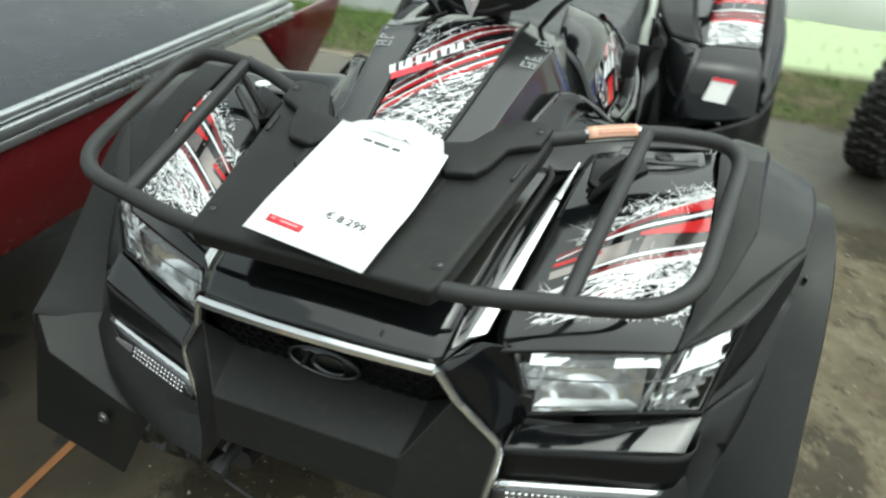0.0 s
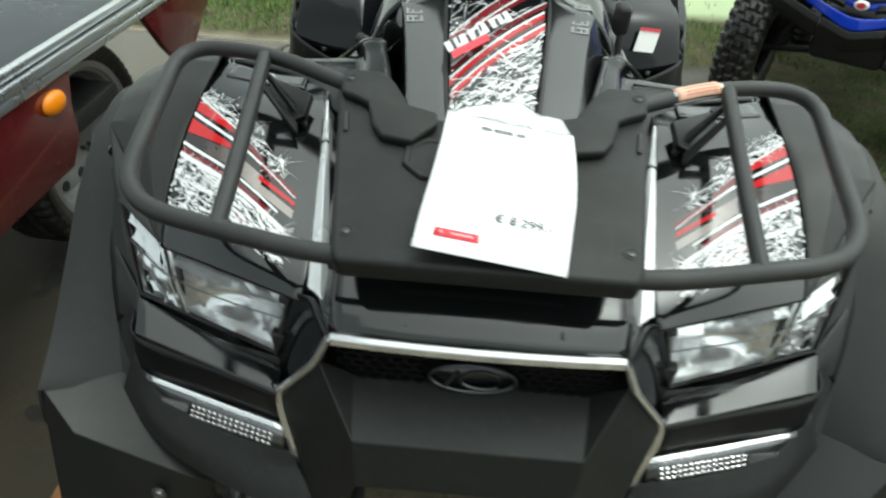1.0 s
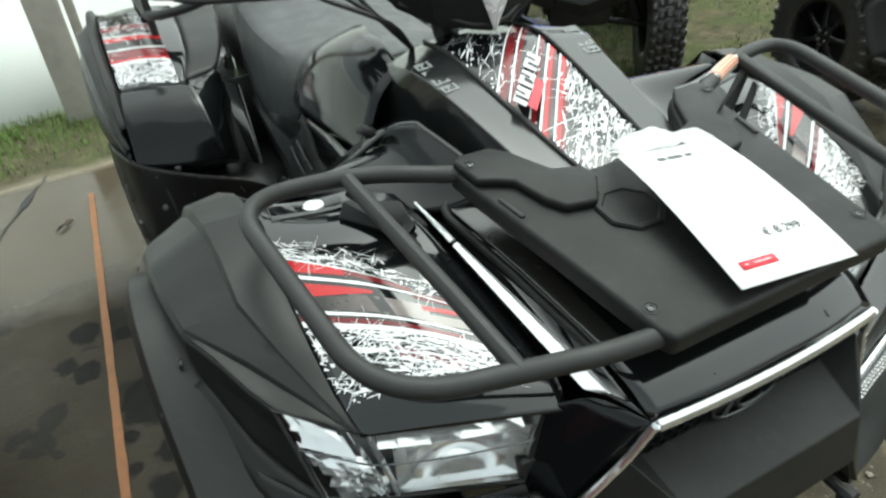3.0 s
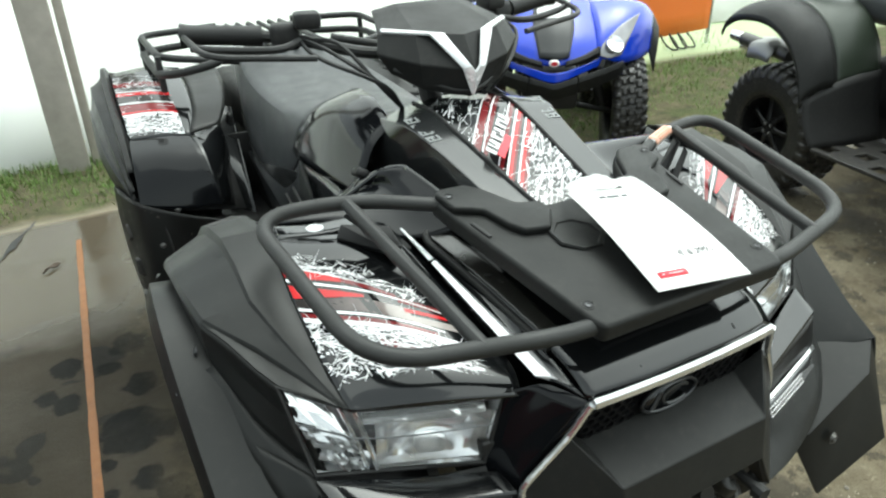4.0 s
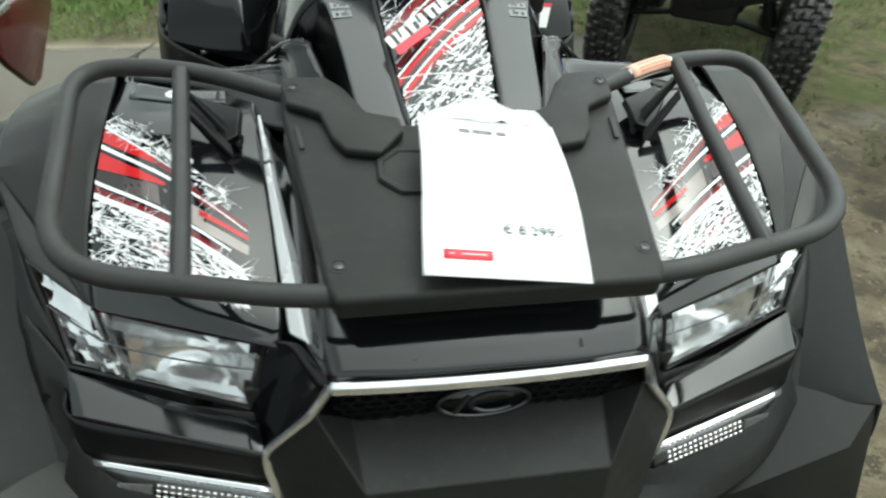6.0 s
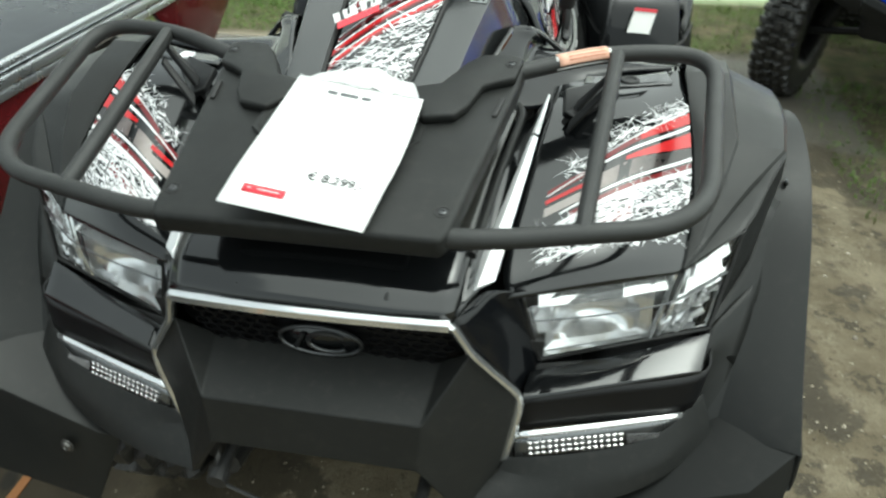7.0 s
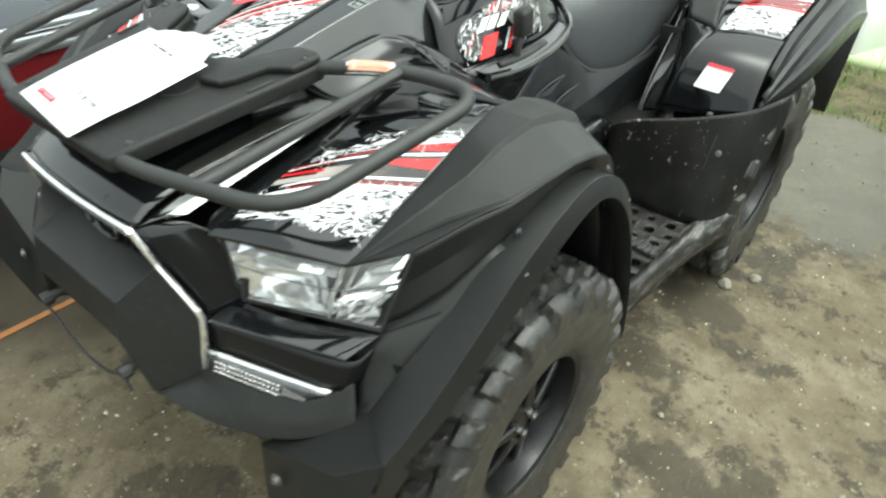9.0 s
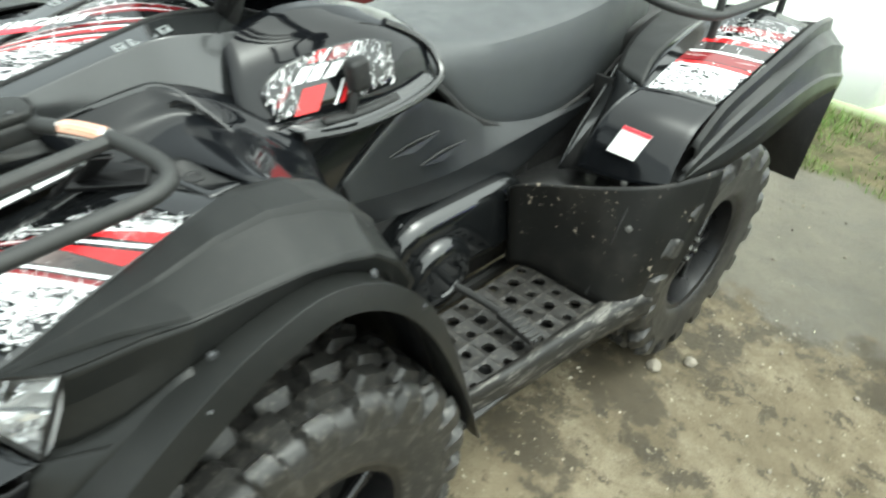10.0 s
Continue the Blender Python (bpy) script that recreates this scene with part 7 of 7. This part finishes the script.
    for k in range(6):
        part("pad_rib", block(0.006, 0.032, 0.006, pose(0.424 + 0.0175 * k, 0.886 - 0.0012 * k, 0.381, 0, 2, -4), 0.001, 1), worn, pedal)
    part("radiator_block", block(0.44, 0.12, 0.30, pose(0, 0.10, 0.66), 0.02), dark_box, quad)


# ---------------------------------------------------------------- the price sheet on the rack
def build_sheet():
    rows = [[(-0.071, -0.133, 0.9235), (0.0, -0.1375, 0.9165), (0.073, -0.142, 0.909)],
            [(-0.066, -0.085, 0.9375), (0.006, -0.089, 0.9295), (0.080, -0.094, 0.921)],
            [(-0.060, -0.037, 0.9495), (0.012, -0.040, 0.9405), (0.087, -0.044, 0.931)],
            [(-0.055, 0.014, 0.9610), (0.017, 0.012, 0.9510), (0.090, 0.009, 0.942)],
            [(-0.052, 0.062, 0.9700), (0.019, 0.061, 0.9600), (0.090, 0.060, 0.951)]]
    sheet_ob = thing("price_sheet", (0.01, -0.04, 0.915), "white printed price sheet in clear sleeve on rack plate", "price sheet")

    cols = [spline([r[k] for r in [spline(q, 40) for q in rows]], 60) for k in range(41)]

    def at(u, v, lift=0.0012):
        """A point of the sheet: u to the right, v up the sheet, both 0 to 1."""
        a, b = min(0.999, max(0, u)) * 40, min(0.999, max(0, v)) * 60
        i, j = int(a), int(b)
        low, high = cols[i][j].lerp(cols[i + 1][j], a - i), cols[i][j + 1].lerp(cols[i + 1][j + 1], a - i)
        return low.lerp(high, b - j) + V(-0.1, -0.2, 0.97) * lift

    part("paper", sheet(rows, 14, 20), paper, sheet_ob, "white paper", thick=0.0006)

    def field(name, u0, u1, v0, v1, mat, lift=0.0012):
        r = [[at(u0 + (u1 - u0) * k / 4, v0 + (v1 - v0) * j / 2, lift) for k in range(5)] for j in range(3)]
        return part(name, sheet(r, 4, 2), mat, sheet_ob, thick=0.0003)

    field("red_field", 0.12, 0.42, 0.085, 0.135, print_red)
    for k, (u0, u1) in enumerate(((0.155, 0.18), (0.23, 0.38))):
        field("printed_bar", u0, u1, 0.1075, 0.1135, print_pale, 0.0018)
    for u0, u1 in ((0.28, 0.36), (0.38, 0.52), (0.55, 0.62)):
        field("printed_bar", u0, u1, 0.885, 0.912, badge_grey)
    for v, u0, u1 in ((0.62, 0.20, 0.42), (0.60, 0.55, 0.72), (0.48, 0.24, 0.42), (0.46, 0.50, 0.74), (0.22, 0.62, 0.78)):
        field("printed_bar", u0, u1, v, v + 0.006, print_pale)
    # price, wrapped on the curved sheet
    bm = lettering("\u20ac 8.299,-", 0.0150, Matrix.Identity(4), 0.0002)
    for v in bm.verts:
        v.co = at(0.49 + v.co.x / 0.145, 0.235 + v.co.y / 0.205, 0.0018 + v.co.z)
    part("price", bm, print_ink, sheet_ob, "bold black price", smooth=0)
    # crumpled top of the clear sleeve
    rows = [[(-0.050, 0.058, 0.9715), (0.018, 0.057, 0.962), (0.086, 0.056, 0.953)], [(-0.035, 0.085, 0.962), (0.015, 0.088, 0.970), (0.072, 0.084, 0.958)], [(-0.025, 0.112, 0.950), (0.012, 0.118, 0.957), (0.045, 0.112, 0.951)]]
    bm = sheet(rows, 16, 12)
    for v in bm.verts:
        v.co.z += 0.006 * noise.noise(v.co * 70)
    part("clear_sleeve", bm, sleeve, sheet_ob, "crumpled clear plastic sleeve", thick=0.0006)


build_cowl()
build_bars()
build_seat()
build_rear()
build_sheet()


# ---------------------------------------------------------------- the other quad bikes
def other_quad(at, turn, label, paint, trim, white_plate, size=1.0):
    """A plainer quad bike that faces -y before it is turned."""
    q = thing("quad_bike", (0, 0, 0), label, "quad bike")
    for y, w in ((0.0, 0.17), (1.22, 0.23)):
        for s in (1, -1):
            wheel(q, (s * 0.41, y, 0.30), 0.305, w, 0.16, side=s, spin=0.4 + y, blocks=34)

    nose = [[(-0.24, -0.22, 0.650), (-0.12, -0.285, 0.622), (0, -0.315, 0.610), (0.12, -0.285, 0.622), (0.24, -0.22, 0.650)],
            [(-0.23, -0.14, 0.735), (-0.12, -0.205, 0.725), (0, -0.225, 0.715), (0.12, -0.205, 0.725), (0.23, -0.14, 0.735)],
            [(-0.20, 0.06, 0.850), (-0.10, 0.02, 0.86), (0, 0.0, 0.865), (0.10, 0.02, 0.86), (0.20, 0.06, 0.850)],
            [(-0.15, 0.42, 0.95), (-0.08, 0.40, 0.965), (0, 0.40, 0.97), (0.08, 0.40, 0.965), (0.15, 0.42, 0.95)]]
    part("nose", sheet(nose, 16, 14), paint, q, thick=0.006)
    lip = [[(-0.25, -0.215, 0.630), (-0.12, -0.295, 0.598), (0, -0.335, 0.578), (0.12, -0.295, 0.598), (0.25, -0.215, 0.630)], [(-0.23, -0.225, 0.590), (-0.12, -0.300, 0.560), (0, -0.342, 0.530), (0.12, -0.300, 0.560), (0.23, -0.225, 0.590)]]
    part("nose_lip", sheet(lip, 16, 4), paint, q, "pointed lip below the nose", thick=0.014, bevel=0.004)
    for x0, x1 in ((-0.36, -0.125), (-0.12, 0.12), (0.125, 0.36)):
        def bump(x, z, back=0.0):
            return (x, -0.36 + 0.95 * x * x + 0.12 * abs(x) + back, z + 0.22 * abs(x))
        xs = [x0 + (x1 - x0) * k / 4 for k in range(5)]
        part("bumper_panel", sheet([[bump(x, 0.530) for x in xs], [bump(x, 0.505, -0.01) for x in xs], [bump(x, 0.445, 0.02) for x in xs]], 10, 6, straight_v=True), guard_plastic, q, "grey plastic bumper panel", smooth=20, thick=0.010, bevel=0.003)
    part("centre_cover", sheet([[(-0.075, -0.300, 0.648), (0, -0.318, 0.640), (0.075, -0.300, 0.648)], [(-0.105, -0.13, 0.795), (0, -0.155, 0.80), (0.105, -0.13, 0.795)], [(-0.08, 0.16, 0.93), (0, 0.14, 0.94), (0.08, 0.16, 0.93)]], 10, 10), satin_side, q, "dark centre cover", thick=0.006)
    disc = lathe([(-0.336, 0.0), (-0.338, 0.016), (-0.326, 0.020), (-0.300, 0.018)], 20, "Y")
    disc.transform(Matrix.Translation((0, 0, 0.625)) @ Matrix.Diagonal((1.4, 1, 0.9, 1)))
    emblem = part("badge", disc, white_film, q, "small oval badge")
    inner = lathe([(-0.3405, 0.0), (-0.3405, 0.011), (-0.336, 0.012)], 20, "Y")
    inner.transform(Matrix.Translation((0, 0, 0.625)) @ Matrix.Diagonal((1.4, 1, 0.9, 1)))
    part("badge_centre", inner, print_red, emblem)
    for s in (1, -1):
        fix = (lambda b: b) if s > 0 else mirror
        rows = [[(0.22, -0.235, 0.635), (0.34, -0.195, 0.600), (0.45, -0.10, 0.595), (0.53, 0.02, 0.610)], [(0.22, -0.15, 0.735), (0.36, -0.105, 0.765), (0.47, -0.02, 0.775), (0.545, 0.08, 0.735)],
                [(0.20, 0.08, 0.852), (0.36, 0.10, 0.868), (0.49, 0.15, 0.845), (0.56, 0.22, 0.785)], [(0.20, 0.36, 0.84), (0.36, 0.38, 0.80), (0.50, 0.42, 0.74), (0.56, 0.45, 0.66)]]
        part("front_fender", fix(sheet(rows, 14, 16)), paint, q, thick=0.006)
        rows = [[(0.53, 0.02, 0.60), (0.545, 0.08, 0.733), (0.56, 0.22, 0.783), (0.56, 0.45, 0.655)], [(0.565, 0.03, 0.50), (0.585, 0.09, 0.66), (0.60, 0.23, 0.71), (0.585, 0.48, 0.55)]]
        part("fender_trim", fix(sheet(rows, 16, 4)), trim, q, thick=0.006)
        # almond headlamp: grey shell, round reflector, clear lens
        lamp = part("headlamp", fix(sheet([[(0.235, -0.235, 0.640), (0.285, -0.232, 0.628), (0.345, -0.198, 0.635)], [(0.245, -0.212, 0.690), (0.320, -0.178, 0.712), (0.395, -0.125, 0.722)], [(0.330, -0.135, 0.765), (0.400, -0.085, 0.800), (0.452, -0.020, 0.815)]], 8, 8)), lamp_grey, q, "clear almond headlamp", thick=0.010, bevel=0.003)
        bowl = lathe([(0.0, 0.0), (0.004, 0.022), (0.014, 0.040), (0.016, 0.044), (0.008, 0.046)], 24, "Z")
        bowl.transform(Matrix.Translation((0.305, -0.210, 0.690)) @ Vector((0.25, -0.75, 0.6)).to_track_quat("Z", "Y").to_matrix().to_4x4())
        part("reflector_bowl", fix(bowl), reflector, lamp, "bright round reflector")
        part("nose_vent", fix(sheet([[(0.055, -0.322, 0.602), (0.15, -0.290, 0.618), (0.235, -0.238, 0.640)], [(0.060, -0.312, 0.632), (0.15, -0.276, 0.655), (0.232, -0.222, 0.688)]], 8, 2)), grille_black, q, "black nose vent", thick=0.006)
        part("vent_bar", fix(sweep([(0.060, -0.324, 0.617), (0.15, -0.292, 0.637), (0.232, -0.238, 0.663)], 0.004, 6)), plastic, q)
        # rear fender: painted inner part, broad dark flare down to the foot board
        path = [(1.500, 0.775), (1.465, 0.835), (1.36, 0.870), (1.20, 0.868), (1.06, 0.800), (0.97, 0.690), (0.92, 0.560)]
        part("rear_fender", fix(sheet([[(0.18, y + 0.03, z + 0.03) for y, z in path], [(0.32, y + 0.01, z + 0.03) for y, z in path], [(0.44, y, z + 0.012) for y, z in path]], 24, 10)), paint, q, thick=0.006)
        part("rear_trim", fix(sheet([[(0.44, y, z + 0.010) for y, z in path], [(0.54, y, z - 0.002) for y, z in path], [(0.605, y + 0.01, z - 0.045) for y, z in path], [(0.602, y + 0.012, z - 0.075) for y, z in path]], 24, 10)), trim, q, "broad dark fender flare", thick=0.008)
        part("leg_guard", fix(sheet([[(0.20, 0.93, 0.62), (0.40, 0.92, 0.60), (0.595, 0.93, 0.52)], [(0.20, 0.90, 0.46), (0.40, 0.885, 0.45), (0.60, 0.90, 0.42)], [(0.20, 0.84, 0.33), (0.40, 0.83, 0.325), (0.58, 0.85, 0.32)]], 10, 8)), plastic_dull, q, "black leg guard", thick=0.006)
        board = bmesh.new()
        vs = [[board.verts.new((0.24 + 0.034 * k, 0.34 + 0.034 * j, 0.320)) for k in range(11)] for j in range(16)]
        for j in range(15):
            for k in range(10):
                if not (0 < k < 9 and j % 4 in (1, 2) and (k + j // 4 * 2) % 4 in (1, 2)):
                    board.faces.new((vs[j][k], vs[j][k + 1], vs[j + 1][k + 1], vs[j + 1][k]))
        part("foot_board", fix(board), worn, q, "muddy foot board with drain holes", smooth=0, thick=0.016, bevel=0.003)
        part("side_body", fix(sheet([[(0.16, 0.38, 0.94), (0.18, 0.38, 0.70), (0.20, 0.40, 0.42)], [(0.17, 0.90, 0.80), (0.19, 0.92, 0.66), (0.20, 0.95, 0.42)]], 8, 6)), trim, q, thick=0.006)
        part("suspension_arm", fix(sweep([(0.12, -0.02, 0.34), (0.36, 0.0, 0.29)], 0.016, 8)), dark_box, q)
        part("damper", fix(sweep([(0.30, 0.0, 0.33), (0.20, 0.02, 0.62)], 0.03, 12)), dark_box, q)
        part("grip", fix(sweep([(0.26, 0.45, 1.08), (0.40, 0.49, 1.09)], 0.018, 12)), rubber_clean, q)
        part("rear_hoop", fix(sweep(bent([(0.05, 1.15, 0.93), (0.36, 1.17, 0.92), (0.40, 1.62, 0.92), (0.05, 1.66, 0.92)], 0.07, 5), 0.012, 10)), steel_black, q)
    part("handlebar", sweep(bent([(-0.40, 0.49, 1.09), (-0.24, 0.44, 1.08), (-0.08, 0.40, 1.03), (0.08, 0.40, 1.03), (0.24, 0.44, 1.08), (0.40, 0.49, 1.09)], 0.05, 5), 0.011, 10), steel_black, q)
    part("seat", block(0.34, 0.78, 0.14, pose(0, 0.84, 0.84, 3), 0.05, 4), vinyl, q, "black vinyl seat")
    part("engine", block(0.36, 0.9, 0.34, pose(0, 0.60, 0.48), 0.04, 2), dark_box, q)
    part("front_axle", block(0.30, 0.26, 0.22, pose(0, 0.0, 0.44), 0.03, 2), dark_box, q)
    ex = part("silencer", sweep([(-0.36, 1.30, 0.62), (-0.38, 1.62, 0.655)], [0.034, 0.034], 18), steel, q, "steel silencer")
    part("silencer_cap", sweep([(-0.380, 1.615, 0.6545), (-0.385, 1.70, 0.662)], [0.027, 0.024], 18), chrome, ex)
    part("heat_shield", sheet([[(-0.33, 1.36, 0.665), (-0.335, 1.44, 0.685), (-0.34, 1.52, 0.675)], [(-0.405, 1.36, 0.640), (-0.41, 1.44, 0.665), (-0.42, 1.52, 0.650)], [(-0.43, 1.37, 0.580), (-0.435, 1.44, 0.590), (-0.44, 1.51, 0.585)]], 8, 6), galv, ex, "dented bright heat shield", thick=0.003)
    hitch = part("tow_bar", sweep([(-0.10, 1.36, 0.56), (-0.30, 1.62, 0.60)], [0.024, 0.024], 14), dark_box, q, "black tow bar")
    part("tow_tip", sweep([(-0.298, 1.617, 0.5995), (-0.345, 1.68, 0.609)], [0.019, 0.017], 14), chrome, hitch)
    if white_plate:
        part("show_card", poly_faces([(-0.085, -0.135, 0.815), (0.085, -0.135, 0.815), (0.085, -0.02, 0.935), (-0.085, -0.02, 0.935)], [(0, 1, 2, 3)]), paper, q, "white show card", smooth=0, thick=0.002)
    q.matrix_basis = pose(*at, 0, 0, turn) @ Matrix.Scale(size, 4)
    return q


other_quad((1.60, 2.32, 0.0), -33, "blue quad bike with dark plastic guards, standing on rough grass", blue_paint, plastic, True, 0.98)
other_quad((2.49, 0.14, 0.0), -12, "dark green quad bike with black fender flares, standing on soil", green_paint, plastic, False)

build_grass()
build_pebbles()
build_gravel()
build_leaf()
